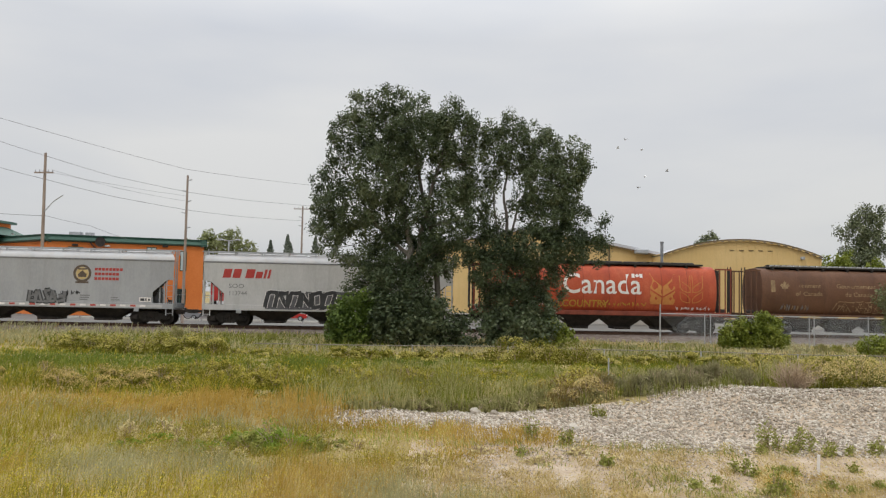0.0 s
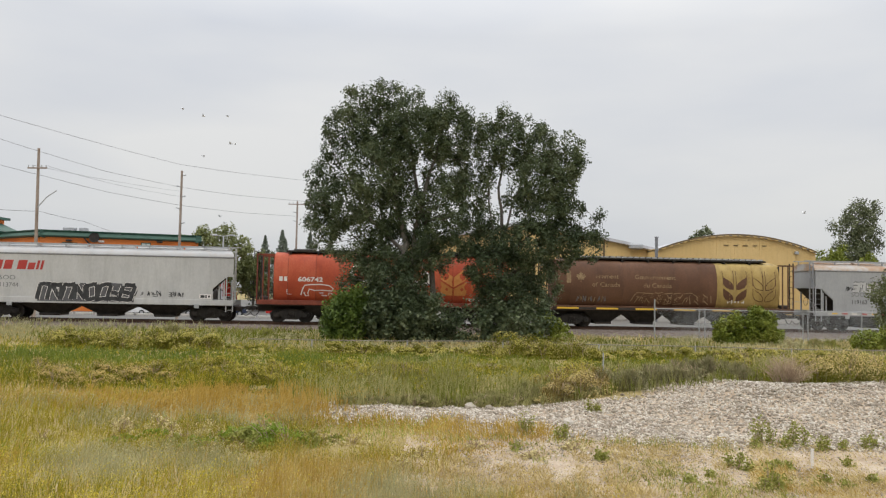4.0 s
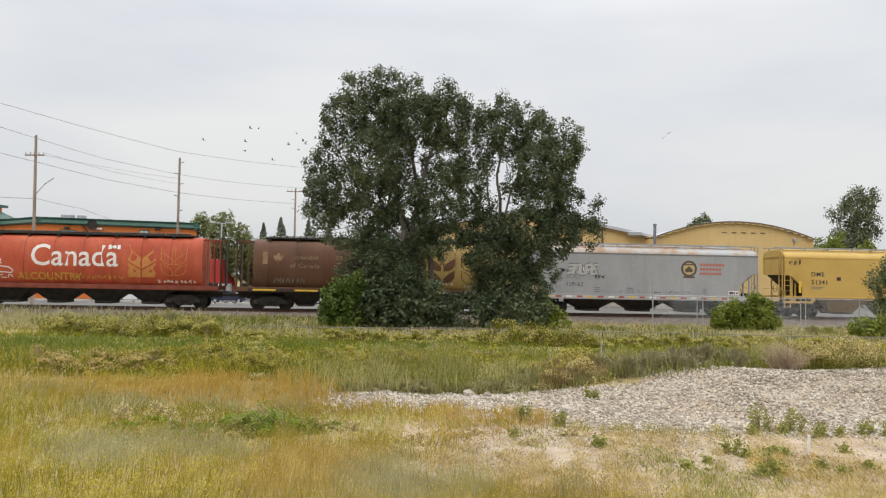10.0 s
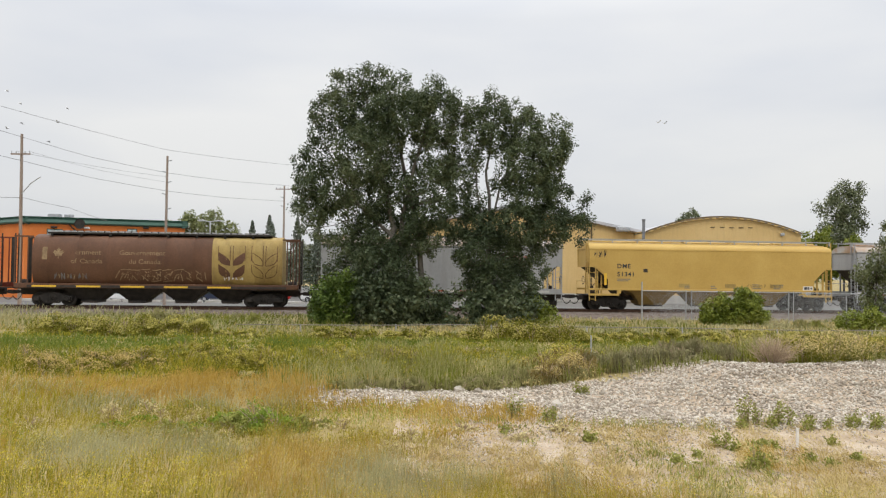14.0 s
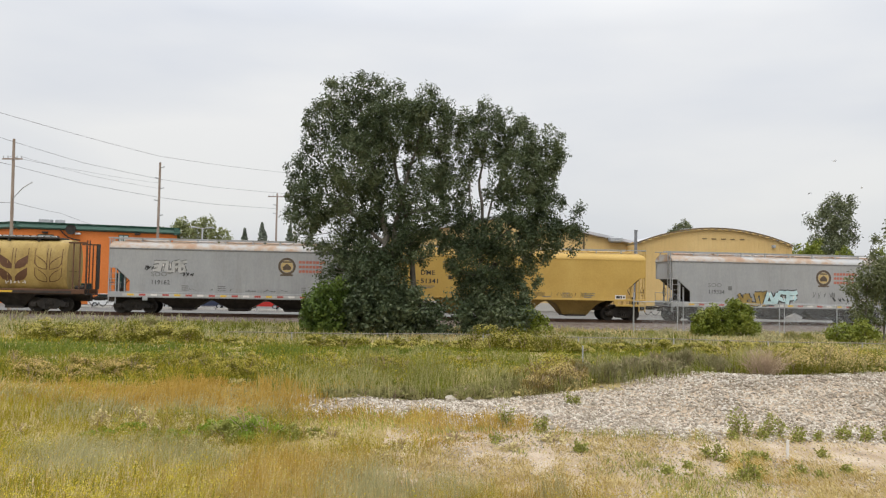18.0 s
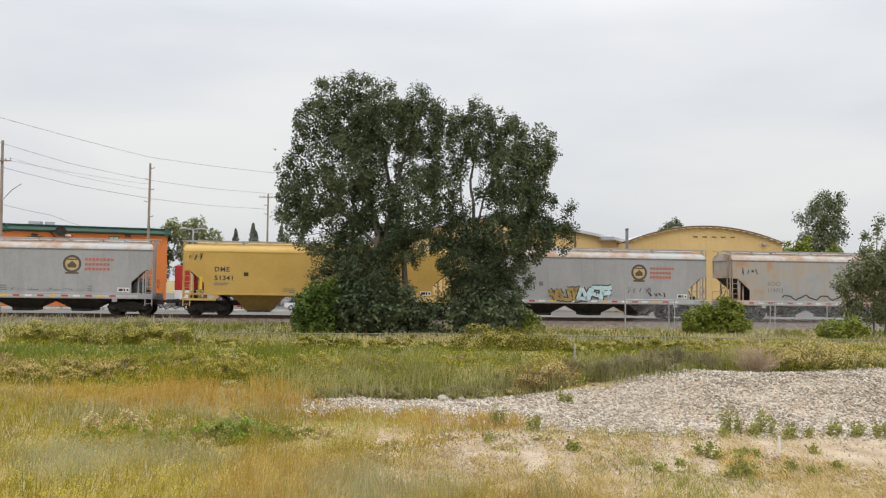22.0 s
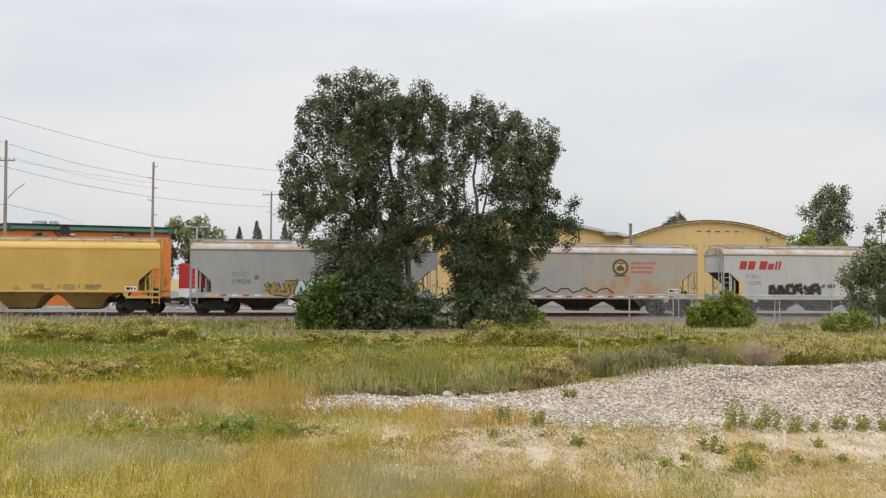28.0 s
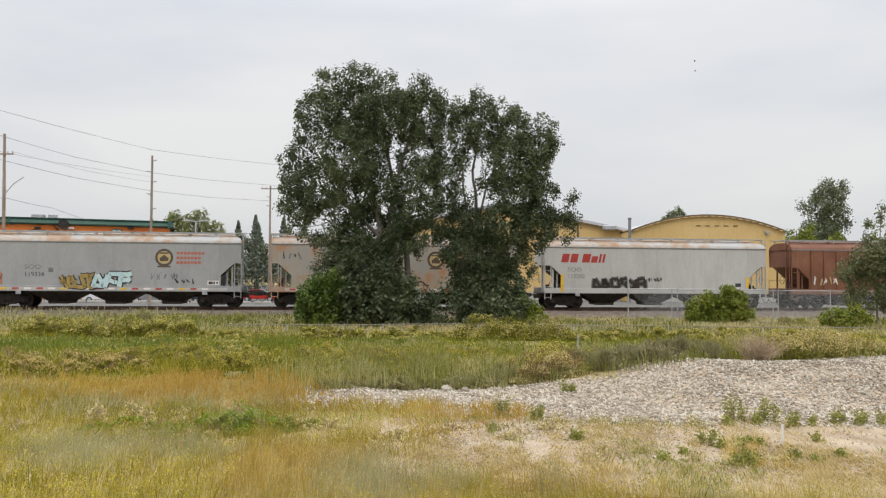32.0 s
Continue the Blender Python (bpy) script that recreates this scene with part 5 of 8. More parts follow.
def tree(name, x, y, trunks, blobs, n_clusters, per, leaf, spread_r, leaf_m, label, seed, category="tree", limbs=26, group="", gaps=()):
    """Tapered trunks with limbs that reach into clumps of small leaves."""
    rng = np.random.default_rng(seed)
    g = float(ground_z(x, y))
    t = empty(name, pose(x, y, g), label, category, group)
    local = [(bx - x, by - y, bz - g, rx, ry, rz) for bx, by, bz, rx, ry, rz in blobs]
    cl = clusters_in(rng, local, n_clusters)
    cl = cl[cl[:, 2] > 0.12]
    for gx_, gz_, ra, rb in gaps:
        out = ((cl[:, 0] + x - gx_) / ra) ** 2 + ((cl[:, 2] + g - gz_) / rb) ** 2 > 1
        cl = cl[out | (rng.uniform(0, 1, len(cl)) < 0.12)]
    wood = MB()
    tips = []
    for pts, r in trunks:
        pts = [Vector((px - x, py - y, pz - g)) for px, py, pz in pts]
        fine = []
        for i in range(len(pts) - 1):
            for k in range(4):
                p = pts[i].lerp(pts[i + 1], k / 4)
                fine.append(p + Vector((rng.uniform(-1, 1), rng.uniform(-1, 1), 0)) * r * 0.35)
        fine.append(pts[-1])
        wood.tube(fine, r, 9, r_end=r * 0.22)
        tips += [(p, r * (1 - 0.78 * i / len(fine))) for i, p in enumerate(fine)]
    part("trunk", wood, BARK, t)
    br = MB()
    for c in cl[rng.choice(len(cl), min(limbs, len(cl)), replace=False)]:
        c = Vector(c)
        best = min(tips, key=lambda q: (q[0] - c).length + 0.8 * max(0, q[0].z - c.z + 0.3))
        p = best[0]
        m = p.lerp(c, 0.5) + Vector((rng.uniform(-0.2, 0.2), rng.uniform(-0.2, 0.2), -0.1 * (c - p).length * 0.5))
        br.tube([p, p.lerp(m, 0.5), m, m.lerp(c, 0.6), c], max(0.018, best[1] * 0.36), 5, r_end=0.008, caps=False)
    tagged(part("branch_work", br, BARK, t), kind="stuff")
    per_c = rng.poisson(per, len(cl))
    cen = np.repeat(cl, per_c, axis=0)
    size = np.repeat(rng.uniform(0.6, 1.25, len(cl)), per_c)[:, None]
    off = rand_dirs(rng, len(cen)) * rng.uniform(0, 1, (len(cen), 1)) ** 0.5 * spread_r * size
    nrm = off / spread_r + np.array([0, 0, 0.35])
    off *= np.array([0.95, 0.95, 1.12])
    cen = cen + off
    cen[:, 2] = np.maximum(cen[:, 2], 0.04)
    tagged(part("crown", quads("crown", skin_quads(rng, cen, nrm, leaf * 1.05, 0.9), leaf_m), leaf_m, t), kind="stuff")
    return t


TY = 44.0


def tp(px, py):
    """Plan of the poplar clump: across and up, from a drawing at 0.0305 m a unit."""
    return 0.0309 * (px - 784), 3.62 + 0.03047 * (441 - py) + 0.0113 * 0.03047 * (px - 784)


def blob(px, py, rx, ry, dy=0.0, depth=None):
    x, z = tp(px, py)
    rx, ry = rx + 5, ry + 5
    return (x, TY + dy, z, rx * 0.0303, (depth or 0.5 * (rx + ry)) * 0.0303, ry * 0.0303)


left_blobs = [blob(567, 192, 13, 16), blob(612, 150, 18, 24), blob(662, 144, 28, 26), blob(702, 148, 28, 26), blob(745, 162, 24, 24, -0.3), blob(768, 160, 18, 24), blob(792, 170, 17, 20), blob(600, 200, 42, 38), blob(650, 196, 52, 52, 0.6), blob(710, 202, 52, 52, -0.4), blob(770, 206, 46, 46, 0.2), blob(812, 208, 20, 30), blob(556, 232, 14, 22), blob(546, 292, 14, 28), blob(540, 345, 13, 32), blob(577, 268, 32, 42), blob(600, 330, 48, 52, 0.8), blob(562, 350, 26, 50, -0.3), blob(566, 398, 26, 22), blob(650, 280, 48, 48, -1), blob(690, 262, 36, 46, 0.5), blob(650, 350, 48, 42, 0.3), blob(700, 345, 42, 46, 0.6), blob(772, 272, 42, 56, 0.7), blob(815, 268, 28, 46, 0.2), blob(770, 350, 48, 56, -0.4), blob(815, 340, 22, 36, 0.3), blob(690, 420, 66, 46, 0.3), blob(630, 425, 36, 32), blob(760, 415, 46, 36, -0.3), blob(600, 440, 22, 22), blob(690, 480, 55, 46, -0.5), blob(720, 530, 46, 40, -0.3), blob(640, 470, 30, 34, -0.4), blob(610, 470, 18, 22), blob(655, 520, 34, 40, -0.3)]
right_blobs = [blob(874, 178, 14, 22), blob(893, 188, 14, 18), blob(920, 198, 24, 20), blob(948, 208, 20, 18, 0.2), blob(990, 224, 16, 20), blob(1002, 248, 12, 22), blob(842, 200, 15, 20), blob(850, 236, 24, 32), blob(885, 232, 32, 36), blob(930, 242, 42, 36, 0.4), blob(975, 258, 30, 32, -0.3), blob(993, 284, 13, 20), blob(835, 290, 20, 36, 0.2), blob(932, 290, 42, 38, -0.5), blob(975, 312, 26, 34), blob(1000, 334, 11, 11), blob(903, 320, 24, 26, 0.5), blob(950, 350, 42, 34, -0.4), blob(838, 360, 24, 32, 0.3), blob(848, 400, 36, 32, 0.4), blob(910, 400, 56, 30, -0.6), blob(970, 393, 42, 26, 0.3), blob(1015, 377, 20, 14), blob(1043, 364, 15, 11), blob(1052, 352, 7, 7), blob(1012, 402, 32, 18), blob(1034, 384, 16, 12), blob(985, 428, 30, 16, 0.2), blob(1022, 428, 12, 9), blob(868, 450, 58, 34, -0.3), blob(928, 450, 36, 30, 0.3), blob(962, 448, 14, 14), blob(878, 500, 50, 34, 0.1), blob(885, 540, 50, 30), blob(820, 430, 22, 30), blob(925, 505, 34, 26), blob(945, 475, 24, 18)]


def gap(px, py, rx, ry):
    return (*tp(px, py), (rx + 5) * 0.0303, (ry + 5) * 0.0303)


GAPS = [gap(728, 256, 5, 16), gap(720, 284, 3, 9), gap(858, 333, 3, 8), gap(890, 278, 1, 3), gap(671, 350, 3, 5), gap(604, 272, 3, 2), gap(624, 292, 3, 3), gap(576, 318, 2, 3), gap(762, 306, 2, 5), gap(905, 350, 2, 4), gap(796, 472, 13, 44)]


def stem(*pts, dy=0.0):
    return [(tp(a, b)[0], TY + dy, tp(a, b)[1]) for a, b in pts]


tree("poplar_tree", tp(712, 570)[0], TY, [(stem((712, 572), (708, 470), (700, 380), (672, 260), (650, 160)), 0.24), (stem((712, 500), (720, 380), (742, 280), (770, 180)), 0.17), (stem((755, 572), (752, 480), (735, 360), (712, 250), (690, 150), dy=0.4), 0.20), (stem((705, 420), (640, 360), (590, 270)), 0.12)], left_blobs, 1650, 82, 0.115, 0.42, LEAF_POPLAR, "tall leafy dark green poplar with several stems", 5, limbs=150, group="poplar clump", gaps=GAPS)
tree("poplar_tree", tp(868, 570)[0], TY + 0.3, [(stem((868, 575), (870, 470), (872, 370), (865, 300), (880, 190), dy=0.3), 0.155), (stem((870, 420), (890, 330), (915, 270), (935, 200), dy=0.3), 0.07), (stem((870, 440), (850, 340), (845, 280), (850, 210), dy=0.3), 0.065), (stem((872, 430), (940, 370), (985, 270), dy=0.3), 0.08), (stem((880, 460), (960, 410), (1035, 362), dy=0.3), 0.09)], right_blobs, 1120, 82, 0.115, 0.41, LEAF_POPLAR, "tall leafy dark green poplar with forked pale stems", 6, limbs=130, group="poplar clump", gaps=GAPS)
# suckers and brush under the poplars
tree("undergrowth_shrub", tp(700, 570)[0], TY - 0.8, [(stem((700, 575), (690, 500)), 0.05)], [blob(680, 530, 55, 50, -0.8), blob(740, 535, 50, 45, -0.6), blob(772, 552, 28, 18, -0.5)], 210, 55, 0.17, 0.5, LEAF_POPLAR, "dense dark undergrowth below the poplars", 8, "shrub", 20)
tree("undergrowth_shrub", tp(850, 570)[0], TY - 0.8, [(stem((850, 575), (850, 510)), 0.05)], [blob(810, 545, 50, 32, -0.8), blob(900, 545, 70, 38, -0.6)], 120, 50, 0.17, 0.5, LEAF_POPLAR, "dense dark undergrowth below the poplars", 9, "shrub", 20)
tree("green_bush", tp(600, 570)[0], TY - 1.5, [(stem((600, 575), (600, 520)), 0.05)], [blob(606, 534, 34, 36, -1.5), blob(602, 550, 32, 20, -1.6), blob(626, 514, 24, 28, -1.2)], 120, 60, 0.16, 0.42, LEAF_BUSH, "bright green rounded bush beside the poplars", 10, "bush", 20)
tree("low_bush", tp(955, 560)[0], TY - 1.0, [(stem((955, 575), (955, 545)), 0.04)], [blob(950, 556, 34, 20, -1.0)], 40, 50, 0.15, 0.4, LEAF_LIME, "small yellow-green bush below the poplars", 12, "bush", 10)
# bush by the fence and saplings at the edge
BX = 46 * 0.363
tree("fence_bush", BX, 46, [([(BX, 46, -0.5), (BX, 46, 0.8)], 0.05)], [(BX - 1.2, 46, 0.15, 0.75, 0.8, 0.65), (BX - 1.15, 46, 0.65, 0.5, 0.5, 0.5), (BX - 0.3, 46.1, 0.05, 0.7, 0.7, 0.55), (BX + 0.6, 46, 0.35, 0.8, 0.9, 0.8), (BX + 1.25, 46, 0.1, 0.7, 0.8, 0.6), (BX + 0.45, 46, 1.05, 0.42, 0.5, 0.7), (BX + 1.05, 46, 0.85, 0.36, 0.5, 0.62), (BX + 0.1, 46, 0.8, 0.3, 0.4, 0.5), (BX - 1.6, 46, 0.5, 0.25, 0.4, 0.4), (BX - 0.35, 46, 0.5, 0.5, 0.6, 0.6), (BX - 0.7, 46, 0.95, 0.4, 0.5, 0.45), (BX + 0.75, 46, 0.9, 0.5, 0.5, 0.7)], 300, 60, 0.12, 0.27, LEAF_LIME, "yellow-green leafy bush in front of the wire fence", 14, "bush", 24)
SX = 44 * 0.535
tree("poplar_sapling", SX, 44, [([(SX, 44, -0.5), (SX + 0.1, 44, 2.5), (SX + 0.3, 44, 4.6)], 0.05), ([(SX + 1, 44, -0.5), (SX + 1.3, 44, 5.9)], 0.06), ([(SX + 1.8, 44.3, -0.5), (SX + 2.3, 44.3, 6.6)], 0.06)], [(SX - 0.4, 44, 2.5, 0.7, 0.7, 0.8), (SX + 0.5, 44, 3.1, 0.9, 0.8, 1.2), (SX + 1.5, 44, 2.9, 1.0, 0.8, 1.5), (SX + 2.4, 44, 3.4, 1.0, 0.9, 1.8), (SX + 0.7, 44, 4.7, 0.3, 0.4, 0.9), (SX + 1.5, 44, 5.2, 0.28, 0.35, 1.1), (SX + 2.4, 44, 5.6, 0.36, 0.4, 1.2), (SX + 0.3, 44, 1.1, 1.0, 0.7, 0.7), (SX + 2.0, 44, 1.2, 1.1, 0.8, 0.9)], 480, 34, 0.12, 0.36, LEAF_SAPLING, "young loose poplar saplings in the verge", 16, "tree", 60)
tree("verge_bush", 43 * 0.50, 43, [([(21.5, 43, -0.5), (21.5, 43, 0.3)], 0.04)], [(21.9, 43, 0.0, 0.9, 0.8, 0.55), (22.9, 43, 0.1, 0.9, 0.8, 0.6)], 60, 45, 0.14, 0.35, LEAF_LIME, "low yellow-green bush in the verge", 18, "bush", 10)


def far_tree(x, y, base, h, w, seed, label, leaf_m=None, leaf=0.45, n=110, taper=0.28):
    rng = random.Random(seed)
    blobs = []
    for k in range(9):
        q = k / 8
        side = w * (0.52 - taper * q)
        blobs.append((x + rng.uniform(-0.8, 0.8) * (w * 0.5 - side * 0.5), y + rng.uniform(-1, 1), base + h * (0.36 + 0.52 * q), side * rng.uniform(0.7, 1.0), w * 0.4, h * rng.uniform(0.09, 0.13)))
    return tree("background_tree", x, y, [([(x, y, base - 0.5), (x, y, base + h * 0.9)], 0.22)], blobs, n, 40, leaf * 0.72, w * 0.12, leaf_m or LEAF_FAR, label, seed, "tree", 18)


def spruce(x, y, base, h, w, seed):
    rng = np.random.default_rng(seed)
    t = empty("spruce_tree", pose(x, y, base), "dark spruce with pointed crown behind the track", "tree")
    part("trunk", MB().tube([(0, 0, 0), (0, 0, h)], 0.16, 7, r_end=0.03), BARK, t)
    q = rng.uniform(0, 1, 1700) ** 0.75
    z = h * (0.06 + 0.94 * q)
    tier = (z * 1.7) % 1.0
    r = w * 1.15 * (1 - q) ** 0.95 * (0.55 + 0.45 * tier) * rng.uniform(0.05, 1, 1700) ** 0.6 + 0.04
    a = np.floor(rng.uniform(0, 7, 1700)) * 0.898 + np.floor(z * 1.7) * 1.3 + rng.normal(0, 0.2, 1700)
    part("crown", quads("crown", leaf_quads(rng, np.stack([r * np.cos(a), r * np.sin(a), z - r * 0.25], 1), 0.34), NEEDLE), NEEDLE, t)
    return t


far_tree(-38.0, 119, LOT_Z, 12.5, 6.0, 31, "round olive-green tree behind the orange hall", LEAF_OLIVE, n=260)
far_tree(-32.0, 118, LOT_Z, 12.7, 6.2, 32, "round olive-green tree behind the orange hall", LEAF_OLIVE, n=260)
far_tree(-29.3, 121, LOT_Z, 10.4, 4.6, 37, "smaller round tree behind the orange hall", LEAF_OLIVE, n=120)
for x, y, h, w, sd in ((-28.0, 122, 11.3, 2.9, 33), (-24.8, 119, 12.0, 3.2, 34), (-26.6, 130, 11.4, 3.0, 40), (-20.9, 120, 11.8, 3.2, 35), (-18.4, 124, 11.6, 3.0, 36)):
    spruce(x, y, LOT_Z, h, w, sd)
for k in range(7):
    far_tree(-30 + 3.6 * k, 127 + (k % 3), LOT_Z, 8.7 + 0.5 * (k % 2), 6.4, 60 + k, "leafy green tree beyond the parking lot", n=120)
far_tree(45.6, 150, LOT_Z, 16.3, 5.0, 38, "small tree top behind the arched warehouse", n=420, taper=0.12)
far_tree(73.6, 148, LOT_Z, 21.8, 8.6, 39, "tall feathery poplar beyond the warehouse", n=420, leaf=0.46, taper=0.14)
for k, (x, h) in enumerate(((59.6, 12.2), (62.6, 12.0), (66.5, 11.4), (73, 11.0), (78, 10.4))):
    far_tree(x, 130 + k, LOT_Z, h, 5.6, 50 + k, "leafy hedge tree beyond the warehouse", LEAF_LIME, n=150)
# couplings along the train, metres from the datum
JOINTS = [-35.4, -17.47, 0.52, 19.28, 38.05, 55.96, 75.19, 92.95, 111.07, 128.76, 146.8]


def place(i, car):
    TRAIN.append((car, (JOINTS[i] + JOINTS[i + 1]) / 2))


def pitch_of(i):
    return JOINTS[i + 1] - JOINTS[i]


# first grey hopper
car, hb = grey_hopper(pitch_of(0), "light grey covered hopper car with round emblem")
railway_marks(car, hb, 2.3, text=RED_MARK)
tape(car, -hb + 1, hb - 1, 1.14, 0.12, [STRIPE_RED, WHITE_MARK], 0.62)
graffiti(car, -0.9, 1.3, 1.25, 2.2, SIDE - 0.034, [GREY_MARK, BLACK_MARK, TEAL_MARK], 11, 5, 0.07, fill=0)
graffiti(car, 1.3, 2.2, 1.75, 2.2, SIDE, [BLACK_MARK], 12, 3, 0.08)
small_marks(car, hb, 2.2, 5)
end_plate(car, hb)
sill_plates(car, hb)
place(0, car)

# hopper with slanted red brand lettering
car, hb = grey_hopper(pitch_of(1), "pale grey covered hopper car with red lettering", PALE_PAINT)
brand_word(car, -hb + 1.2, 3.12, 0.58)
lettering("SOO", 0.40, GREY_MARK, car, -hb + 1.6, SIDE, 2.46, squeeze=1.2)
lettering("113744", 0.40, GREY_MARK, car, -hb + 1.6, SIDE, 2.0)
graffiti(car, -hb + 4.0, -hb + 9.9, 1.12, 2.38, SIDE - 0.036, [BLACK_MARK, WHITE_MARK, GREY_MARK, SPRAY_GREY], 23, 8, 0.028, fill=0, edge=1, back=3)
graffiti(car, -hb + 9.9, -hb + 11.6, 1.5, 1.95, SIDE, [BLACK_MARK, GREY_MARK], 29, 5, 0.05)
graffiti(car, -hb + 12.2, -hb + 13.0, 1.5, 1.9, SIDE, [BLACK_MARK, GREY_MARK], 31, 6, 0.06)
end_plate(car, hb)
sill_plates(car, hb)
small_marks(car, hb, 3.0, 8)
place(1, car)

# red round-bodied car
car, hb = cylinder_car(pitch_of(2), "faded red cylindrical grain hopper car with white lettering", RED_PAINT, POST_RED, seam=SEAM_RED, sill_paint=POST_RED)
on_barrel(lettering("Canada", 1.93, WHITE_MARK, car, -hb + 4.85, 0, 2.62, bold=0.016, squeeze=0.94, label="large white painted word"))
flag = MB()
flag.box(-hb + 9.63, -hb + 9.83, -0.004, 0, 3.72, 3.99)
flag.box(-hb + 10.18, -hb + 10.38, -0.004, 0, 3.72, 3.99)
flag.prism([(-hb + 9.93, 3.76), (-hb + 10.08, 3.76), (-hb + 10.15, 3.88), (-hb + 10.005, 4.0), (-hb + 9.86, 3.88)], -0.004, 0)
on_barrel(part("flag_mark", flag, WHITE_MARK, car))
on_barrel(lettering("606742", 0.40, WHITE_MARK, car, -hb + 1.55, 0, 2.70, bold=0.012, squeeze=1.35))
for ob in bars(car, [(-hb + 0.35, 2.70, 0.22, 0.30), (-hb + 0.66, 2.70, 0.20, 0.30)], 0, WHITE_MARK):
    on_barrel(ob)
sheaf(car, -hb + 11.75, 1.95, 1.8, 2.1, WHEAT_MARK, "orange sheaf of wheat", broad=True)
sheaf(car, -hb + 13.75, 1.95, 1.7, 2.0, WHEAT_MARK, "", solid=False)
beast = MB()
bx = -hb + 1.75
beast.stroke([(bx, 1.8), (bx + 0.12, 2.2), (bx + 0.25, 2.45), (bx + 0.7, 2.5), (bx + 1.3, 2.52), (bx + 1.85, 2.45), (bx + 2.1, 2.25), (bx + 2.0, 2.1), (bx + 1.5, 2.14), (bx + 0.9, 2.12), (bx + 0.55, 2.2), (bx + 0.45, 1.95), (bx + 0.5, 1.78), (bx + 0.3, 1.76), (bx + 0.2, 2.0)], 0, 0.07)
beast.stroke([(bx + 1.2, 1.95), (bx + 1.45, 1.98), (bx + 1.35, 1.8), (bx + 1.7, 1.78)], 0, 0.06)
beast.stroke([(bx + 1.8, 1.78), (bx + 1.82, 1.98), (bx + 2.0, 1.95), (bx + 2.05, 1.8)], 0, 0.06)
beast.stroke([(bx - 0.9, 2.15), (bx - 0.88, 1.85), (bx - 0.6, 1.85)], 0, 0.04)
on_barrel(part("graffiti", beast, WHITE_MARK, car, "white sprayed outline"))
on_barrel(lettering("ALCOUNTRY", 0.66, OCHRE_MARK, car, -hb + 4.1, 0, 1.70, name="graffiti", bold=0.012, squeeze=1.0, label="ochre sprayed word"))
on_barrel(graffiti(car, -hb + 7.6, -hb + 10.6, 1.72, 2.1, 0, [OCHRE_MARK], 43, 9, 0.05))
on_barrel(graffiti(car, -hb + 12.7, -hb + 15.2, 1.55, 1.85, 0, [WHITE_MARK], 47, 9, 0.05))
place(2, car)

# brown round-bodied car with a yellow end
car, hb = cylinder_car(pitch_of(3), "dark brown cylindrical grain hopper car with yellow end", BROWN_PAINT, BROWN_PAINT, OLD_YELLOW, 4.45, GALV)
for word, x, z in (("ernment", 2.6, 3.30), ("Canada", 2.9, 2.74), ("Gouvernement", 5.3, 3.30), ("du Canada", 5.9, 2.74)):
    on_barrel(lettering(word, 0.42, FAINT_MARK, car, -hb + x, 0, z, squeeze=1.1))
on_barrel(part("leaf_mark", MB().prism([(-hb + 1.6 + 0.34 * px, 3.38 + 0.36 * pz) for px, pz in ((0.05, -1), (0.06, -0.5), (0.62, -0.55), (0.55, -0.3), (1.0, 0.1), (0.8, 0.2), (0.85, 0.5), (0.5, 0.4), (0.25, 0.2), (0.35, 0.75), (0.15, 0.65), (0, 1), (-0.15, 0.65), (-0.35, 0.75), (-0.25, 0.2), (-0.5, 0.4), (-0.85, 0.5), (-0.8, 0.2), (-1.0, 0.1), (-0.55, -0.3), (-0.62, -0.55), (-0.06, -0.5), (-0.05, -1))], -0.004, 0), FAINT_MARK, car))
on_barrel(bars(car, [(-hb + 0.62, 2.96, 0.30, 0.8)], 0, FAINT_MARK)[0])
on_barrel(lettering("of", 0.42, FAINT_MARK, car, -hb + 2.35, 0, 2.74, squeeze=1.1))
on_barrel(graffiti(car, -hb + 1.3, -hb + 3.4, 1.65, 2.2, 0, [GREY_MARK, FAINT_MARK], 53, 9, 0.045))
on_barrel(graffiti(car, -hb + 5.3, -hb + 10.6, 1.68, 2.32, 0, [BROWN_PAINT, FAINT_MARK], 59, 8, 0.05, fill=0, edge=1))
sheaf(car, hb - 3.2, 1.75, 1.8, 2.25, BROWN_PAINT, "brown sheaf of wheat")
sheaf(car, hb - 1.12, 1.75, 1.75, 2.25, BROWN_PAINT, "", solid=False)
on_barrel(graffiti(car, hb - 3.7, hb - 2.5, 1.72, 2.0, 0, [WHITE_MARK], 61, 5, 0.05))
tape(car, -hb, hb, 1.22, 0.11, [STRIPE_YELLOW], 2.7, -1.474)
place(3, car)

# grey hopper with sprayed tag
car, hb = grey_hopper(pitch_of(4), "light grey covered hopper car with rust-stained roof", None, RUST_ROOF)
railway_marks(car, hb, 3.1)
lettering("119162", 0.40, BLACK_MARK, car, -hb + 2.6, SIDE, 1.88)
lettering("SOO", 0.40, GREY_MARK, car, -hb + 2.6, SIDE, 2.40, squeeze=1.2)
graffiti(car, -hb + 2.75, -hb + 4.8, 2.62, 3.42, SIDE, [PALE_PAINT, GREY_MARK, WHITE_MARK], 67, 5, 0.06, fill=0)
graffiti(car, -hb + 2.2, -hb + 2.8, 2.7, 3.2, SIDE, [BLACK_MARK], 68, 3, 0.06)
graffiti(car, -hb + 4.5, -hb + 5.3, 2.35, 2.75, SIDE, [BLACK_MARK], 69, 3, 0.06)
tape(car, -hb + 1.2, hb - 1.2, 1.14, 0.12, [STRIPE_YELLOW, STRIPE_RED, WHITE_MARK, STRIPE_RED], 0.72)
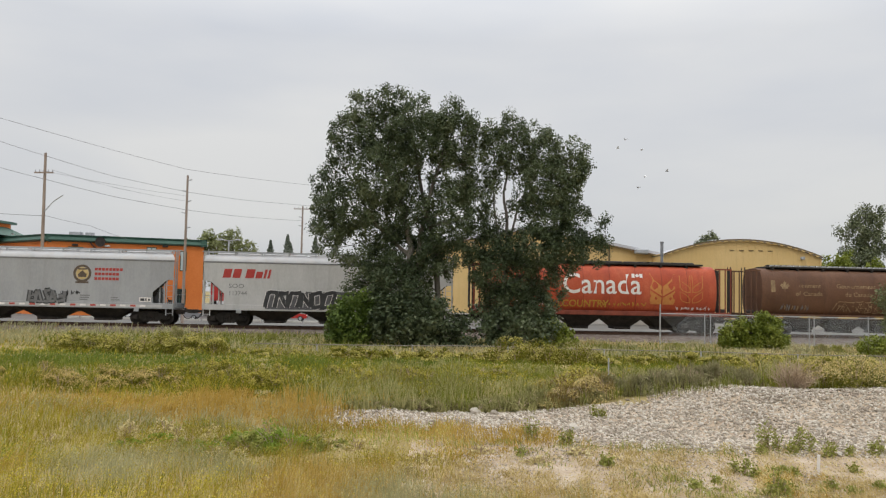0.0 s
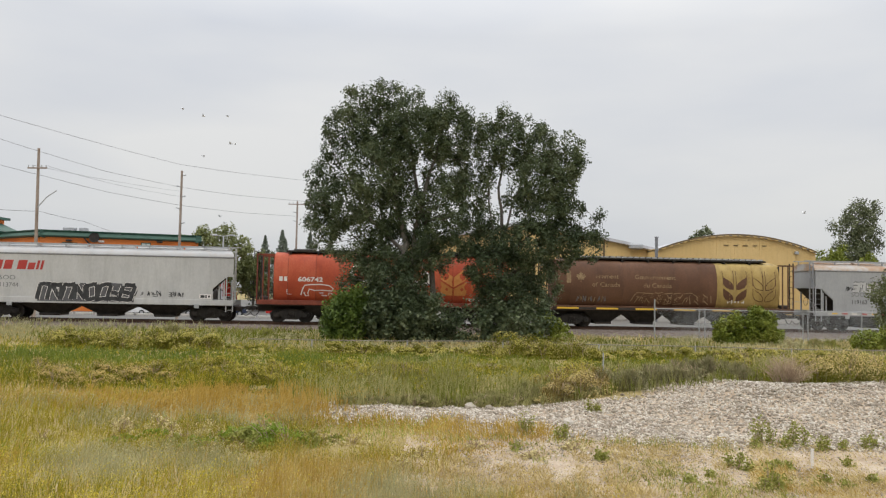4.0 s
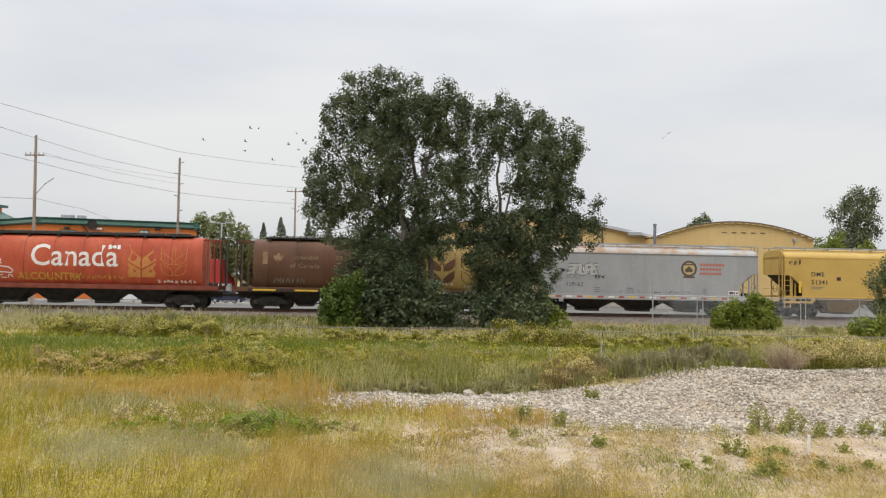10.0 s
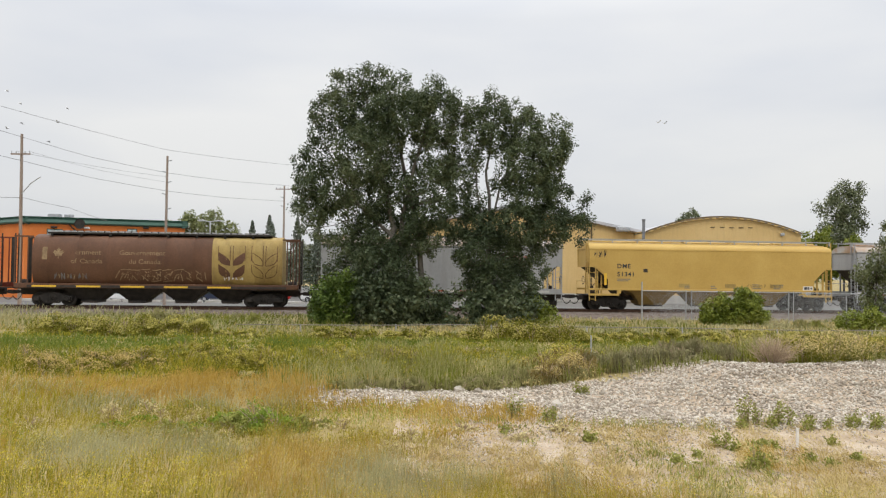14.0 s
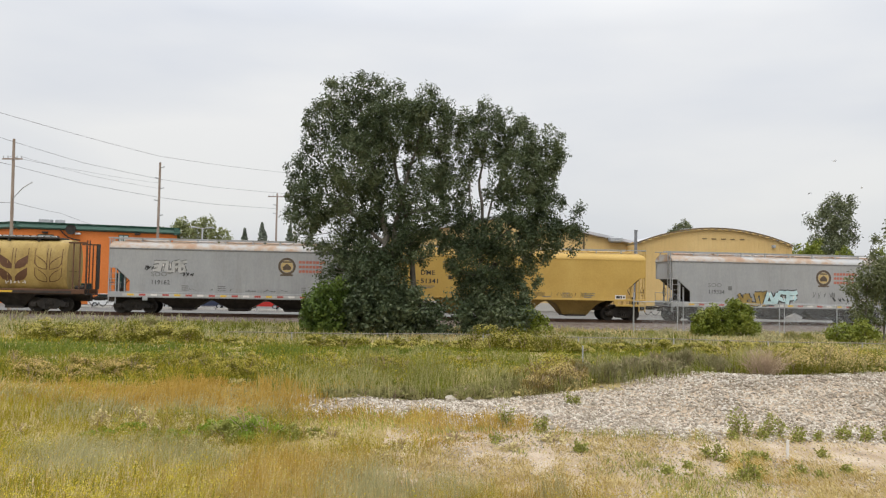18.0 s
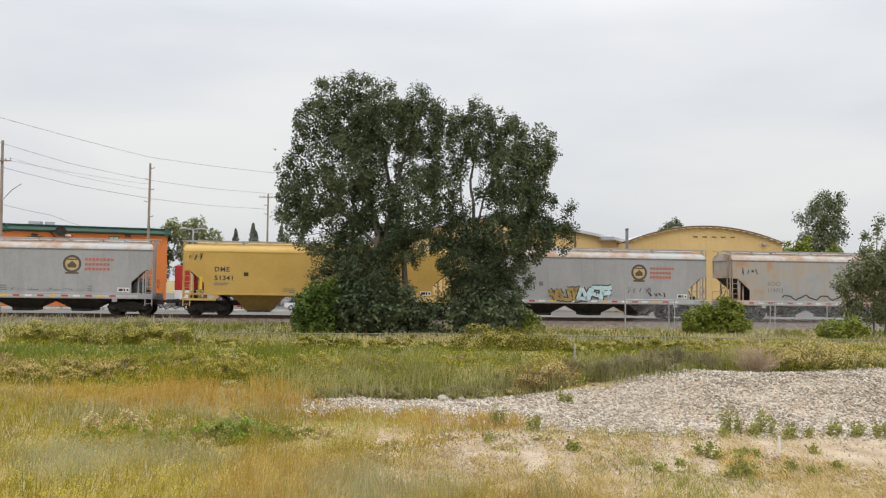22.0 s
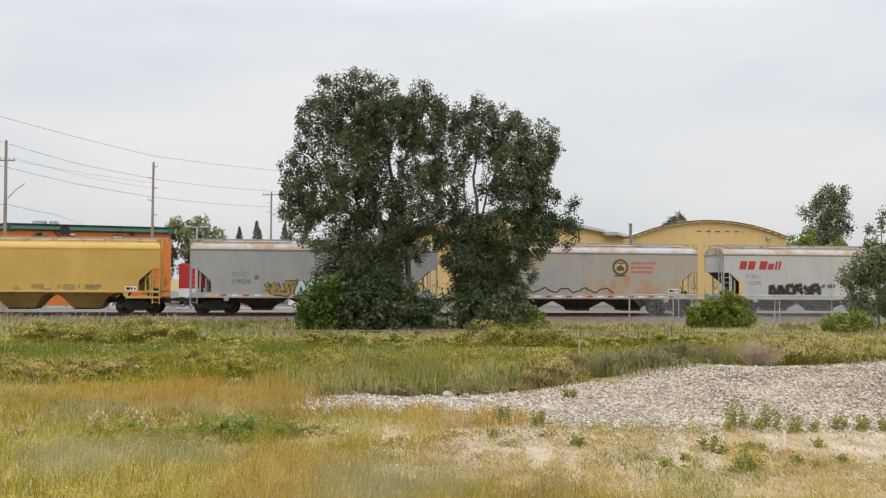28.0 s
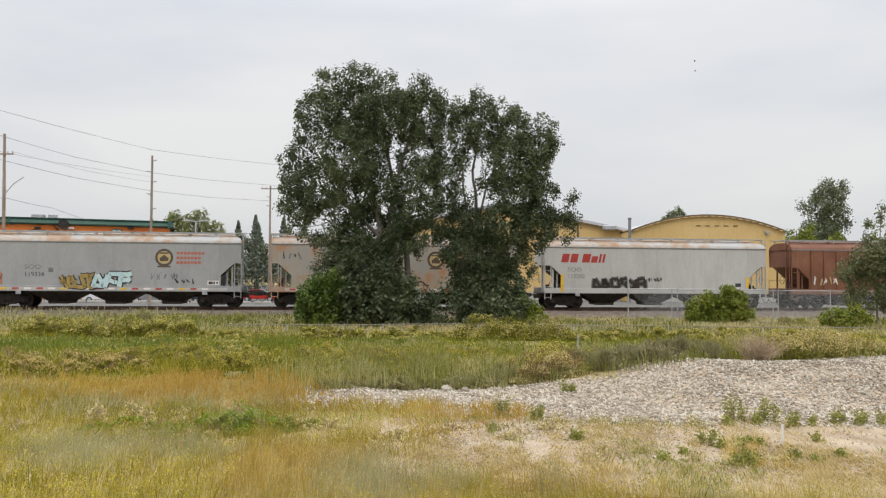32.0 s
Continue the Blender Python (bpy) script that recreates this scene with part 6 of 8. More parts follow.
graffiti(car, -hb + 5.0, hb - 4.2, 1.48, 1.72, SIDE, [GREY_MARK, GREY_PAINT], 71, 12, 0.03)
end_plate(car, hb)
sill_plates(car, hb)
small_marks(car, hb, -3.5, 12)
place(4, car)

# yellow hopper
car, hb, xs, half = hopper_car(pitch_of(5), "yellow covered hopper car with yellow curved bays", YELLOW_PAINT, YELLOW_PAINT, SLOPE_SHADE, YELLOW_PAINT, (1.34, 1.46))
hopper_bays(car, xs, half * 1.0, 1.42, SHADED_DIRTY_YELLOW, 0.34, curved=True)
for s in (-1, 1):
    part("step_frame", MB().box(min(s * (hb - 2.1), s * hb), max(s * (hb - 2.1), s * hb), -HALF_W - 0.03, -HALF_W + 0.1, 0.98, 1.12).box(s * (hb - 2.1) - 0.14, s * (hb - 2.1) + 0.14, -HALF_W - 0.03, -HALF_W + 0.1, 1.12, 1.34), YELLOW_PAINT, car)
lettering("DME", 0.42, BLACK_MARK, car, -hb + 1.95, SIDE, 2.85, bold=0.008, squeeze=1.05, space=1.14)
lettering("51341", 0.42, BLACK_MARK, car, -hb + 1.95, SIDE, 2.30, bold=0.008, squeeze=1.15, space=1.05)
bars(car, [(-hb + 3.8, 2.58, 0.30, 0.24)], SIDE, DARK_FRAME)
bars(car, [(-hb + 1.95, 2.08, 0.95, 0.05), (-hb + 1.95, 1.97, 0.8, 0.05)], SIDE, GREY_MARK)
bars(car, [(0.9 + 3.3 * k, 1.58, 0.75, 0.26) for k in range(-1, 2)], SIDE, OLD_YELLOW)
graffiti(car, 2.0, 4.2, 1.5, 1.95, SIDE, [OLD_YELLOW], 73, 7, 0.04)
graffiti(car, -hb + 0.3, -hb + 1.2, 3.5, 4.1, SIDE, [BLACK_MARK, OLD_YELLOW], 74, 5, 0.04)
small_marks(car, hb, -2.0, 9)
part("yellow_board", MB().box(-hb + 1.05, -hb + 1.22, SIDE - 0.05, SIDE - 0.01, 1.7, 2.5), STRIPE_YELLOW, car)
end_plate(car, hb)
place(5, car)

# grey hopper with pale blue spray paint
car, hb = grey_hopper(pitch_of(6), "light grey covered hopper car with pale blue graffiti", None, RUST_ROOF)
railway_marks(car, hb, 3.1)
lettering("SOO", 0.40, GREY_MARK, car, -hb + 2.6, SIDE, 2.42, squeeze=1.2)
lettering("119334", 0.40, BLACK_MARK, car, -hb + 2.6, SIDE, 1.95)
graffiti(car, -hb + 4.7, -hb + 7.0, 1.15, 2.15, SIDE - 0.034, [OLD_YELLOW, BLACK_MARK, GREY_MARK], 79, 4, 0.06, fill=0)
graffiti(car, -hb + 6.8, -hb + 9.1, 1.2, 2.25, SIDE - 0.038, [TEAL_MARK, BLACK_MARK, WHITE_MARK], 83, 3, 0.07, fill=0, edge=1)
graffiti(car, -hb + 10.2, -hb + 12.1, 1.7, 2.3, SIDE, [GREY_MARK], 89, 5, 0.05)
graffiti(car, hb - 4.2, hb - 2.9, 1.45, 1.95, SIDE, [BLACK_MARK], 97, 4, 0.08)
bars(car, [(-hb + 4.05, 2.22, 0.28, 0.28)], SIDE, GREY_MARK)
tape(car, -hb + 1.2, hb - 1.2, 1.14, 0.12, [STRIPE_YELLOW, STRIPE_RED, WHITE_MARK, STRIPE_RED, WHITE_MARK], 0.72)
end_plate(car, hb)
sill_plates(car, hb)
place(6, car)

# grey hopper with rust stains
car, hb = grey_hopper(pitch_of(7), "light grey covered hopper car with brown rust stains", STAINED_PAINT, RUST_ROOF)
railway_marks(car, hb, 2.6)
lettering("SOO", 0.40, GREY_MARK, car, -hb + 2.6, SIDE, 2.42, squeeze=1.2)
lettering("119772", 0.40, GREY_MARK, car, -hb + 2.6, SIDE, 1.95)
wave = MB()
wave.stroke([(-hb + 3.7 + 0.2 * k, 1.62 + 0.15 * math.sin(k * 0.9) + 0.05 * math.sin(k * 2.3)) for k in range(34)], SIDE, 0.09)
part("graffiti", wave, BLACK_MARK, car, "wavy black spray line")
graffiti(car, -hb + 0.7, -hb + 2.0, 3.1, 3.7, SIDE, [BLACK_MARK, GREY_MARK], 101, 4, 0.05)
tape(car, -hb + 1.2, hb - 1.2, 1.14, 0.12, [STRIPE_RED, WHITE_MARK], 0.72)
end_plate(car, hb)
sill_plates(car, hb)
place(7, car)

# pale hopper with red brand lettering
car, hb = grey_hopper(pitch_of(8), "pale grey covered hopper car with dark graffiti patch", PALE_PAINT, RUST_ROOF)
brand_word(car, -hb + 1.15, 3.12, 0.58)
lettering("SOO", 0.40, GREY_MARK, car, -hb + 1.6, SIDE, 2.50, squeeze=1.2)
lettering("115200", 0.40, GREY_MARK, car, -hb + 1.6, SIDE, 2.05)
graffiti(car, -hb + 3.4, -hb + 7.1, 1.30, 2.12, SIDE, [DARK_FRAME, GREY_MARK, BLACK_MARK], 103, 6, 0.07, fill=0)
graffiti(car, -hb + 7.2, -hb + 8.3, 1.8, 2.2, SIDE, [BLACK_MARK], 107, 5, 0.05)
bars(car, [(-hb + 1.12, 1.1, 0.20, 1.2), (hb - 1.5, 1.42, 0.16, 0.75)], SIDE - 0.03, STRIPE_YELLOW)
bars(car, [(hb - 2.3, 1.52, 0.42, 0.24)], SIDE, BLACK_MARK)
sill_plates(car, hb)
place(8, car)

# red-brown ribbed hopper
car, hb, xs, half = hopper_car(pitch_of(9), "red-brown covered hopper car with upright ribs", RIB_PAINT, RIB_PAINT, RIB_PAINT, RIB_PAINT)
hopper_bays(car, xs, half * 0.99, 1.10, BLACK_STEEL)
for x in np.arange(-hb + 1.5, hb - 1.3, 0.95):
    part("side_rib", MB().box(x - 0.05, x + 0.05, -HALF_W - 0.09, -HALF_W - 0.001, 1.40, 4.07, bevel=0.015), RIB_PAINT, car)
graffiti(car, -hb + 1.6, -hb + 3.4, 1.5, 2.4, SIDE - 0.09, [WHITE_MARK, GOLD_MARK], 109, 5, 0.08)
place(9, car)

# ---------------------------------------------------------------- field plants (stuff)
def vnoise(x, y, size, seed=0.0):
    """Uneven lumps about size metres across, -1 to 1."""
    u, v = np.asarray(x, float) / size + 37.7 * seed + 500, np.asarray(y, float) / size + 11.3 * seed + 500
    i, j = np.floor(u), np.floor(v)
    fu, fv = u - i, v - j
    fu, fv = fu * fu * (3 - 2 * fu), fv * fv * (3 - 2 * fv)

    def lattice(p, q):
        w = np.sin(p * 127.1 + q * 311.7 + seed * 74.7) * 43758.5453
        return 2 * (w - np.floor(w)) - 1

    low = lattice(i, j) * (1 - fu) + lattice(i + 1, j) * fu
    high = lattice(i, j + 1) * (1 - fu) + lattice(i + 1, j + 1) * fu
    return low * (1 - fv) + high * fv


def scatter(rng, n, y0, y1, wide, mask, power=1.6):
    """Plan points in a wedge of the field, denser near the lens, kept by a mask 0 to 1."""
    q = rng.uniform(0, 1, n)
    y = (y0 ** (1 - power) + q * (y1 ** (1 - power) - y0 ** (1 - power))) ** (1 / (1 - power))
    x = rng.uniform(-wide, wide, n) * (y + 1.5)
    keep = rng.uniform(0, 1, n) < mask(x, y)
    return x[keep], y[keep]


def clump(x, y):
    """Tussocks: how tall plants stand about their mean."""
    k = np.clip(y / 14, 0.55, 2.2)
    v = 0.30 * vnoise(x / k, y / k, 0.9, 1.0) + 0.42 * vnoise(x / k, y / k, 0.34, 2.0) + 0.34 * vnoise(x / k, y / k, 0.15, 3.0)
    return np.clip(1 + v, 0.22, 2)


def blades(name, label, material, x, y, h, w, seed, lean=0.35, tuft=1, spread=0.08, category="grass", simple=False):
    """Narrow leaf blades: two quads each near the lens, one further off."""
    rng = np.random.default_rng(seed)
    if tuft > 1:
        n0 = len(x)
        x = np.repeat(x, tuft) + rng.normal(0, spread, n0 * tuft)
        y = np.repeat(y, tuft) + rng.normal(0, spread, n0 * tuft)
    n = len(x)
    hh = h * rng.uniform(0.45, 1.15, n) * clump(x, y)
    far = np.clip(y / 14, 0.55, 3.2)
    ww = w * rng.uniform(0.7, 1.3, n) * far
    a = rng.uniform(0, 2 * np.pi, n)
    bend = lean * rng.uniform(0.2, 1.0, n) * hh
    base = np.stack([x, y, ground_z(x, y) - 0.01], 1)
    d = np.stack([np.cos(a), np.sin(a), np.zeros(n)], 1)
    d[:, 0] += 0.9 * vnoise(x, y, 0.8, 9.0)
    s = np.stack([-np.sin(a), np.cos(a), np.zeros(n)], 1)
    s[:, 0] = np.abs(s[:, 0]) + 0.5
    s /= np.linalg.norm(s, axis=1, keepdims=True)
    up = np.array([0, 0, 1.0])
    mid = base + d * (bend * 0.3)[:, None] + up * (hh * 0.55)[:, None]
    tip = base + d * bend[:, None] + up * hh[:, None]
    wv = s * ww[:, None] / 2
    if simple or np.median(y) > 10:
        kite = np.stack([base, mid + wv * 1.1, tip, mid - wv * 1.1], 1)
        return tagged(new(name, quads(name, kite, material)), label, category, kind="stuff")
    verts = np.stack([base - wv, base + wv, mid + wv * 0.8, mid - wv * 0.8, tip + wv * 0.12, tip - wv * 0.12], 1)
    me = bpy.data.meshes.new(name)
    me.vertices.add(n * 6)
    me.vertices.foreach_set("co", verts.astype(np.float32).ravel())
    f = np.array([[0, 1, 2, 3], [3, 2, 4, 5]])
    loops = (np.arange(n)[:, None, None] * 6 + f[None]).reshape(-1)
    me.loops.add(len(loops))
    me.loops.foreach_set("vertex_index", loops.astype(np.int32))
    me.polygons.add(n * 2)
    me.polygons.foreach_set("loop_start", np.arange(0, n * 8, 4, dtype=np.int32))
    me.update(calc_edges=True)
    me.materials.append(material)
    return tagged(new(name, me), label, category, kind="stuff")


def dots(name, label, material, x, y, h, size, seed, per=6, spread=0.10, category="flowers"):
    """Small flower heads or leaves about the tops of stalks."""
    rng = np.random.default_rng(seed)
    x, y = np.repeat(x, per), np.repeat(y, per)
    n = len(x)
    x, y = x + rng.normal(0, spread, n), y + rng.normal(0, spread, n)
    z = ground_z(x, y) + h * rng.uniform(0.45, 1.1, n) * clump(x, y)
    return tagged(new(name, quads(name, leaf_quads(rng, np.stack([x, y, z], 1), size), material)), label, category, kind="stuff")


GOLD_GRASS = grass_mat("golden_dry_grass", [(0.3208, 0.21, 0.034), (0.445, 0.295, 0.058), (0.5485, 0.395, 0.11)])
ORANGE_GRASS = grass_mat("orange_dry_grass", [(0.3157, 0.198, 0.033), (0.4192, 0.268, 0.05), (0.5071, 0.355, 0.095)])
STRAW = grass_mat("pale_straw_grass", [(0.414, 0.315, 0.115), (0.5382, 0.42, 0.18), (0.6417, 0.53, 0.27)])
GREEN_GRASS = grass_mat("green_grass", [(0.0983, 0.12, 0.01), (0.1552, 0.18, 0.017), (0.2329, 0.25, 0.032)], wide=0.3, tuft=2.2)
TEAL_GRASS = grass_mat("lush_blue_green_grass", [(0.088, 0.128, 0.018), (0.1346, 0.18, 0.026), (0.1966, 0.235, 0.042)], wide=0.3, tuft=2.2)
LIME_GRASS = grass_mat("yellow_green_grass", [(0.2122, 0.182, 0.011), (0.326, 0.28, 0.022), (0.4554, 0.39, 0.05)])
SAGE = grass_mat("grey_green_sage", [(0.207, 0.2, 0.07), (0.3105, 0.29, 0.115), (0.4243, 0.39, 0.18)])
BLUE_SAGE = grass_mat("pale_grey_sage", [(0.2898, 0.28, 0.14), (0.3829, 0.365, 0.19), (0.4864, 0.455, 0.255)])
TALL_SAGE = grass_mat("olive_sage_grass", [(0.1915, 0.185, 0.055), (0.2898, 0.275, 0.1), (0.414, 0.385, 0.175)], tuft=2.5)
FRESH_LEAF = grass_mat("fresh_green_weed_leaf", [(0.15, 0.225, 0.022), (0.235, 0.32, 0.04), (0.34, 0.42, 0.08)], tuft=8)
YELLOW_BLOOM = grass_mat("yellow_weed_flower", [(0.44, 0.35, 0.02), (0.56, 0.45, 0.03), (0.64, 0.54, 0.09)], 0.1)
CREAM_TUFT = grass_mat("cream_seed_tuft", [(0.48, 0.39, 0.17), (0.6, 0.51, 0.26), (0.7, 0.62, 0.38)], 0.1, tuft=9)
CREAM_BLOOM = grass_mat("cream_weed_flower", [(0.3001, 0.25, 0.03), (0.4037, 0.335, 0.055), (0.5071, 0.42, 0.1)], 0.1, tuft=3)
TAN_BLOOM = grass_mat("tan_weed_seed_heads", [(0.3415, 0.245, 0.07), (0.4554, 0.335, 0.11), (0.5693, 0.435, 0.175)], 0.1, tuft=3)
BRUSH_TOP = grass_mat("buff_brush_bloom", [(0.41, 0.31, 0.10), (0.53, 0.41, 0.16), (0.64, 0.52, 0.24)], 0.1, tuft=5)
OLIVE_LEAF = grass_mat("olive_brush_leaf", [(0.125, 0.122, 0.009), (0.195, 0.185, 0.017), (0.29, 0.268, 0.034)], 0.15, tuft=3)
RUSSET_LEAF = grass_mat("russet_brush_leaf", [(0.19, 0.135, 0.036), (0.28, 0.205, 0.062), (0.38, 0.295, 0.105)], 0.15, tuft=5)
GREY_SAGE = grass_mat("dusky_sage_leaf", [(0.2, 0.185, 0.085), (0.285, 0.26, 0.13), (0.385, 0.35, 0.195)], 0.15, tuft=5)
WEED_LEAF = grass_mat("green_weed_leaf", [(0.2, 0.215, 0.04), (0.295, 0.3, 0.07), (0.41, 0.4, 0.13)], 0.15, tuft=8)
VERGE_LEAF = grass_mat("yellow_olive_brush_leaf", [(0.115, 0.112, 0.008), (0.18, 0.172, 0.016), (0.265, 0.248, 0.03)], 0.15, tuft=2.5)
VERGE_BLOOM = grass_mat("straw_yellow_weed_flower", [(0.3, 0.26, 0.045), (0.4, 0.345, 0.08), (0.5, 0.435, 0.14)], 0.1, tuft=2.5)
TWIG = mat("dry_grey_twigs", [(0.32, 0.235, 0.16), (0.48, 0.37, 0.26)], 0.9, scale=1, fine=8, bump=0, island=True)
FOOT_SHADE = mat("foot_shade_brown", [(0.055, 0.038, 0.02), (0.10, 0.07, 0.04)], 0.9, scale=1, fine=8, bump=0, island=True)

rngf = np.random.default_rng(77)


def patch(x, y, f, seed, bias=0.0):
    """Ragged islands, 0 or 1 with a narrow edge."""
    v = 1.1 * vnoise(x, y, 2.6 / f, seed) + 0.6 * vnoise(x, y, 1.0 / f, seed + 1.0) + 0.35 * vnoise(x, y, 0.4 / f, seed + 2.0)
    return np.clip(0.5 + 1.6 * (v + bias), 0, 1)


def band(y, a, b, soft=0.5):
    return smooth(a - soft, a + soft, y) * (1 - smooth(b - soft, b + soft, y))


def open_soil(x, y):
    return 1 - flats(x, y)


def crest(x, y):
    """Field behind the gravel bank."""
    a = 11.95 + 0.2 * np.clip(x, 0, 5)
    return np.where(x > -2.2, np.clip((y - a) / 0.5, 0, 1), 1.0)


def west(x, y):
    return 1 - smooth(-0.14, -0.02, x / y + 0.03 * vnoise(x, y, 1.5, 2.0))


def pale_strip(x, y):
    return 1 - smooth(-0.07, 0.05, x / y + 0.05 * vnoise(x, y, 1.0, 6.0))


def wob(x, y):
    return y + 0.45 * vnoise(x, y, 2.4, 1.0) + 0.3 * vnoise(x, y, 0.8, 4.0)


def sow(name, label, material, n, y0, y1, mask, h, w, seed, power=1.5, leaf=0.014, share=0.3, **kw):
    """A sown stand: most plants as narrow blades, the rest as small leaves about short stems."""
    x, y = scatter(rngf, n, y0, y1, 0.66, mask, power)
    if not len(x):
        return
    k = int(len(x) * (1 - share))
    blades(name, label, material, x[:k], y[:k], h, w, seed, **kw)
    x, y = x[k:], y[k:]
    rng = np.random.default_rng(seed + 500)
    n = len(x) * 3
    if not n:
        return
    x, y = np.repeat(x, 3) + rng.normal(0, 0.03, n), np.repeat(y, 3) + rng.normal(0, 0.03, n)
    z = ground_z(x, y) + h * rng.uniform(0.05, 0.95, n) * clump(x, y)
    c = np.stack([x, y, z], 1)
    size = leaf * np.clip(y / 8, 0.7, 3.6)[:, None]
    tagged(new(name + "_leaves", quads(name + "_leaves", skin_quads(rng, c, np.tile([0.0, -0.35, 0.8], (n, 1)), size, 0.9), material)), label.replace("grass", "leafy weeds"), "weeds", kind="stuff")


def spots(x, y, where):
    """Soft ragged patches: middle and half widths of each."""
    v = np.zeros_like(x)
    for cx, cy, rx, ry in where:
        q = ((x - cx) / rx) ** 2 + ((y - cy) / ry) ** 2 + 0.6 * vnoise(x, y, 0.7, 2.0) + 0.4 * vnoise(x, y, 0.25, 1.0)
        v = np.maximum(v, np.clip(1.3 - 0.9 * q, 0, 1))
    return v


def near_sage(x, y):
    return spots(x, y, ((-3.2, 8.1, 0.75, 0.95), (-2.3, 7.95, 0.5, 0.45), (-0.35, 7.05, 0.55, 0.7), (0.3, 7.1, 0.3, 0.6), (1.02, 6.85, 0.16, 0.35), (2.35, 6.7, 0.22, 0.35), (-4.9, 9.2, 0.4, 0.3)))


def near_gold(x, y):
    return spots(x, y, ((-1.3, 7.4, 0.55, 1.05), (-0.8, 8.1, 0.4, 0.4), (0.85, 7.0, 0.4, 0.6), (1.75, 6.85, 0.6, 0.45), (2.8, 6.7, 0.5, 0.35), (-4.4, 7.9, 0.3, 0.3)))


def yellow_weeds(x, y):
    return spots(x, y, ((-3.75, 7.0, 0.6, 1.0), (-2.3, 6.8, 0.75, 0.6), (-4.9, 7.8, 0.6, 0.8), (-3.0, 6.2, 1.0, 0.7)))


def bald(x, y):
    return spots(x, y, ((-4.3, 8.95, 0.55, 0.42), (-2.4, 8.75, 0.5, 0.32), (-1.26, 8.95, 0.45, 0.4), (-1.45, 9.55, 0.4, 0.3), (-0.4, 8.45, 0.3, 0.28), (-3.55, 9.8, 0.5, 0.16), (-2.8, 9.9, 0.4, 0.12), (-0.5, 9.2, 0.45, 0.25)))


def teal_strip(x, y):
    return spots(x, y, ((-12.6, 26.5, 4.6, 5.0), (-9.5, 24.5, 2.6, 4.0), (-4.5, 24, 1.6, 2.6), (-1.2, 26, 1.6, 4.0)))


# near field: yellow weeds, sage and gold patches
near_edge = lambda x, y: np.maximum(open_soil(x, y), (x < 3.4) * (1 - smooth(6.95, 7.45, y + 0.27 * x + 0.35 * vnoise(x, y, 0.5, 5.0)))) * (1 - smooth(8.3, 9.0, wob(x, y))) * (1 - bald(x, y))
sow("lime_grass", "yellow-green weedy grass of the near field", LIME_GRASS, 70000, 5.2, 9.4, lambda x, y: near_edge(x, y) * (1 - 0.96 * near_sage(x, y)) * (1 - 0.8 * near_gold(x, y)) * (0.35 + 0.65 * np.maximum(yellow_weeds(x, y), patch(x, y, 0.9, 0.6, 0.0))), 0.18, 0.007, 1, lean=0.75, share=0.45)
sow("sage_weeds", "soft pale grey-green sage of the near field", BLUE_SAGE, 110000, 5.2, 9.7, lambda x, y: near_edge(x, y) * near_sage(x, y), 0.21, 0.006, 2, lean=0.45)
sow("sage_weeds", "scattered grey-green sage of the near field", SAGE, 50000, 5.2, 9.7, lambda x, y: near_edge(x, y) * 0.35 * patch(x, y, 0.85, 3.1, -0.3), 0.20, 0.007, 34, lean=0.6)
sow("golden_grass", "dry golden grass of the near field", GOLD_GRASS, 85000, 5.2, 9.5, lambda x, y: near_edge(x, y) * np.maximum(0.85 * near_gold(x, y), 0.12 * patch(x, y, 1.2, 5.3, 0.0) * (1 - near_sage(x, y))), 0.20, 0.006, 3, lean=0.5)
sow("green_grass", "fresh green weeds among the near grass", GREEN_GRASS, 26000, 5.2, 8.8, lambda x, y: near_edge(x, y) * 0.5 * patch(x, y, 1.6, 9.2, -0.45) * (1 - near_sage(x, y)) * (1 - near_gold(x, y)), 0.18, 0.008, 31, lean=0.6)
sow("straw_grass", "pale straw grass among the near weeds", STRAW, 36000, 5.2, 9.2, lambda x, y: near_edge(x, y) * (0.03 + 0.5 * patch(x, y, 1.3, 6.4, -0.1) * smooth(-2.2, -1.2, x)), 0.22, 0.006, 32, lean=0.5)
px_, py_ = scatter(rngf, 130, 5.6, 8.0, 0.76, lambda x, y: smooth(-1.8, -2.6, x) * (1 - 0.8 * near_sage(x, y)) + 0.12)
blades("plume_grass", "pale arching seed-headed grass tufts", STRAW, px_, py_, 0.34, 0.009, 33, lean=0.8, tuft=9, spread=0.03)
# pale strip with straw and small weeds
sow("straw_grass", "thin straw grass on pale soil", STRAW, 24000, 7.6, 10.8, lambda x, y: pale_strip(x, y) * band(wob(x, y), 8.2, 10.2) * (1 - 0.85 * bald(x, y)) * (0.3 + 0.7 * patch(x, y, 1.2, 8.1, 0.1)), 0.12, 0.008, 4, lean=0.9)
sow("lime_grass", "low yellow-green weeds on pale soil", LIME_GRASS, 36000, 7.6, 10.8, lambda x, y: pale_strip(x, y) * band(wob(x, y), 8.3, 10.7) * np.maximum(patch(x, y, 1.4, 2.0, 0.0), smooth(-0.34, -0.42, x / y)) * (1 - bald(x, y)), 0.17, 0.009, 5, lean=0.8)
sow("green_grass", "fresh green weeds on pale soil", FRESH_LEAF, 14000, 8.2, 10.9, lambda x, y: pale_strip(x, y) * patch(x, y, 1.1, 7.3, -0.45) * (1 - bald(x, y)), 0.16, 0.010, 35, lean=0.8)
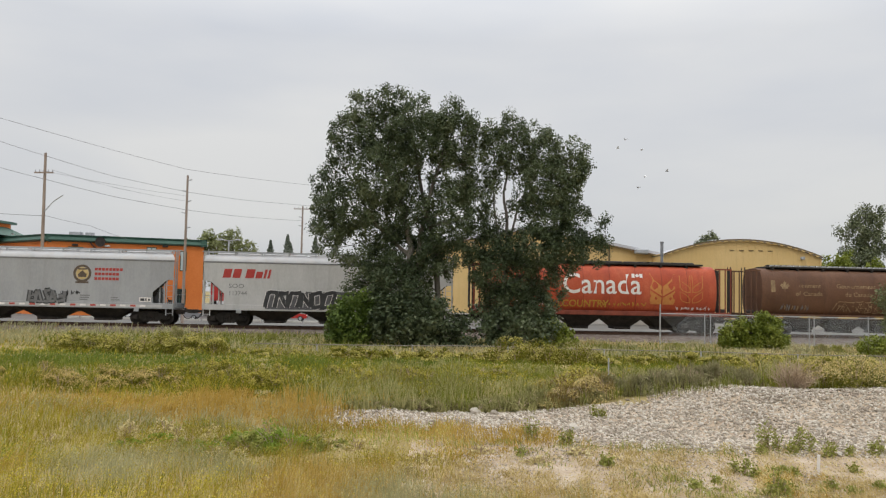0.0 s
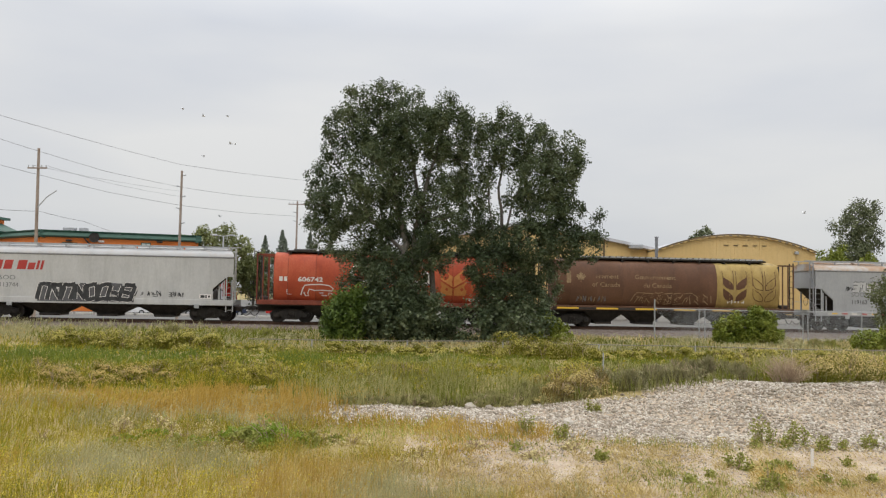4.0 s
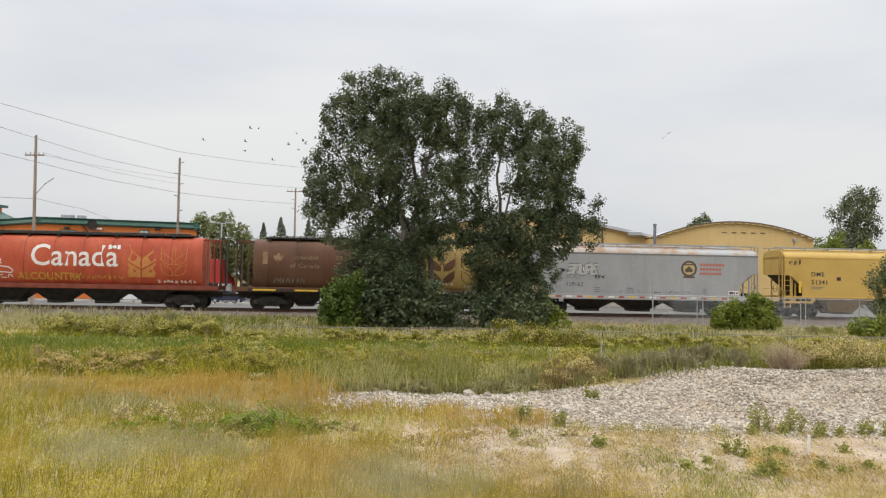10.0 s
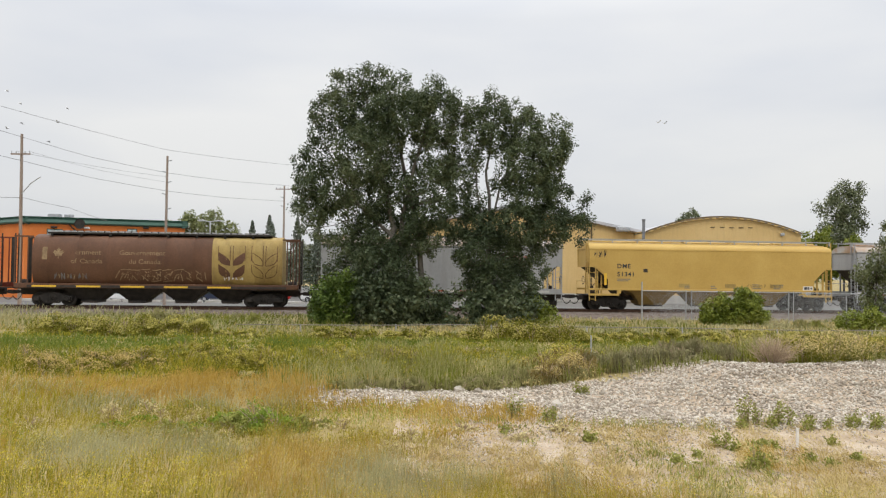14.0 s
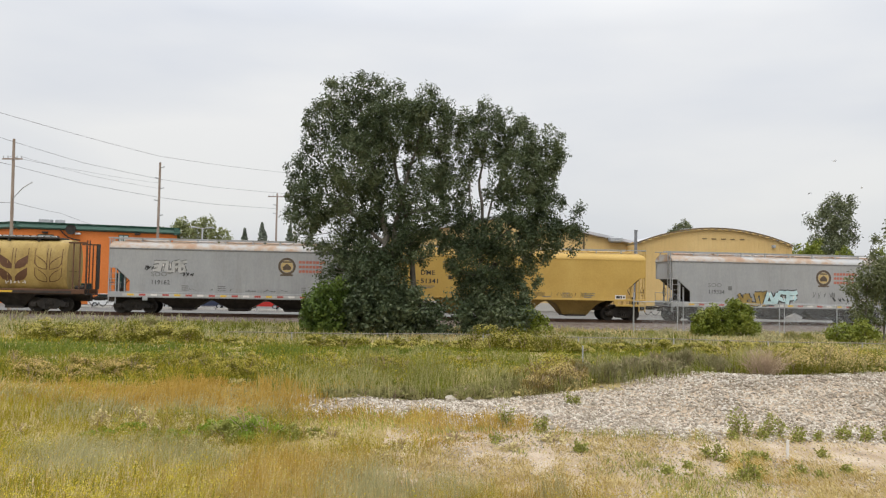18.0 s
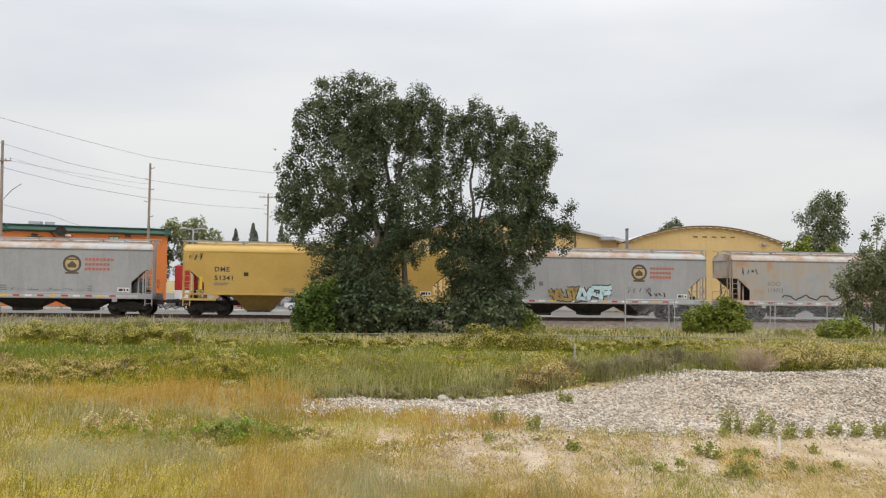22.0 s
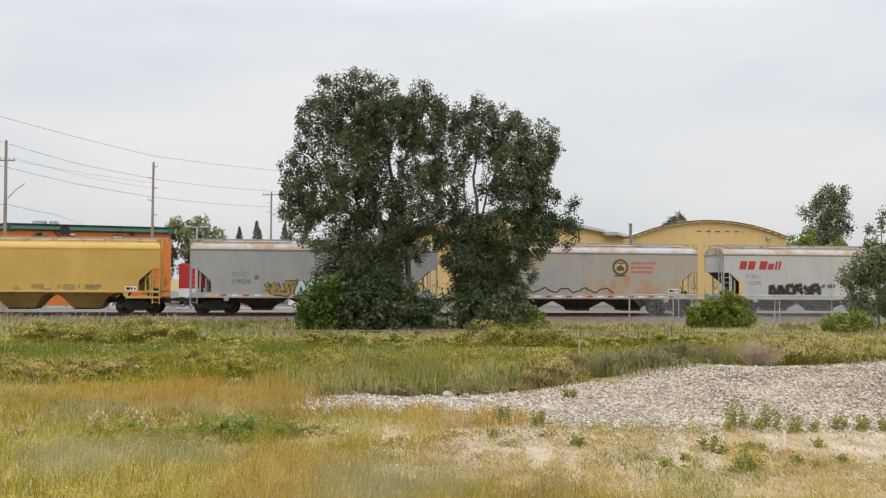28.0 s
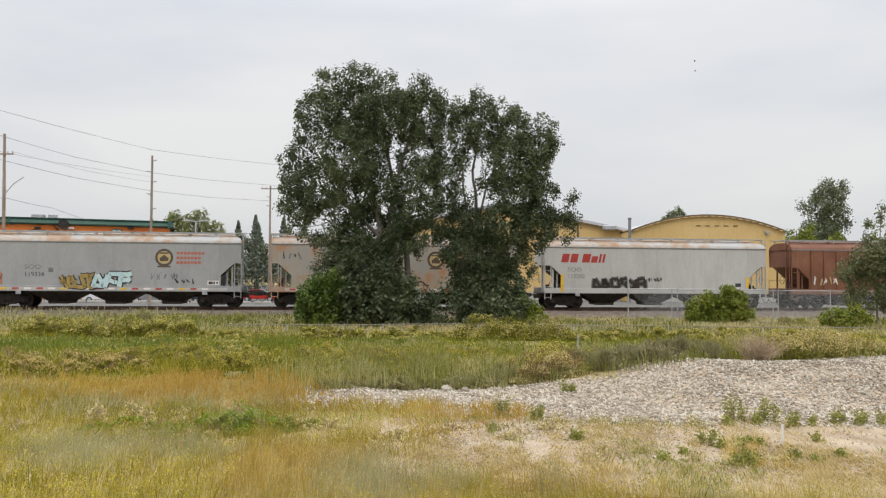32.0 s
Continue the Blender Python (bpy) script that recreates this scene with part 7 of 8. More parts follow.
# sage strip, then the orange grass
sow("sage_weeds", "grey-green sage strip in the field", BLUE_SAGE, 36000, 9.4, 12.8, lambda x, y: west(x, y) * open_soil(x, y) * np.maximum(spots(x, y, ((-4.2, 10.5, 0.62, 0.7), (-2.9, 10.7, 0.55, 0.45), (-2.1, 10.5, 0.35, 0.35), (-5.5, 11.6, 0.6, 0.5))), 0.15 * band(wob(x, y), 10.1, 11.6)), 0.22, 0.009, 6, lean=0.5)
sow("golden_grass", "dry orange-gold grass in the middle field", ORANGE_GRASS, 66000, 10.2, 17.5, lambda x, y: west(x, y) * open_soil(x, y) * np.maximum(band(wob(x, y), 10.9, 14.0 - 0.6 * smooth(-0.25, -0.4, x / y)), 0.06) * (0.35 + 0.65 * smooth(-0.52, -0.44, x / y)), 0.21, 0.009, 7, lean=0.45)
sow("straw_grass", "pale straw grass among the gold", STRAW, 18000, 10.0, 16.0, lambda x, y: west(x, y) * open_soil(x, y) * np.maximum(0.6 * smooth(-0.42, -0.48, x / y), 0.35 * patch(x, y, 0.6, 4.9, -0.2)), 0.2, 0.009, 36, lean=0.5)
sow("lime_grass", "yellow-green grass among the gold", LIME_GRASS, 30000, 9.6, 17.5, lambda x, y: west(x, y) * open_soil(x, y) * band(wob(x, y), 10.0, 16.0) * np.maximum(patch(x, y, 0.55, 6.6, -0.3), band(wob(x, y), 9.6, 12.0) * smooth(-0.38, -0.46, x / y)), 0.24, 0.010, 8, lean=0.6)
# middle field
mid_edge = lambda x, y: crest(x, y) * smooth(13.2, 14.6, wob(x, y) + 1.6 * (x > -1.8))
sow("green_grass", "green grass of the middle field", GREEN_GRASS, 70000, 13, 40, lambda x, y: mid_edge(x, y) * (0.25 + 0.75 * patch(x, y, 0.28, 3.0, 0.3)) * (1 - 0.75 * teal_strip(x, y)), 0.22, 0.013, 9, 1.3, lean=0.7)
sow("green_grass", "lush blue-green grass of the middle field", TEAL_GRASS, 40000, 17, 36, lambda x, y: mid_edge(x, y) * np.maximum(teal_strip(x, y), 0.2 * patch(x, y, 0.35, 6.2, -0.3)), 0.24, 0.014, 37, 1.2, lean=0.6)
sow("lime_grass", "yellow-green grass of the middle field", LIME_GRASS, 34000, 14, 40, lambda x, y: mid_edge(x, y) * patch(x, y, 0.30, 8.0, -0.15) * (1 - 0.7 * teal_strip(x, y)), 0.22, 0.013, 10, 1.3, lean=0.7)
sow("sage_weeds", "tall grey-green sage grass behind the gravel bank", TALL_SAGE, 36000, 12.3, 24, lambda x, y: crest(x, y) * smooth(-3.5, -0.8, x) * (0.15 + 0.85 * patch(x, y, 1.1, 4.0, 0.0)), 0.37, 0.011, 11, 1.3, lean=0.5, share=0.35)
sow("green_grass", "tall green grass behind the gravel bank", GREEN_GRASS, 11000, 12.3, 20, lambda x, y: crest(x, y) * smooth(-3.5, -1.5, x) * patch(x, y, 1.0, 5.6, -0.15), 0.34, 0.012, 38, 1.3, lean=0.35, share=0.15)
sow("sage_weeds", "grey-green sage pockets in the field", SAGE, 16000, 16, 42, lambda x, y: patch(x, y, 0.4, 9.5, -0.6), 0.24, 0.014, 12, 1.2, lean=0.6)
# verge below the rail bed
sow("verge_grass", "pale dry grass along the rail bed", STRAW, 17000, 37.4, 51.5, lambda x, y: (0.3 + 0.7 * patch(x, y, 0.35, 2.2, 0.1)) * (1 - 0.75 * smooth(49.5, 51, y - 0.1 * x)), 0.24, 0.015, 13, 0.5, lean=0.7)
sow("verge_weeds", "grey-green weeds along the rail bed", BLUE_SAGE, 36000, 37.2, 51.8, lambda x, y: (0.35 + 0.65 * patch(x, y, 0.3, 7.7, 0.2)) * (1 - 0.7 * smooth(49.5, 51, y - 0.1 * x)), 0.29, 0.016, 14, 0.5, lean=0.7)
sow("verge_grass", "green grass along the rail bed", GREEN_GRASS, 20000, 38.5, 50, lambda x, y: patch(x, y, 0.25, 5.1, -0.2), 0.38, 0.014, 15, 0.5, lean=0.6)
sow("verge_weeds", "tall pale weeds before the western rail bed", BLUE_SAGE, 9000, 46, 51.2, lambda x, y: smooth(-12, -17, x) * (0.3 + 0.5 * patch(x, y, 0.5, 3.3, 0.0)), 0.42, 0.014, 16, 0.5, lean=0.6)
# flowers
gx_, gy_ = scatter(rngf, 6500, 5.2, 8.4, 0.7, lambda x, y: open_soil(x, y) * np.maximum(yellow_weeds(x, y), 0.18) * (1 - 0.9 * near_sage(x, y)))
dots("yellow_flowers", "small yellow flowering weeds in the near grass", YELLOW_BLOOM, gx_, gy_, 0.21, 0.012, 17, 8, 0.04)
gx_, gy_ = scatter(rngf, 1800, 8.3, 10.6, 0.7, lambda x, y: pale_strip(x, y) * patch(x, y, 1.5, 4.4, -0.15))
dots("cream_flowers", "cream flower tufts on pale soil", CREAM_BLOOM, gx_, gy_, 0.15, 0.02, 18, 9, 0.05)
gx_, gy_ = scatter(rngf, 1800, 14.5, 38, 0.62, lambda x, y: crest(x, y) * patch(x, y, 0.5, 5.0, -0.35), 1.2)
dots("yellow_flowers", "yellow-green flower heads of the middle field", LIME_GRASS, gx_, gy_, 0.30, 0.045, 19, 8, 0.15)
# sparse weeds on the gravel
sow("gravel_grass", "thin straw grass on the gravel flat", STRAW, 26000, 6.2, 10.6, lambda x, y: flats(x, y) * patch(x, y, 1.9, 2.5, 0.15 - 0.2 * smooth(1.8, 3.4, x)) * (1 - smooth(9.8, 10.3, y)), 0.05, 0.014, 20, lean=1.4, tuft=5, spread=0.05, simple=True)
sow("gravel_gold_grass", "dry golden tufts on the gravel flat", GOLD_GRASS, 15000, 6.2, 10.4, lambda x, y: flats(x, y) * patch(x, y, 1.6, 6.1, -0.02 - 0.62 * smooth(1.4, 2.6, x)) * (1 - smooth(9.8, 10.3, y)), 0.065, 0.014, 21, lean=1.3, tuft=5, spread=0.06, simple=True)
sow("straw_litter", "flattened straw litter on the gravel flat", STRAW, 34000, 6.2, 10.2, lambda x, y: flats(x, y) * (0.25 + 0.75 * patch(x, y, 1.1, 3.7, 0.1)), 0.05, 0.009, 41, lean=2.6, tuft=3, spread=0.09, simple=True)
sow("gravel_weeds", "low green weeds on the gravel flat", WEED_LEAF, 9000, 6.2, 10.4, lambda x, y: flats(x, y) * patch(x, y, 1.6, 4.5, -0.45) * (1 - smooth(9.8, 10.3, y)), 0.09, 0.015, 22, lean=1.0, tuft=6, spread=0.05, simple=True)
sow("gravel_gold_grass", "strip of golden grass along the bank foot", GOLD_GRASS, 26000, 9.5, 11.4, lambda x, y: band(wob(x, y), 9.9, 10.8, 0.25) * (x > -2.5) * (1 - smooth(1.0, 1.7, x)), 0.19, 0.009, 23, lean=0.6)
sow("gravel_weeds", "green weeds along the bank foot", WEED_LEAF, 9000, 9.2, 10.6, lambda x, y: band(wob(x, y) - 0.05 * x, 9.5, 10.0, 0.2) * (x > 1.2) * patch(x, y, 1.3, 1.1, 0.05 - 0.5 * (x > 3.4)), 0.13, 0.010, 24, lean=0.8)


def brush(name, x, y, w, h, seed, leaf_m, label, bloom=None, n=900, leaf=0.05, category="bush", deep=None, plume=False, cover=0.5, lumps=24, swell=(0.15, 0.27)):
    """A low bush heaped up of small leafy mounds over twigs; bloom covers the tops of the mounds."""
    rng = np.random.default_rng(seed)
    g = float(ground_z(x, y))
    t = empty(name, pose(x, y, g - 0.02), label, category)
    deep = deep or w * 0.7
    tw = MB()
    for k in range(12):
        a, q = rng.uniform(0, 6.283), rng.uniform(0.3, 1)
        e = Vector((w * q * math.cos(a) * 0.8, deep * q * math.sin(a) * 0.8, h * (0.95 - 0.5 * q * q)))
        tw.tube([(0.1 * e.x, 0.1 * e.y, 0), (e.x * 0.45, e.y * 0.45, e.z * 0.6), e], 0.010, 3, r_end=0.003, caps=False)
    tagged(part("twig_work", tw, TWIG, t), kind="stuff")
    if plume:  # dark brown stems added about the foot to stand for its shade
        ds = MB()
        for k in range(40):
            a, q = rng.uniform(0, 6.283), rng.uniform(0.2, 1.05)
            o = Vector((w * q * math.cos(a), deep * q * math.sin(a), 0))
            ds.tube([o, o * 1.05 + Vector((rng.normal(0, 0.02), rng.normal(0, 0.02), h * rng.uniform(0.25, 0.6)))], 0.006, 3, r_end=0.003, caps=False)
        tagged(part("dead_stem_work", ds, FOOT_SHADE, t), kind="stuff")
    k = lumps
    a, q = rng.uniform(0, 6.283, k), rng.uniform(0, 1, k) ** 0.5
    rad = h * rng.uniform(*swell, k)
    top = h * np.clip(1.05 - 0.7 * q ** 2, 0.25, 1) * rng.uniform(0.62, 1.1, k)
    mound = np.stack([w * q * np.cos(a) * 0.9, deep * q * np.sin(a) * 0.9, np.maximum(top - rad, 0.25 * rad)], 1)
    pick = rng.integers(0, k, n)
    d = rand_dirs(rng, n)
    wide = np.array([1.25, 1.1, 0.9])
    c = mound[pick] + d * (rng.uniform(0.5, 1.0, n) * rad[pick])[:, None] * wide
    low = rng.uniform(0, 1, n) < 0.3
    c[low, 2] *= rng.uniform(0.1, 0.9, int(low.sum()))
    c[:, 2] = np.maximum(c[:, 2], 0.02)
    if plume:  # upright feathery sprays
        ax = d * np.array([0.55, 0.55, 0.2]) + np.array([0, 0, 0.8]) + 0.25 * rand_dirs(rng, n)
        ax *= leaf * 1.7 * rng.uniform(0.6, 1.3, (n, 1)) / np.linalg.norm(ax, axis=1, keepdims=True)
        side = np.cross(ax, rand_dirs(rng, n))
        side *= 0.15 * leaf / (np.linalg.norm(side, axis=1, keepdims=True) + 1e-9)
        fo = np.stack([c - ax, c + side, c + ax, c - side], 1)
    else:
        fo = skin_quads(rng, c, d + np.array([0, 0, 0.25]), leaf)
    tagged(part("foliage", quads("foliage", fo, leaf_m), leaf_m, t), kind="stuff")
    if bloom is not None:
        in_flower = np.flatnonzero(rng.uniform(0, 1, k) < 0.35 + 0.6 * cover)
        nb = int(n * 0.72 * len(in_flower) / k)
        pick = in_flower[rng.integers(0, len(in_flower), nb)]
        d = rand_dirs(rng, nb)
        d[:, 2] = np.abs(d[:, 2]) * 0.9 + 0.12
        c2 = mound[pick] + d * (rad[pick] * rng.uniform(0.95, 1.12, nb))[:, None] * wide
        c2[:, 2] = np.maximum(c2[:, 2], 0.03)
        tagged(part("bloom_cover", quads("bloom_cover", skin_quads(rng, c2, d + np.array([0, -0.2, 0.5]), leaf * 0.9, 0.5), bloom), bloom, t), kind="stuff")
    return t


# loose weeds between the rail bed and the brush rows
rngv = random.Random(71)
for k in range(26):
    x = -16 + 38 * (k + rngv.random()) / 26
    if -8 < x < 6:
        continue
    y = rngv.uniform(42.5, 47.0)
    brush("verge_weed", x, y, rngv.uniform(0.5, 1.1), rngv.uniform(0.35, 0.75), 9100 + k, (SAGE, WEED_LEAF, BLUE_SAGE)[k % 3], "loose grey-green weeds beside the rail bed", None, 900, 0.07, "weed", plume=k % 3 < 2)
# flowering brush rows across the middle field
rngb = random.Random(9)
for x0, x1, y, h, cnt, cov in ((-16.4, -14.2, 33.6, 0.80, 7, 0.8), (-14.3, -11.7, 33.4, 0.92, 9, 0.5), (-11.7, -9.5, 33.2, 0.95, 7, 0.4), (-9.5, -6.6, 33.8, 0.36, 8, 0.6), (-4.4, -2.5, 31.8, 0.55, 7, 0.35), (-2.1, 0.2, 32.6, 0.5, 7, 0.45), (0.4, 1.8, 33, 0.42, 4, 0.5), (1.8, 5.2, 32.2, 0.92, 12, 0.5), (5.4, 7.6, 32.5, 0.45, 7, 0.5), (7.4, 12.4, 34.0, 0.5, 13, 0.5), (12.2, 17.5, 34.5, 0.55, 11, 0.6), (9.6, 13.4, 27.5, 0.6, 8, 0.5)):
    for k in range(cnt):
        x = x0 + (x1 - x0) * (k + 0.5) / cnt + rngb.uniform(-0.2, 0.2)
        brush("rabbit_brush", x, y + rngb.uniform(-0.7, 0.7), rngb.uniform(0.45, 0.75), h * rngb.uniform(0.8, 1.2), rngb.randint(1, 9999), VERGE_LEAF, "olive flowering brush in the field verge", VERGE_BLOOM, 1700, 0.056, cover=cov * 0.45, lumps=14, swell=(0.2, 0.34))
for x0, x1, y, h, cnt, tan in ((-8.3, -5.9, 16.5, 0.40, 9, 1), (-7.5, -5.3, 14.9, 0.34, 8, 1), (-6.2, -5.4, 19.4, 0.42, 3, 0), (-6.0, -3.4, 17.3, 0.44, 10, 0), (-5.1, -3.1, 15.9, 0.38, 8, 0), (-1.8, -0.4, 17.2, 0.42, 6, 0), (-10.0, -8.9, 16.4, 0.3, 4, 1), (-3.2, -2.0, 19.5, 0.34, 4, 0), (0.4, 1.6, 20.5, 0.3, 3, 0)):
    for k in range(cnt):
        x = x0 + (x1 - x0) * (k + 0.5) / cnt + rngb.uniform(-0.15, 0.15)
        brush("rabbit_brush", x, y + rngb.uniform(-0.5, 0.5), rngb.uniform(0.26, 0.42), h * rngb.uniform(0.75, 1.2), rngb.randint(1, 9999), OLIVE_LEAF, "low brush with tan seed heads in the green field" if tan else "low olive flowering brush in the green field", TAN_BLOOM if tan else CREAM_BLOOM, 1800, 0.027, cover=0.65 if tan else 0.4)
for x, y, w, h, lm in ((2.35, 14.6, 0.45, 0.5, RUSSET_LEAF), (2.0, 15.4, 0.5, 0.5, RUSSET_LEAF), (3.1, 15.2, 0.6, 0.42, GREY_SAGE), (4.0, 15.6, 0.7, 0.45, GREY_SAGE), (4.9, 15.9, 0.7, 0.45, GREY_SAGE), (5.3, 14.3, 0.5, 0.36, OLIVE_LEAF), (6.45, 13.95, 0.5, 0.40, RUSSET_LEAF), (6.95, 14.1, 0.55, 0.44, OLIVE_LEAF), (7.6, 14.2, 0.55, 0.36, OLIVE_LEAF), (8.2, 14.4, 0.5, 0.3, OLIVE_LEAF), (6.2, 14.9, 0.75, 0.62, OLIVE_LEAF), (7.3, 15.2, 0.8, 0.68, OLIVE_LEAF), (8.3, 15.4, 0.75, 0.62, RUSSET_LEAF), (9.2, 16, 0.8, 0.6, OLIVE_LEAF), (6.8, 18.5, 1.0, 0.85, OLIVE_LEAF), (8.6, 19, 1.1, 0.8, OLIVE_LEAF), (10.4, 19.5, 1.1, 0.8, OLIVE_LEAF)):
    brush("bank_brush", x, y, w, h, int(x * 100 + y), lm, "dense weedy brush on top of the gravel bank", CREAM_BLOOM if lm is not GREY_SAGE else None, 2000, 0.032, cover=0.25, lumps=12, swell=(0.24, 0.38))
for x, y, w, h, lm in ((1.75, 13.0, 0.32, 0.40, RUSSET_LEAF), (2.1, 13.1, 0.32, 0.48, RUSSET_LEAF), (2.4, 13.25, 0.28, 0.40, RUSSET_LEAF), (6.05, 13.5, 0.42, 0.54, OLIVE_LEAF), (6.5, 13.4, 0.55, 0.66, OLIVE_LEAF), (7.05, 13.5, 0.5, 0.56, OLIVE_LEAF), (5.75, 13.75, 0.3, 0.3, RUSSET_LEAF), (7.5, 13.7, 0.4, 0.3, OLIVE_LEAF), (8.0, 13.8, 0.4, 0.34, OLIVE_LEAF)):
    brush("bank_brush", x, y, w, h, int(x * 100), lm, "cream-topped bush at the edge of the gravel bank" if lm is OLIVE_LEAF else "russet-brown weed bush with buff tops at the gravel bank", BRUSH_TOP, 3400, 0.021, cover=1.0 if lm is OLIVE_LEAF else 0.4, lumps=11, swell=(0.24, 0.38))
rngc = random.Random(31)
for k in range(52):
    x = -1.6 + 6.6 * (k + 0.5) / 52
    y = 12.6 + 0.2 * max(0.0, min(x, 5.0)) + 0.8 * rngc.random()
    lm = RUSSET_LEAF if 1.5 < x < 2.5 and k % 2 else GREY_SAGE if x > 2.3 else SAGE
    brush("sage_bush", x, y, rngc.uniform(0.22, 0.36), rngc.uniform(0.26, 0.42) * (0.55 + 0.45 * float(smooth(0.3, 2.2, x))), 4000 + k, lm, "russet-brown weed bush along the gravel bank" if lm is RUSSET_LEAF else "grey-green sage bush along the gravel bank", None, 1200, 0.034, plume=k % 4 > 0)
# dry bare-twig bush on the bank
dry = empty("dry_bush", pose(5.42, 13.25, float(ground_z(5.42, 13.25))), "dry reddish-grey tumbleweed bush on the gravel bank", "bush")
tw = MB()
rq = random.Random(4)
for k in range(420):
    a, e = rq.uniform(0, 6.283), rq.uniform(0.45, 1.45)
    L = rq.uniform(0.25, 0.50)
    d = Vector((math.cos(a) * math.cos(e), math.sin(a) * math.cos(e), math.sin(e)))
    o = Vector((rq.gauss(0, 0.07), rq.gauss(0, 0.06), 0.0))
    w1, w2 = [Vector((rq.gauss(0, 0.05), rq.gauss(0, 0.05), rq.gauss(0, 0.04))) for _ in (0, 1)]
    tw.tube([o, o + d * L * 0.45 + w1, o + d * L * 0.8 + w1 + w2, o + d * L + w2], 0.0032, 3, r_end=0.0022, caps=False)
tagged(part("twig_work", tw, TWIG, dry), kind="stuff")
# green clump and weeds with stalks on the flat
for k_, (x, y, w, h) in enumerate(((-3.0, 9.4, 0.3, 0.17), (-2.75, 9.15, 0.3, 0.2), (-2.5, 9.35, 0.32, 0.25), (-2.25, 9.15, 0.3, 0.27), (-2.05, 9.4, 0.34, 0.38), (-1.8, 9.2, 0.32, 0.34), (-1.6, 9.4, 0.28, 0.23), (-3.4, 9.6, 0.28, 0.14), (-3.7, 9.3, 0.25, 0.12), (-1.35, 9.6, 0.25, 0.14), (-2.4, 9.7, 0.3, 0.2))):
    brush("broadleaf_weed", x, y, w, h, int(abs(100 * x) + 7), FRESH_LEAF if k_ % 3 else WEED_LEAF, "clump of fresh green weeds on pale soil", None, 1900, 0.026, "weed")
for k_, (x, y, w, h) in enumerate(((-3.95, 9.95, 0.2, 0.14), (-3.55, 10.1, 0.24, 0.15), (-3.35, 9.95, 0.15, 0.1), (-2.85, 9.6, 0.16, 0.11), (-2.6, 9.05, 0.2, 0.1), (-2.3, 8.95, 0.14, 0.09), (-1.45, 9.55, 0.22, 0.1), (-1.1, 9.5, 0.22, 0.1), (-0.3, 8.9, 0.22, 0.09), (-0.5, 8.4, 0.18, 0.08), (-4.6, 9.3, 0.26, 0.1), (-3.0, 10.2, 0.3, 0.1), (-2.2, 10.3, 0.3, 0.1), (0.3, 9.3, 0.2, 0.08), (0.9, 8.9, 0.2, 0.07), (1.4, 9.3, 0.18, 0.07))):
    brush("cream_tuft", x, y, w, h * 1.7, 700 + k_, CREAM_TUFT, "low cream-coloured tuft of dry seed heads", None, 600, 0.026, "weed")


def stalk_weed(x, y, h, seed, label="upright leafy green weed on gravel", m=None, stems=4):
    rng = random.Random(seed)
    g = float(ground_z(x, y))
    t = empty("tall_weed", pose(x, y, g - 0.01), label, "weed")
    st = MB()
    cen = []
    for k in range(stems):
        a, l = rng.uniform(0, 6.283), rng.uniform(0.05, 0.3)
        p1 = Vector((math.cos(a) * l * h, math.sin(a) * l * h, h * rng.uniform(0.6, 1.1)))
        st.tube([(0, 0, 0), p1 * 0.5, p1], 0.006, 4, r_end=0.002, caps=False)
        for q in range(42):
            c = p1 * rng.uniform(0.12, 1.0)
            cen.append((c.x + rng.gauss(0, 0.028), c.y + rng.gauss(0, 0.028), max(0.02, c.z + rng.gauss(0, 0.02))))
    tagged(part("stalk_work", st, TWIG, t), kind="stuff")
    part("foliage", quads("foliage", leaf_quads(np.random.default_rng(seed), np.array(cen), 0.027), m or WEED_LEAF), m or WEED_LEAF, t)


for x, y, h in ((3.70, 9.9, 0.30), (3.78, 9.95, 0.36), (3.86, 9.9, 0.27), (4.10, 9.95, 0.30), (4.17, 10.0, 0.36), (4.25, 9.9, 0.25), (3.98, 9.75, 0.15), (3.6, 9.7, 0.12), (4.32, 9.6, 0.22), (4.42, 9.7, 0.16), (4.28, 8.9, 0.1), (4.62, 9.7, 0.12), (4.95, 9.8, 0.2), (5.08, 9.9, 0.24), (5.2, 9.75, 0.17), (5.34, 9.9, 0.22), (5.5, 9.8, 0.18), (5.65, 9.9, 0.2), (3.05, 8.7, 0.20), (3.0, 8.8, 0.14), (3.12, 8.6, 0.12), (3.41, 8.75, 0.08), (3.5, 8.8, 0.09), (3.58, 8.72, 0.07), (2.98, 7.7, 0.24), (3.05, 7.62, 0.15), (2.9, 7.6, 0.12), (3.25, 8.0, 0.07), (3.7, 8.1, 0.08), (3.8, 7.9, 0.07), (4.15, 8.1, 0.09), (0.9, 10.0, 0.32), (0.98, 10.0, 0.25), (1.4, 9.95, 0.2), (1.32, 9.9, 0.15), (0.75, 9.2, 0.13), (1.6, 8.8, 0.12), (1.66, 8.75, 0.1), (2.05, 12.0, 0.2), (2.15, 11.95, 0.14), (2.3, 7.9, 0.08), (2.6, 8.2, 0.07)):
    stalk_weed(x, y, h, int(abs(x) * 97 + y * 31))

# marker stakes
def stake(x, y, h, w, m, label):
    g = float(ground_z(x, y))
    t = empty("marker_stake", pose(x, y, g), label, "stake")
    part("shaft", MB().box(-w, w, -w * 0.6, w * 0.6, -0.05, h, bevel=0.004), m, t)


stake(8.8 * 0.4395, 8.8, 0.21, 0.014, WHITE_MARK, "short white wooden survey stake in gravel")
stake(14.2 * 0.187, 14.2, 0.55, 0.012, GALV, "thin grey marker stake in the weeds")

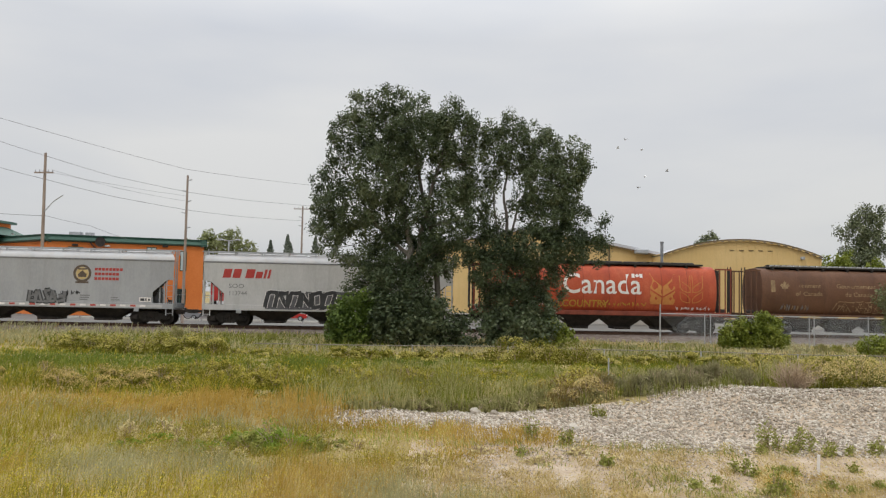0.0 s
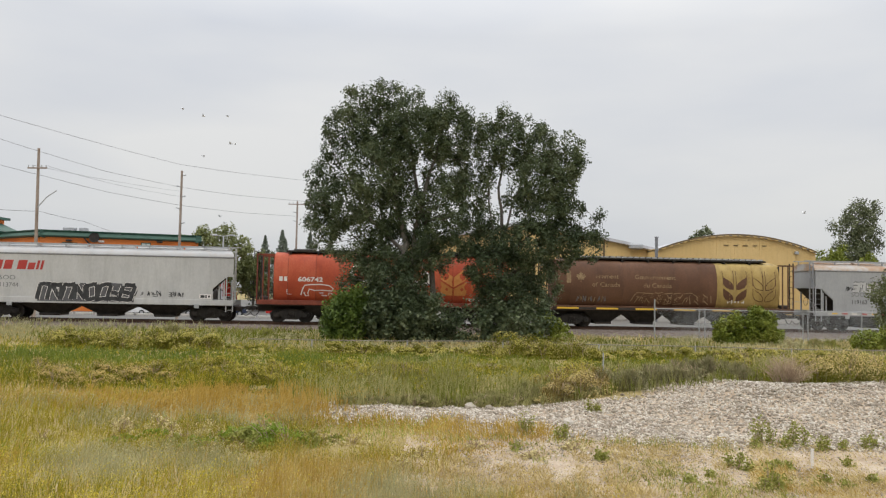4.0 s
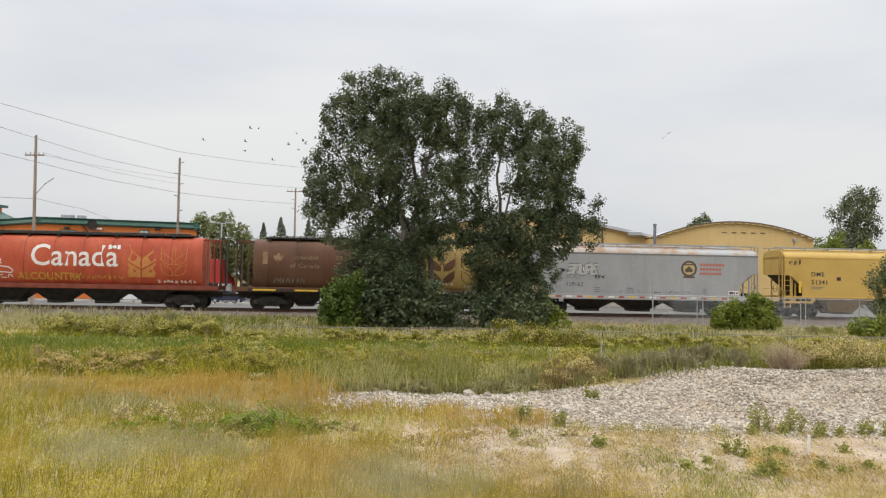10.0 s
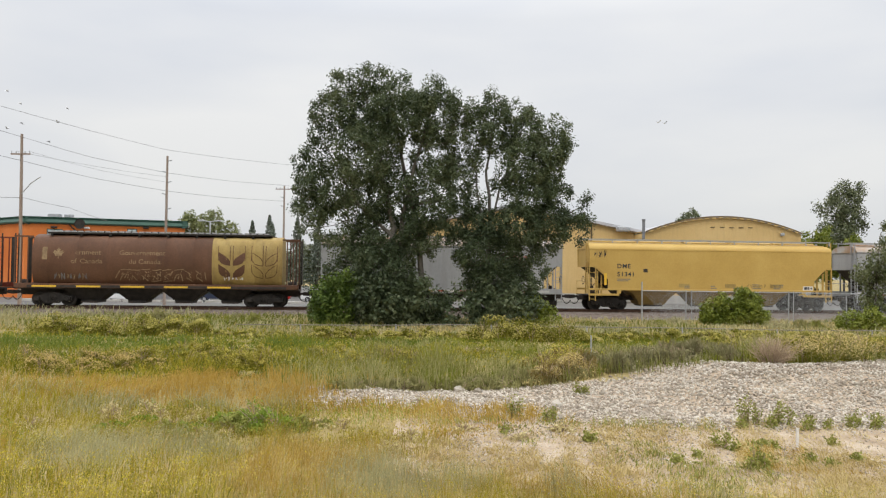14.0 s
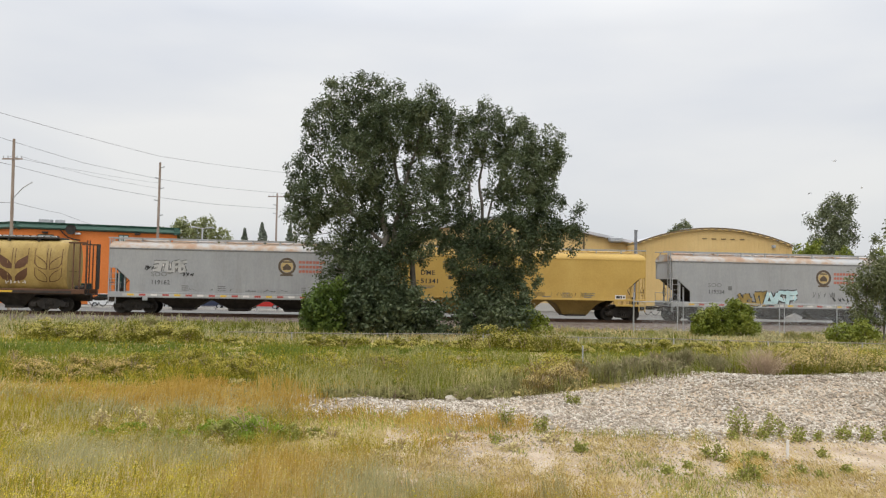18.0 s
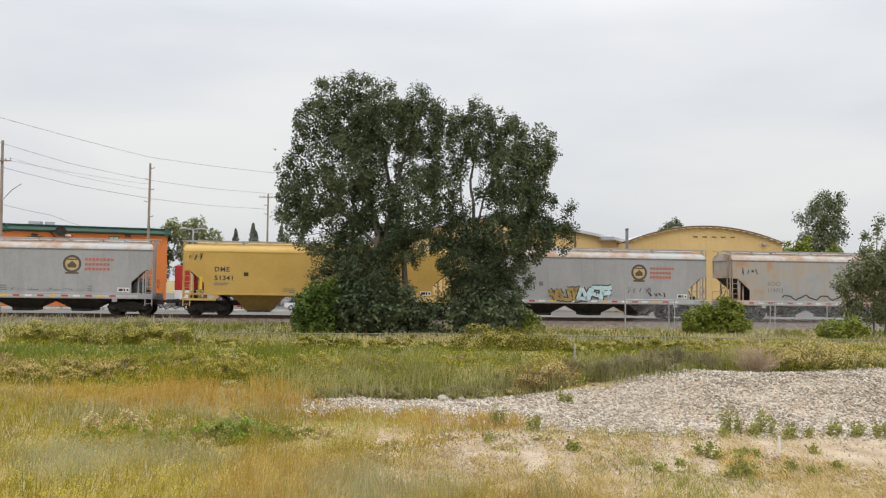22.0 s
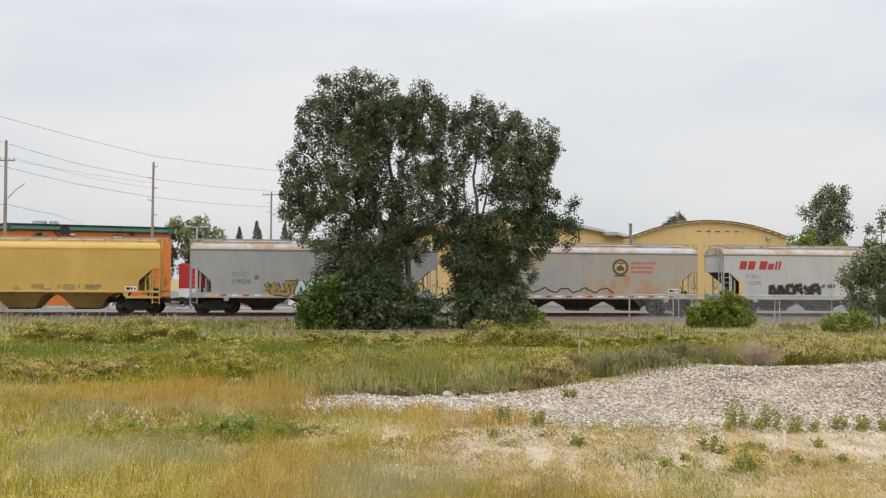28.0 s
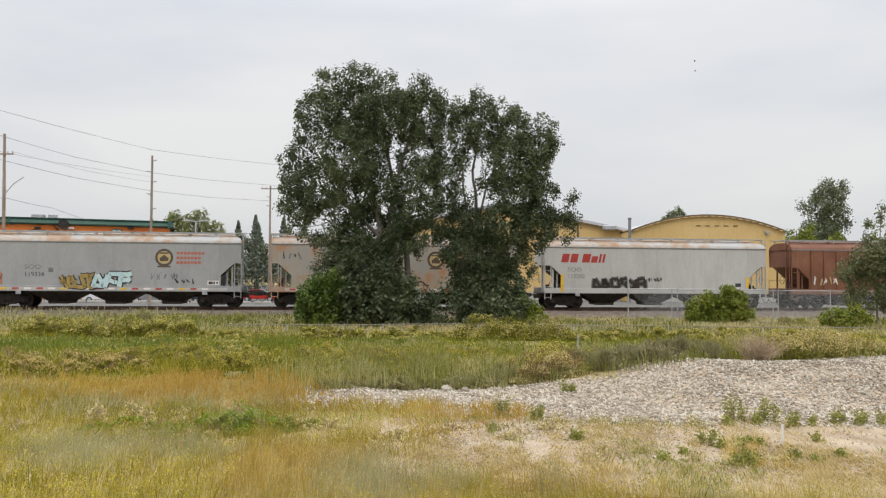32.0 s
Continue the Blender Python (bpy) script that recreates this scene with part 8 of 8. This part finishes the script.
# ---------------------------------------------------------------- parked cars
def car_paint(name, c):
    return mat(name, [c, tuple(min(1, v * 1.08) for v in c)], 0.25, 0.1, bump=0, spec=0.6)


TYRE = mat("tyre_rubber", [(0.012, 0.012, 0.012), (0.022, 0.022, 0.022)], 0.85, scale=8, fine=40, bump=0.1)
TYRE_M = MB().tube([(0, -0.1, 0), (0, 0.1, 0)], 0.32, 18).mesh("tyre")
RIM_M = MB().tube([(0, -0.112, 0), (0, 0.05, 0)], 0.2, 14).mesh("rim")


def parked_car(x, y, turn, paint, label, tall=0.0):
    t = empty("parked_car", pose(x, y, LOT_Z, 0, 0, turn), label, "car", "cars in the lot")
    low = [(-2.2, 0.35), (2.15, 0.35), (2.25, 0.6), (2.1, 0.82), (1.2, 0.92), (-1.5, 0.95), (-2.15, 0.9), (-2.25, 0.6)]
    part("body", MB().loft([[(px, yy, pz) for px, pz in low] for yy in (-0.84, 0.84)]), paint, t)
    cab = [(-1.75, 0.94), (1.15, 0.92), (0.45, 1.42 + tall), (-1.1, 1.45 + tall)]
    part("glasshouse", MB().loft([[(px * k, yy, 0.9 + (pz - 0.9) * k2) for px, pz in cab] for yy, k, k2 in ((-0.74, 0.97, 0.94), (-0.55, 1, 1), (0.55, 1, 1), (0.74, 0.97, 0.94))]), DARK_GLASS, t)
    part("roof_panel", MB().box(-1.12, 0.42, -0.66, 0.66, 1.43 + tall, 1.49 + tall, bevel=0.03), paint, t)
    for px in (-1.4, 1.4):
        for yy in (-0.78, 0.78):
            w = part("tyre", TYRE_M, TYRE, t)
            w.matrix_basis = pose(px, yy, 0.32)
            part("rim", RIM_M, GALV, w)
    for px, m in ((-2.23, STRIPE_RED), (2.2, WHITE_MARK)):
        for yy in (-0.6, 0.6):
            part("lamp", MB().box(px - 0.04, px + 0.04, yy - 0.14, yy + 0.14, 0.66, 0.78, bevel=0.01), m, t)


RED_CAR = car_paint("red_car_body", (0.42, 0.025, 0.02))
BLUE_CAR = car_paint("dark_blue_car_body", (0.03, 0.04, 0.075))
WHITE_CAR = car_paint("white_car_body", (0.70, 0.71, 0.72))
GREY_CAR = car_paint("grey_car_body", (0.22, 0.22, 0.23))
parked_car(-20.9, 103, 4, RED_CAR, "red sedan parked in the lot")
parked_car(-27.4, 101, 8, BLUE_CAR, "dark blue sedan parked in the lot")
parked_car(-38.3, 98, 4, WHITE_CAR, "white sedan parked before the orange hall", 0.15)
parked_car(-33.2, 99, 12, GREY_CAR, "grey sedan parked in the lot")
parked_car(-15.2, 104, 3, WHITE_CAR, "white hatchback parked in the lot", 0.1)
kerb = empty("concrete_kerb", pose(0, 96.0, LOT_Z), "pale concrete kerb blocks before the parking lot", "kerb")
for k in range(18):
    part("kerb_block", MB().box(-49 + k * 2.4, -49 + k * 2.4 + 2.1, -0.15, 0.15, -0.02, 0.28, bevel=0.04), CONCRETE, kerb)
# white box truck with red cab beside the hall
truck = empty("box_truck", pose(-33.0, 117, LOT_Z, 0, 0, 88), "red and white box truck behind the track", "truck")
part("box", MB().box(-3.4, 2.0, -1.2, 1.2, 2.2, 5.6, bevel=0.05), RED_CAR, truck)
part("skirt", MB().box(-3.4, 2.0, -1.2, 1.2, 1.0, 2.19, bevel=0.03), WHITE_CAR, truck)
part("cab", MB().loft([[(2.05, y, 0.6), (4.2, y, 0.6), (4.2, y, 1.8), (3.7, y, 3.0), (2.05, y, 3.2)] for y in (-1.1, 1.1)]), RED_CAR, truck)
part("windscreen", MB().loft([[(4.12, y, 1.95), (4.22, y, 1.95), (3.82, y, 2.85), (3.72, y, 2.85)] for y in (-0.95, 0.95)]), DARK_GLASS, truck)
for px in (-2.4, 3.2):
    for yy in (-1.05, 1.05):
        w = part("tyre", TYRE_M, TYRE, truck)
        w.matrix_basis = Matrix.Translation((px, yy, 0.5)) @ Matrix.Diagonal((1.55, 1.6, 1.55, 1))

# ---------------------------------------------------------------- birds
BIRD_DARK = mat("grey_feathers", [(0.19, 0.19, 0.2), (0.30, 0.30, 0.31)], 0.8, scale=6, fine=30, bump=0)
BIRD_PALE = mat("pale_grey_feathers", [(0.62, 0.62, 0.62), (0.78, 0.78, 0.77)], 0.8, scale=6, fine=30, bump=0)
BIRD_BODY = MB().loft([[(x, r * math.cos(a), 0.8 * r * math.sin(a)) for a in (2 * math.pi * k / 8 for k in range(8))] for x, r in ((-0.24, 0.012), (-0.16, 0.035), (-0.05, 0.062), (0.06, 0.055), (0.12, 0.034), (0.16, 0.032), (0.20, 0.008))]).mesh("body", True)
WINGS = []
for s in (-1, 1):
    WINGS.append(MB().loft([[(0.09, 0, 0.010), (-0.09, 0, 0.004), (0, 0, 0.016)], [(0.11, s * 0.16, 0.008), (-0.06, s * 0.16, 0.003), (0.03, s * 0.16, 0.012)], [(0.02, s * 0.34, 0.004), (-0.07, s * 0.34, 0.001), (-0.02, s * 0.34, 0.006)]][::s]).mesh("wing"))
FLIGHTS = []          # bird, its wings, waypoints, offset
# seconds, x, depth, height of the middle of each flight
FLOCK_A = [(0, 92, 96, 9), (3, 62, 93, 10.5), (5.5, 35.6, 90, 12.2), (6.5, 26.6, 90, 12.6), (7, 19.6, 90, 12.4), (8, 8.1, 90, 13.6), (9, -4.7, 90, 14.5), (10, -16.3, 90, 16.5), (11, -24.8, 90, 16.9), (12, -32.9, 90, 16.9), (13, -41.1, 90, 17.6), (14, -51.3, 90, 19), (20, -110, 96, 22), (32, -210, 110, 26)]
FLOCK_B = [(0, 19.9, 90, 15.7), (1, 9.3, 90, 16.2), (2, -3, 90, 16.8), (3.5, -22.3, 90, 17.5), (5.5, -36.6, 90, 18.4), (7, -49, 90, 18.7), (10, -75, 92, 20), (32, -230, 120, 24)]
PAIR_C = [(0, -60, 110, 10), (7, 4, 84, 11), (8, 18.3, 80, 11.7), (8.5, 25, 80, 13.2), (9, 23.2, 80, 15.1), (9.5, 20.5, 80, 16.5), (13, 22, 84, 19), (18, 60, 120, 22), (32, 150, 200, 30)]
PAIR_D = [(0, 120, 130, 6), (20, 22, 92, 13), (22, -12, 90, 15.3), (23, -30.8, 90, 19.3), (24, -45.1, 90, 22.3), (32, -150, 96, 30)]
PAIR_E = [(0, -390, 115, 36), (29, -106, 112, 36), (30.5, -32.6, 110, 34.8), (31, -8.8, 110, 33.3), (31.5, 14.7, 110, 32), (32, 37, 110, 31.1)]
rbird = random.Random(12)
for path, count, sx, sz, label in ((FLOCK_A, 22, 9.0, 3.2, "small grey pigeon flying in a loose flock"), (FLOCK_B, 6, 4.5, 3.2, "small grey pigeon flying in a loose flock"), (PAIR_C, 2, 0.8, 1.0, "pale bird flying above the warehouse"), (PAIR_D, 3, 9.0, 2.0, "small grey bird flying past the wires"), (PAIR_E, 2, 0.5, 0.6, "small bird crossing high over the poplars")):
    for k in range(count):
        bird = empty("bird", pose(path[0][1], path[0][2], path[0][3]), label, "bird", "birds in flight" if count > 3 else "")
        pale = rbird.random() < 0.45 or path is PAIR_C
        part("body", BIRD_BODY.copy(), BIRD_PALE if pale else BIRD_DARK, bird)
        wings = [part("wing", WINGS[i].copy(), BIRD_PALE if rbird.random() < 0.4 else BIRD_DARK, bird) for i in (0, 1)]
        FLIGHTS.append((bird, wings, path, (rbird.gauss(0, sx * 0.5), rbird.uniform(-3, 3), rbird.gauss(0, sz * 0.5), rbird.uniform(0, 6))))

# ---------------------------------------------------------------- stones and ties (pieces last)
STONE = mat("pale_cobble", [(0.29, 0.25, 0.195), (0.40, 0.355, 0.285), (0.53, 0.48, 0.41)], 0.9, scale=3, fine=30, bump=0.4, obj_random=True)
STONE_FILL = mat("pale_cobble_heap", [(0.25, 0.205, 0.155), (0.38, 0.325, 0.255), (0.60, 0.545, 0.46)], 0.9, scale=2, fine=20, bump=0.4, island=True)
rs = np.random.default_rng(21)
ico = bmesh.new()
bmesh.ops.create_icosphere(ico, subdivisions=1, radius=1.0)
ICO_V = np.array([v.co[:] for v in ico.verts])
ICO_F = np.array([[v.index for v in f.verts] for f in ico.faces])
ico.free()


def stone_shape(k):
    r = np.random.default_rng(300 + k)
    v = ICO_V * (1 + 0.28 * r.uniform(-1, 1, (len(ICO_V), 1)))
    return v * np.array([1.0, r.uniform(0.7, 0.95), r.uniform(0.42, 0.7)])


stone_meshes = []
for k in range(8):
    me = bpy.data.meshes.new("stone")
    me.from_pydata([tuple(p) for p in stone_shape(k)], [], [tuple(int(i) for i in f) for f in ICO_F])
    me.materials.append(STONE)
    stone_meshes.append(me)


def stones(n, x0, x1, y0, y1, mask, s0, s1):
    x, y = rs.uniform(x0, x1, n), rs.uniform(y0, y1, n)
    k = rs.uniform(0, 1, n) < mask(x, y)
    x, y = x[k], y[k]
    s = s0 + (s1 - s0) * rs.uniform(0, 1, len(x)) ** 2.2
    return x, y, s


bank_mask = lambda x, y: flats(x, y) * smooth(10.2, 10.7, y + 0.25 * np.clip(x, 0, 3)) * (x < 0.62 * y + 1)
x, y, s = stones(62000, -3, 9.4, 9.4, 14.2, bank_mask, 0.012, 0.032)
xb, yb, sb = stones(4200, -3, 9.4, 9.6, 14.2, bank_mask, 0.026, 0.046)
x2, y2, s2 = stones(36000, -3, 9, 6.3, 10.9, lambda x, y: flats(x, y) * (0.25 + 0.75 * patch(x, y, 1.3, 0.7, 0.1)) * (np.abs(x) < 0.66 * y), 0.006, 0.019)
x, y, s = np.concatenate([x, xb, x2]), np.concatenate([y, yb, y2]), np.concatenate([s, sb, s2])
n = len(x)
CHIP_V = np.array([(1, 0, 0), (0.1, 1, 0), (-1, 0.1, 0), (0, -1, 0.1), (0.15, 0.1, 1), (0, 0, -1)], float)
CHIP_F = np.array([(0, 1, 4), (1, 2, 4), (2, 3, 4), (3, 0, 4), (1, 0, 5), (2, 1, 5), (3, 2, 5), (0, 3, 5)])
v = CHIP_V[None] + rs.uniform(-0.3, 0.3, (n, 6, 3))
v = v * np.stack([rs.uniform(0.9, 1.25, n), rs.uniform(0.65, 1.0, n), rs.uniform(0.45, 0.8, n)], 1)[:, None, :]
a = rs.uniform(0, 6.283, n)
ca, sa = np.cos(a)[:, None], np.sin(a)[:, None]
tip_x, tip_y = rs.uniform(-0.5, 0.5, (n, 1)), rs.uniform(-0.5, 0.5, (n, 1))
vx = (v[:, :, 0] * ca - v[:, :, 1] * sa) * s[:, None]
vy = (v[:, :, 0] * sa + v[:, :, 1] * ca) * s[:, None]
vz = v[:, :, 2] * s[:, None] + tip_x * vx + tip_y * vy + (ground_z(x, y) + s * 0.15)[:, None]
vx, vy = vx + x[:, None], vy + y[:, None]
sm = bpy.data.meshes.new("cobble_heap")
sm.vertices.add(n * 6)
sm.vertices.foreach_set("co", np.stack([vx, vy, vz], -1).astype(np.float32).ravel())
lp = (np.arange(n)[:, None, None] * 6 + CHIP_F[None]).reshape(-1)
sm.loops.add(len(lp))
sm.loops.foreach_set("vertex_index", lp.astype(np.int32))
sm.polygons.add(n * len(CHIP_F))
sm.polygons.foreach_set("loop_start", np.arange(0, len(lp), 3, dtype=np.int32))
sm.update(calc_edges=True)
sm.materials.append(STONE_FILL)
heap = tagged(new("cobble_heap", sm), "bank of pale rounded cobbles and gravel", "gravel", kind="stuff")
x, y, s = stones(2200, -2.6, 8.8, 9.8, 14.0, bank_mask, 0.026, 0.058)
for k in range(min(300, len(x))):
    ob = part("stone", stone_meshes[k % 8], STONE, heap)
    ob.matrix_basis = Matrix.LocRotScale((x[k], y[k], float(ground_z(x[k], y[k])) + s[k] * 0.2), Euler((0, 0, x[k] * 40)), (s[k], s[k], s[k]))
for bx, by, bs in ((11.7 * 0.0285, 12.6, 0.11), (0.62, 12.5, 0.08), (1.6, 11.0, 0.09)):
    ob = part("boulder", stone_meshes[2], STONE, heap)
    ob.matrix_basis = Matrix.LocRotScale((bx, by, float(ground_z(bx, by)) + bs * 0.4), Euler((0.2, 0, 1)), (bs, bs, bs * 1.2))

TIE_WOOD = mat("creosoted_tie", [(0.05, 0.038, 0.03), (0.09, 0.07, 0.055)], 0.9, scale=2, fine=20, bump=0.3, obj_random=True)
tie_mesh = MB().box(-0.115, 0.115, -1.3, 1.3, -0.30, -0.172, bevel=0.01).mesh("tie")
for k in range(-68, 69):
    ob = part("tie", tie_mesh, TIE_WOOD, track)
    ob.matrix_basis = pose(k * 0.55, 0, 0.008)

# ---------------------------------------------------------------- what moves
def travel(t):
    """Metres that the train has rolled along the track at t seconds."""
    q = t / 32
    return 54.37 * (-2.084 * q + 0.382 * q ** 2 - 0.326 * q ** 3 + 0.113 * q ** 4)


def motions():
    c, s = math.cos(math.atan(SLOPE)), math.sin(math.atan(SLOPE))
    for thing, mid in TRAIN:
        rows = []
        for k in range(33):
            d = mid + travel(k)
            rows.append((k, pose(c * d, TRACK_Y + s * d, 0, 0, 0, TRACK_TURN)))
        walk(thing, rows)
    for wheels, x in RUNNING:
        rows = []
        for k in range(0, 193):
            t = k / 6
            rows.append((t, pose(x, 0, 0.456, 0, math.degrees(travel(t) / 0.456), 0)))
        walk(wheels, rows)
    for bird, wings, path, (ox, oy, oz, ph) in FLIGHTS:
        rows = []
        for i, (t, x, y, z) in enumerate(path):
            j = min(i, len(path) - 2)
            turn = math.degrees(math.atan2(path[j + 1][2] - path[j][2], path[j + 1][1] - path[j][1]))
            rows.append((t, pose(x + ox + 0.6 * math.sin(t + ph), y + oy, z + oz + 0.4 * math.sin(1.3 * t + ph), 0, 0, turn % 360)))
        walk(bird, rows)
        for s, wing in zip((-1, 1), wings):
            beat = [(k / 6, pose(0, s * 0.04, 0.01, s * (34 if (k + int(ph)) % 2 else -20), 0, 0)) for k in range(193)]
            walk(wing, beat)


motions()
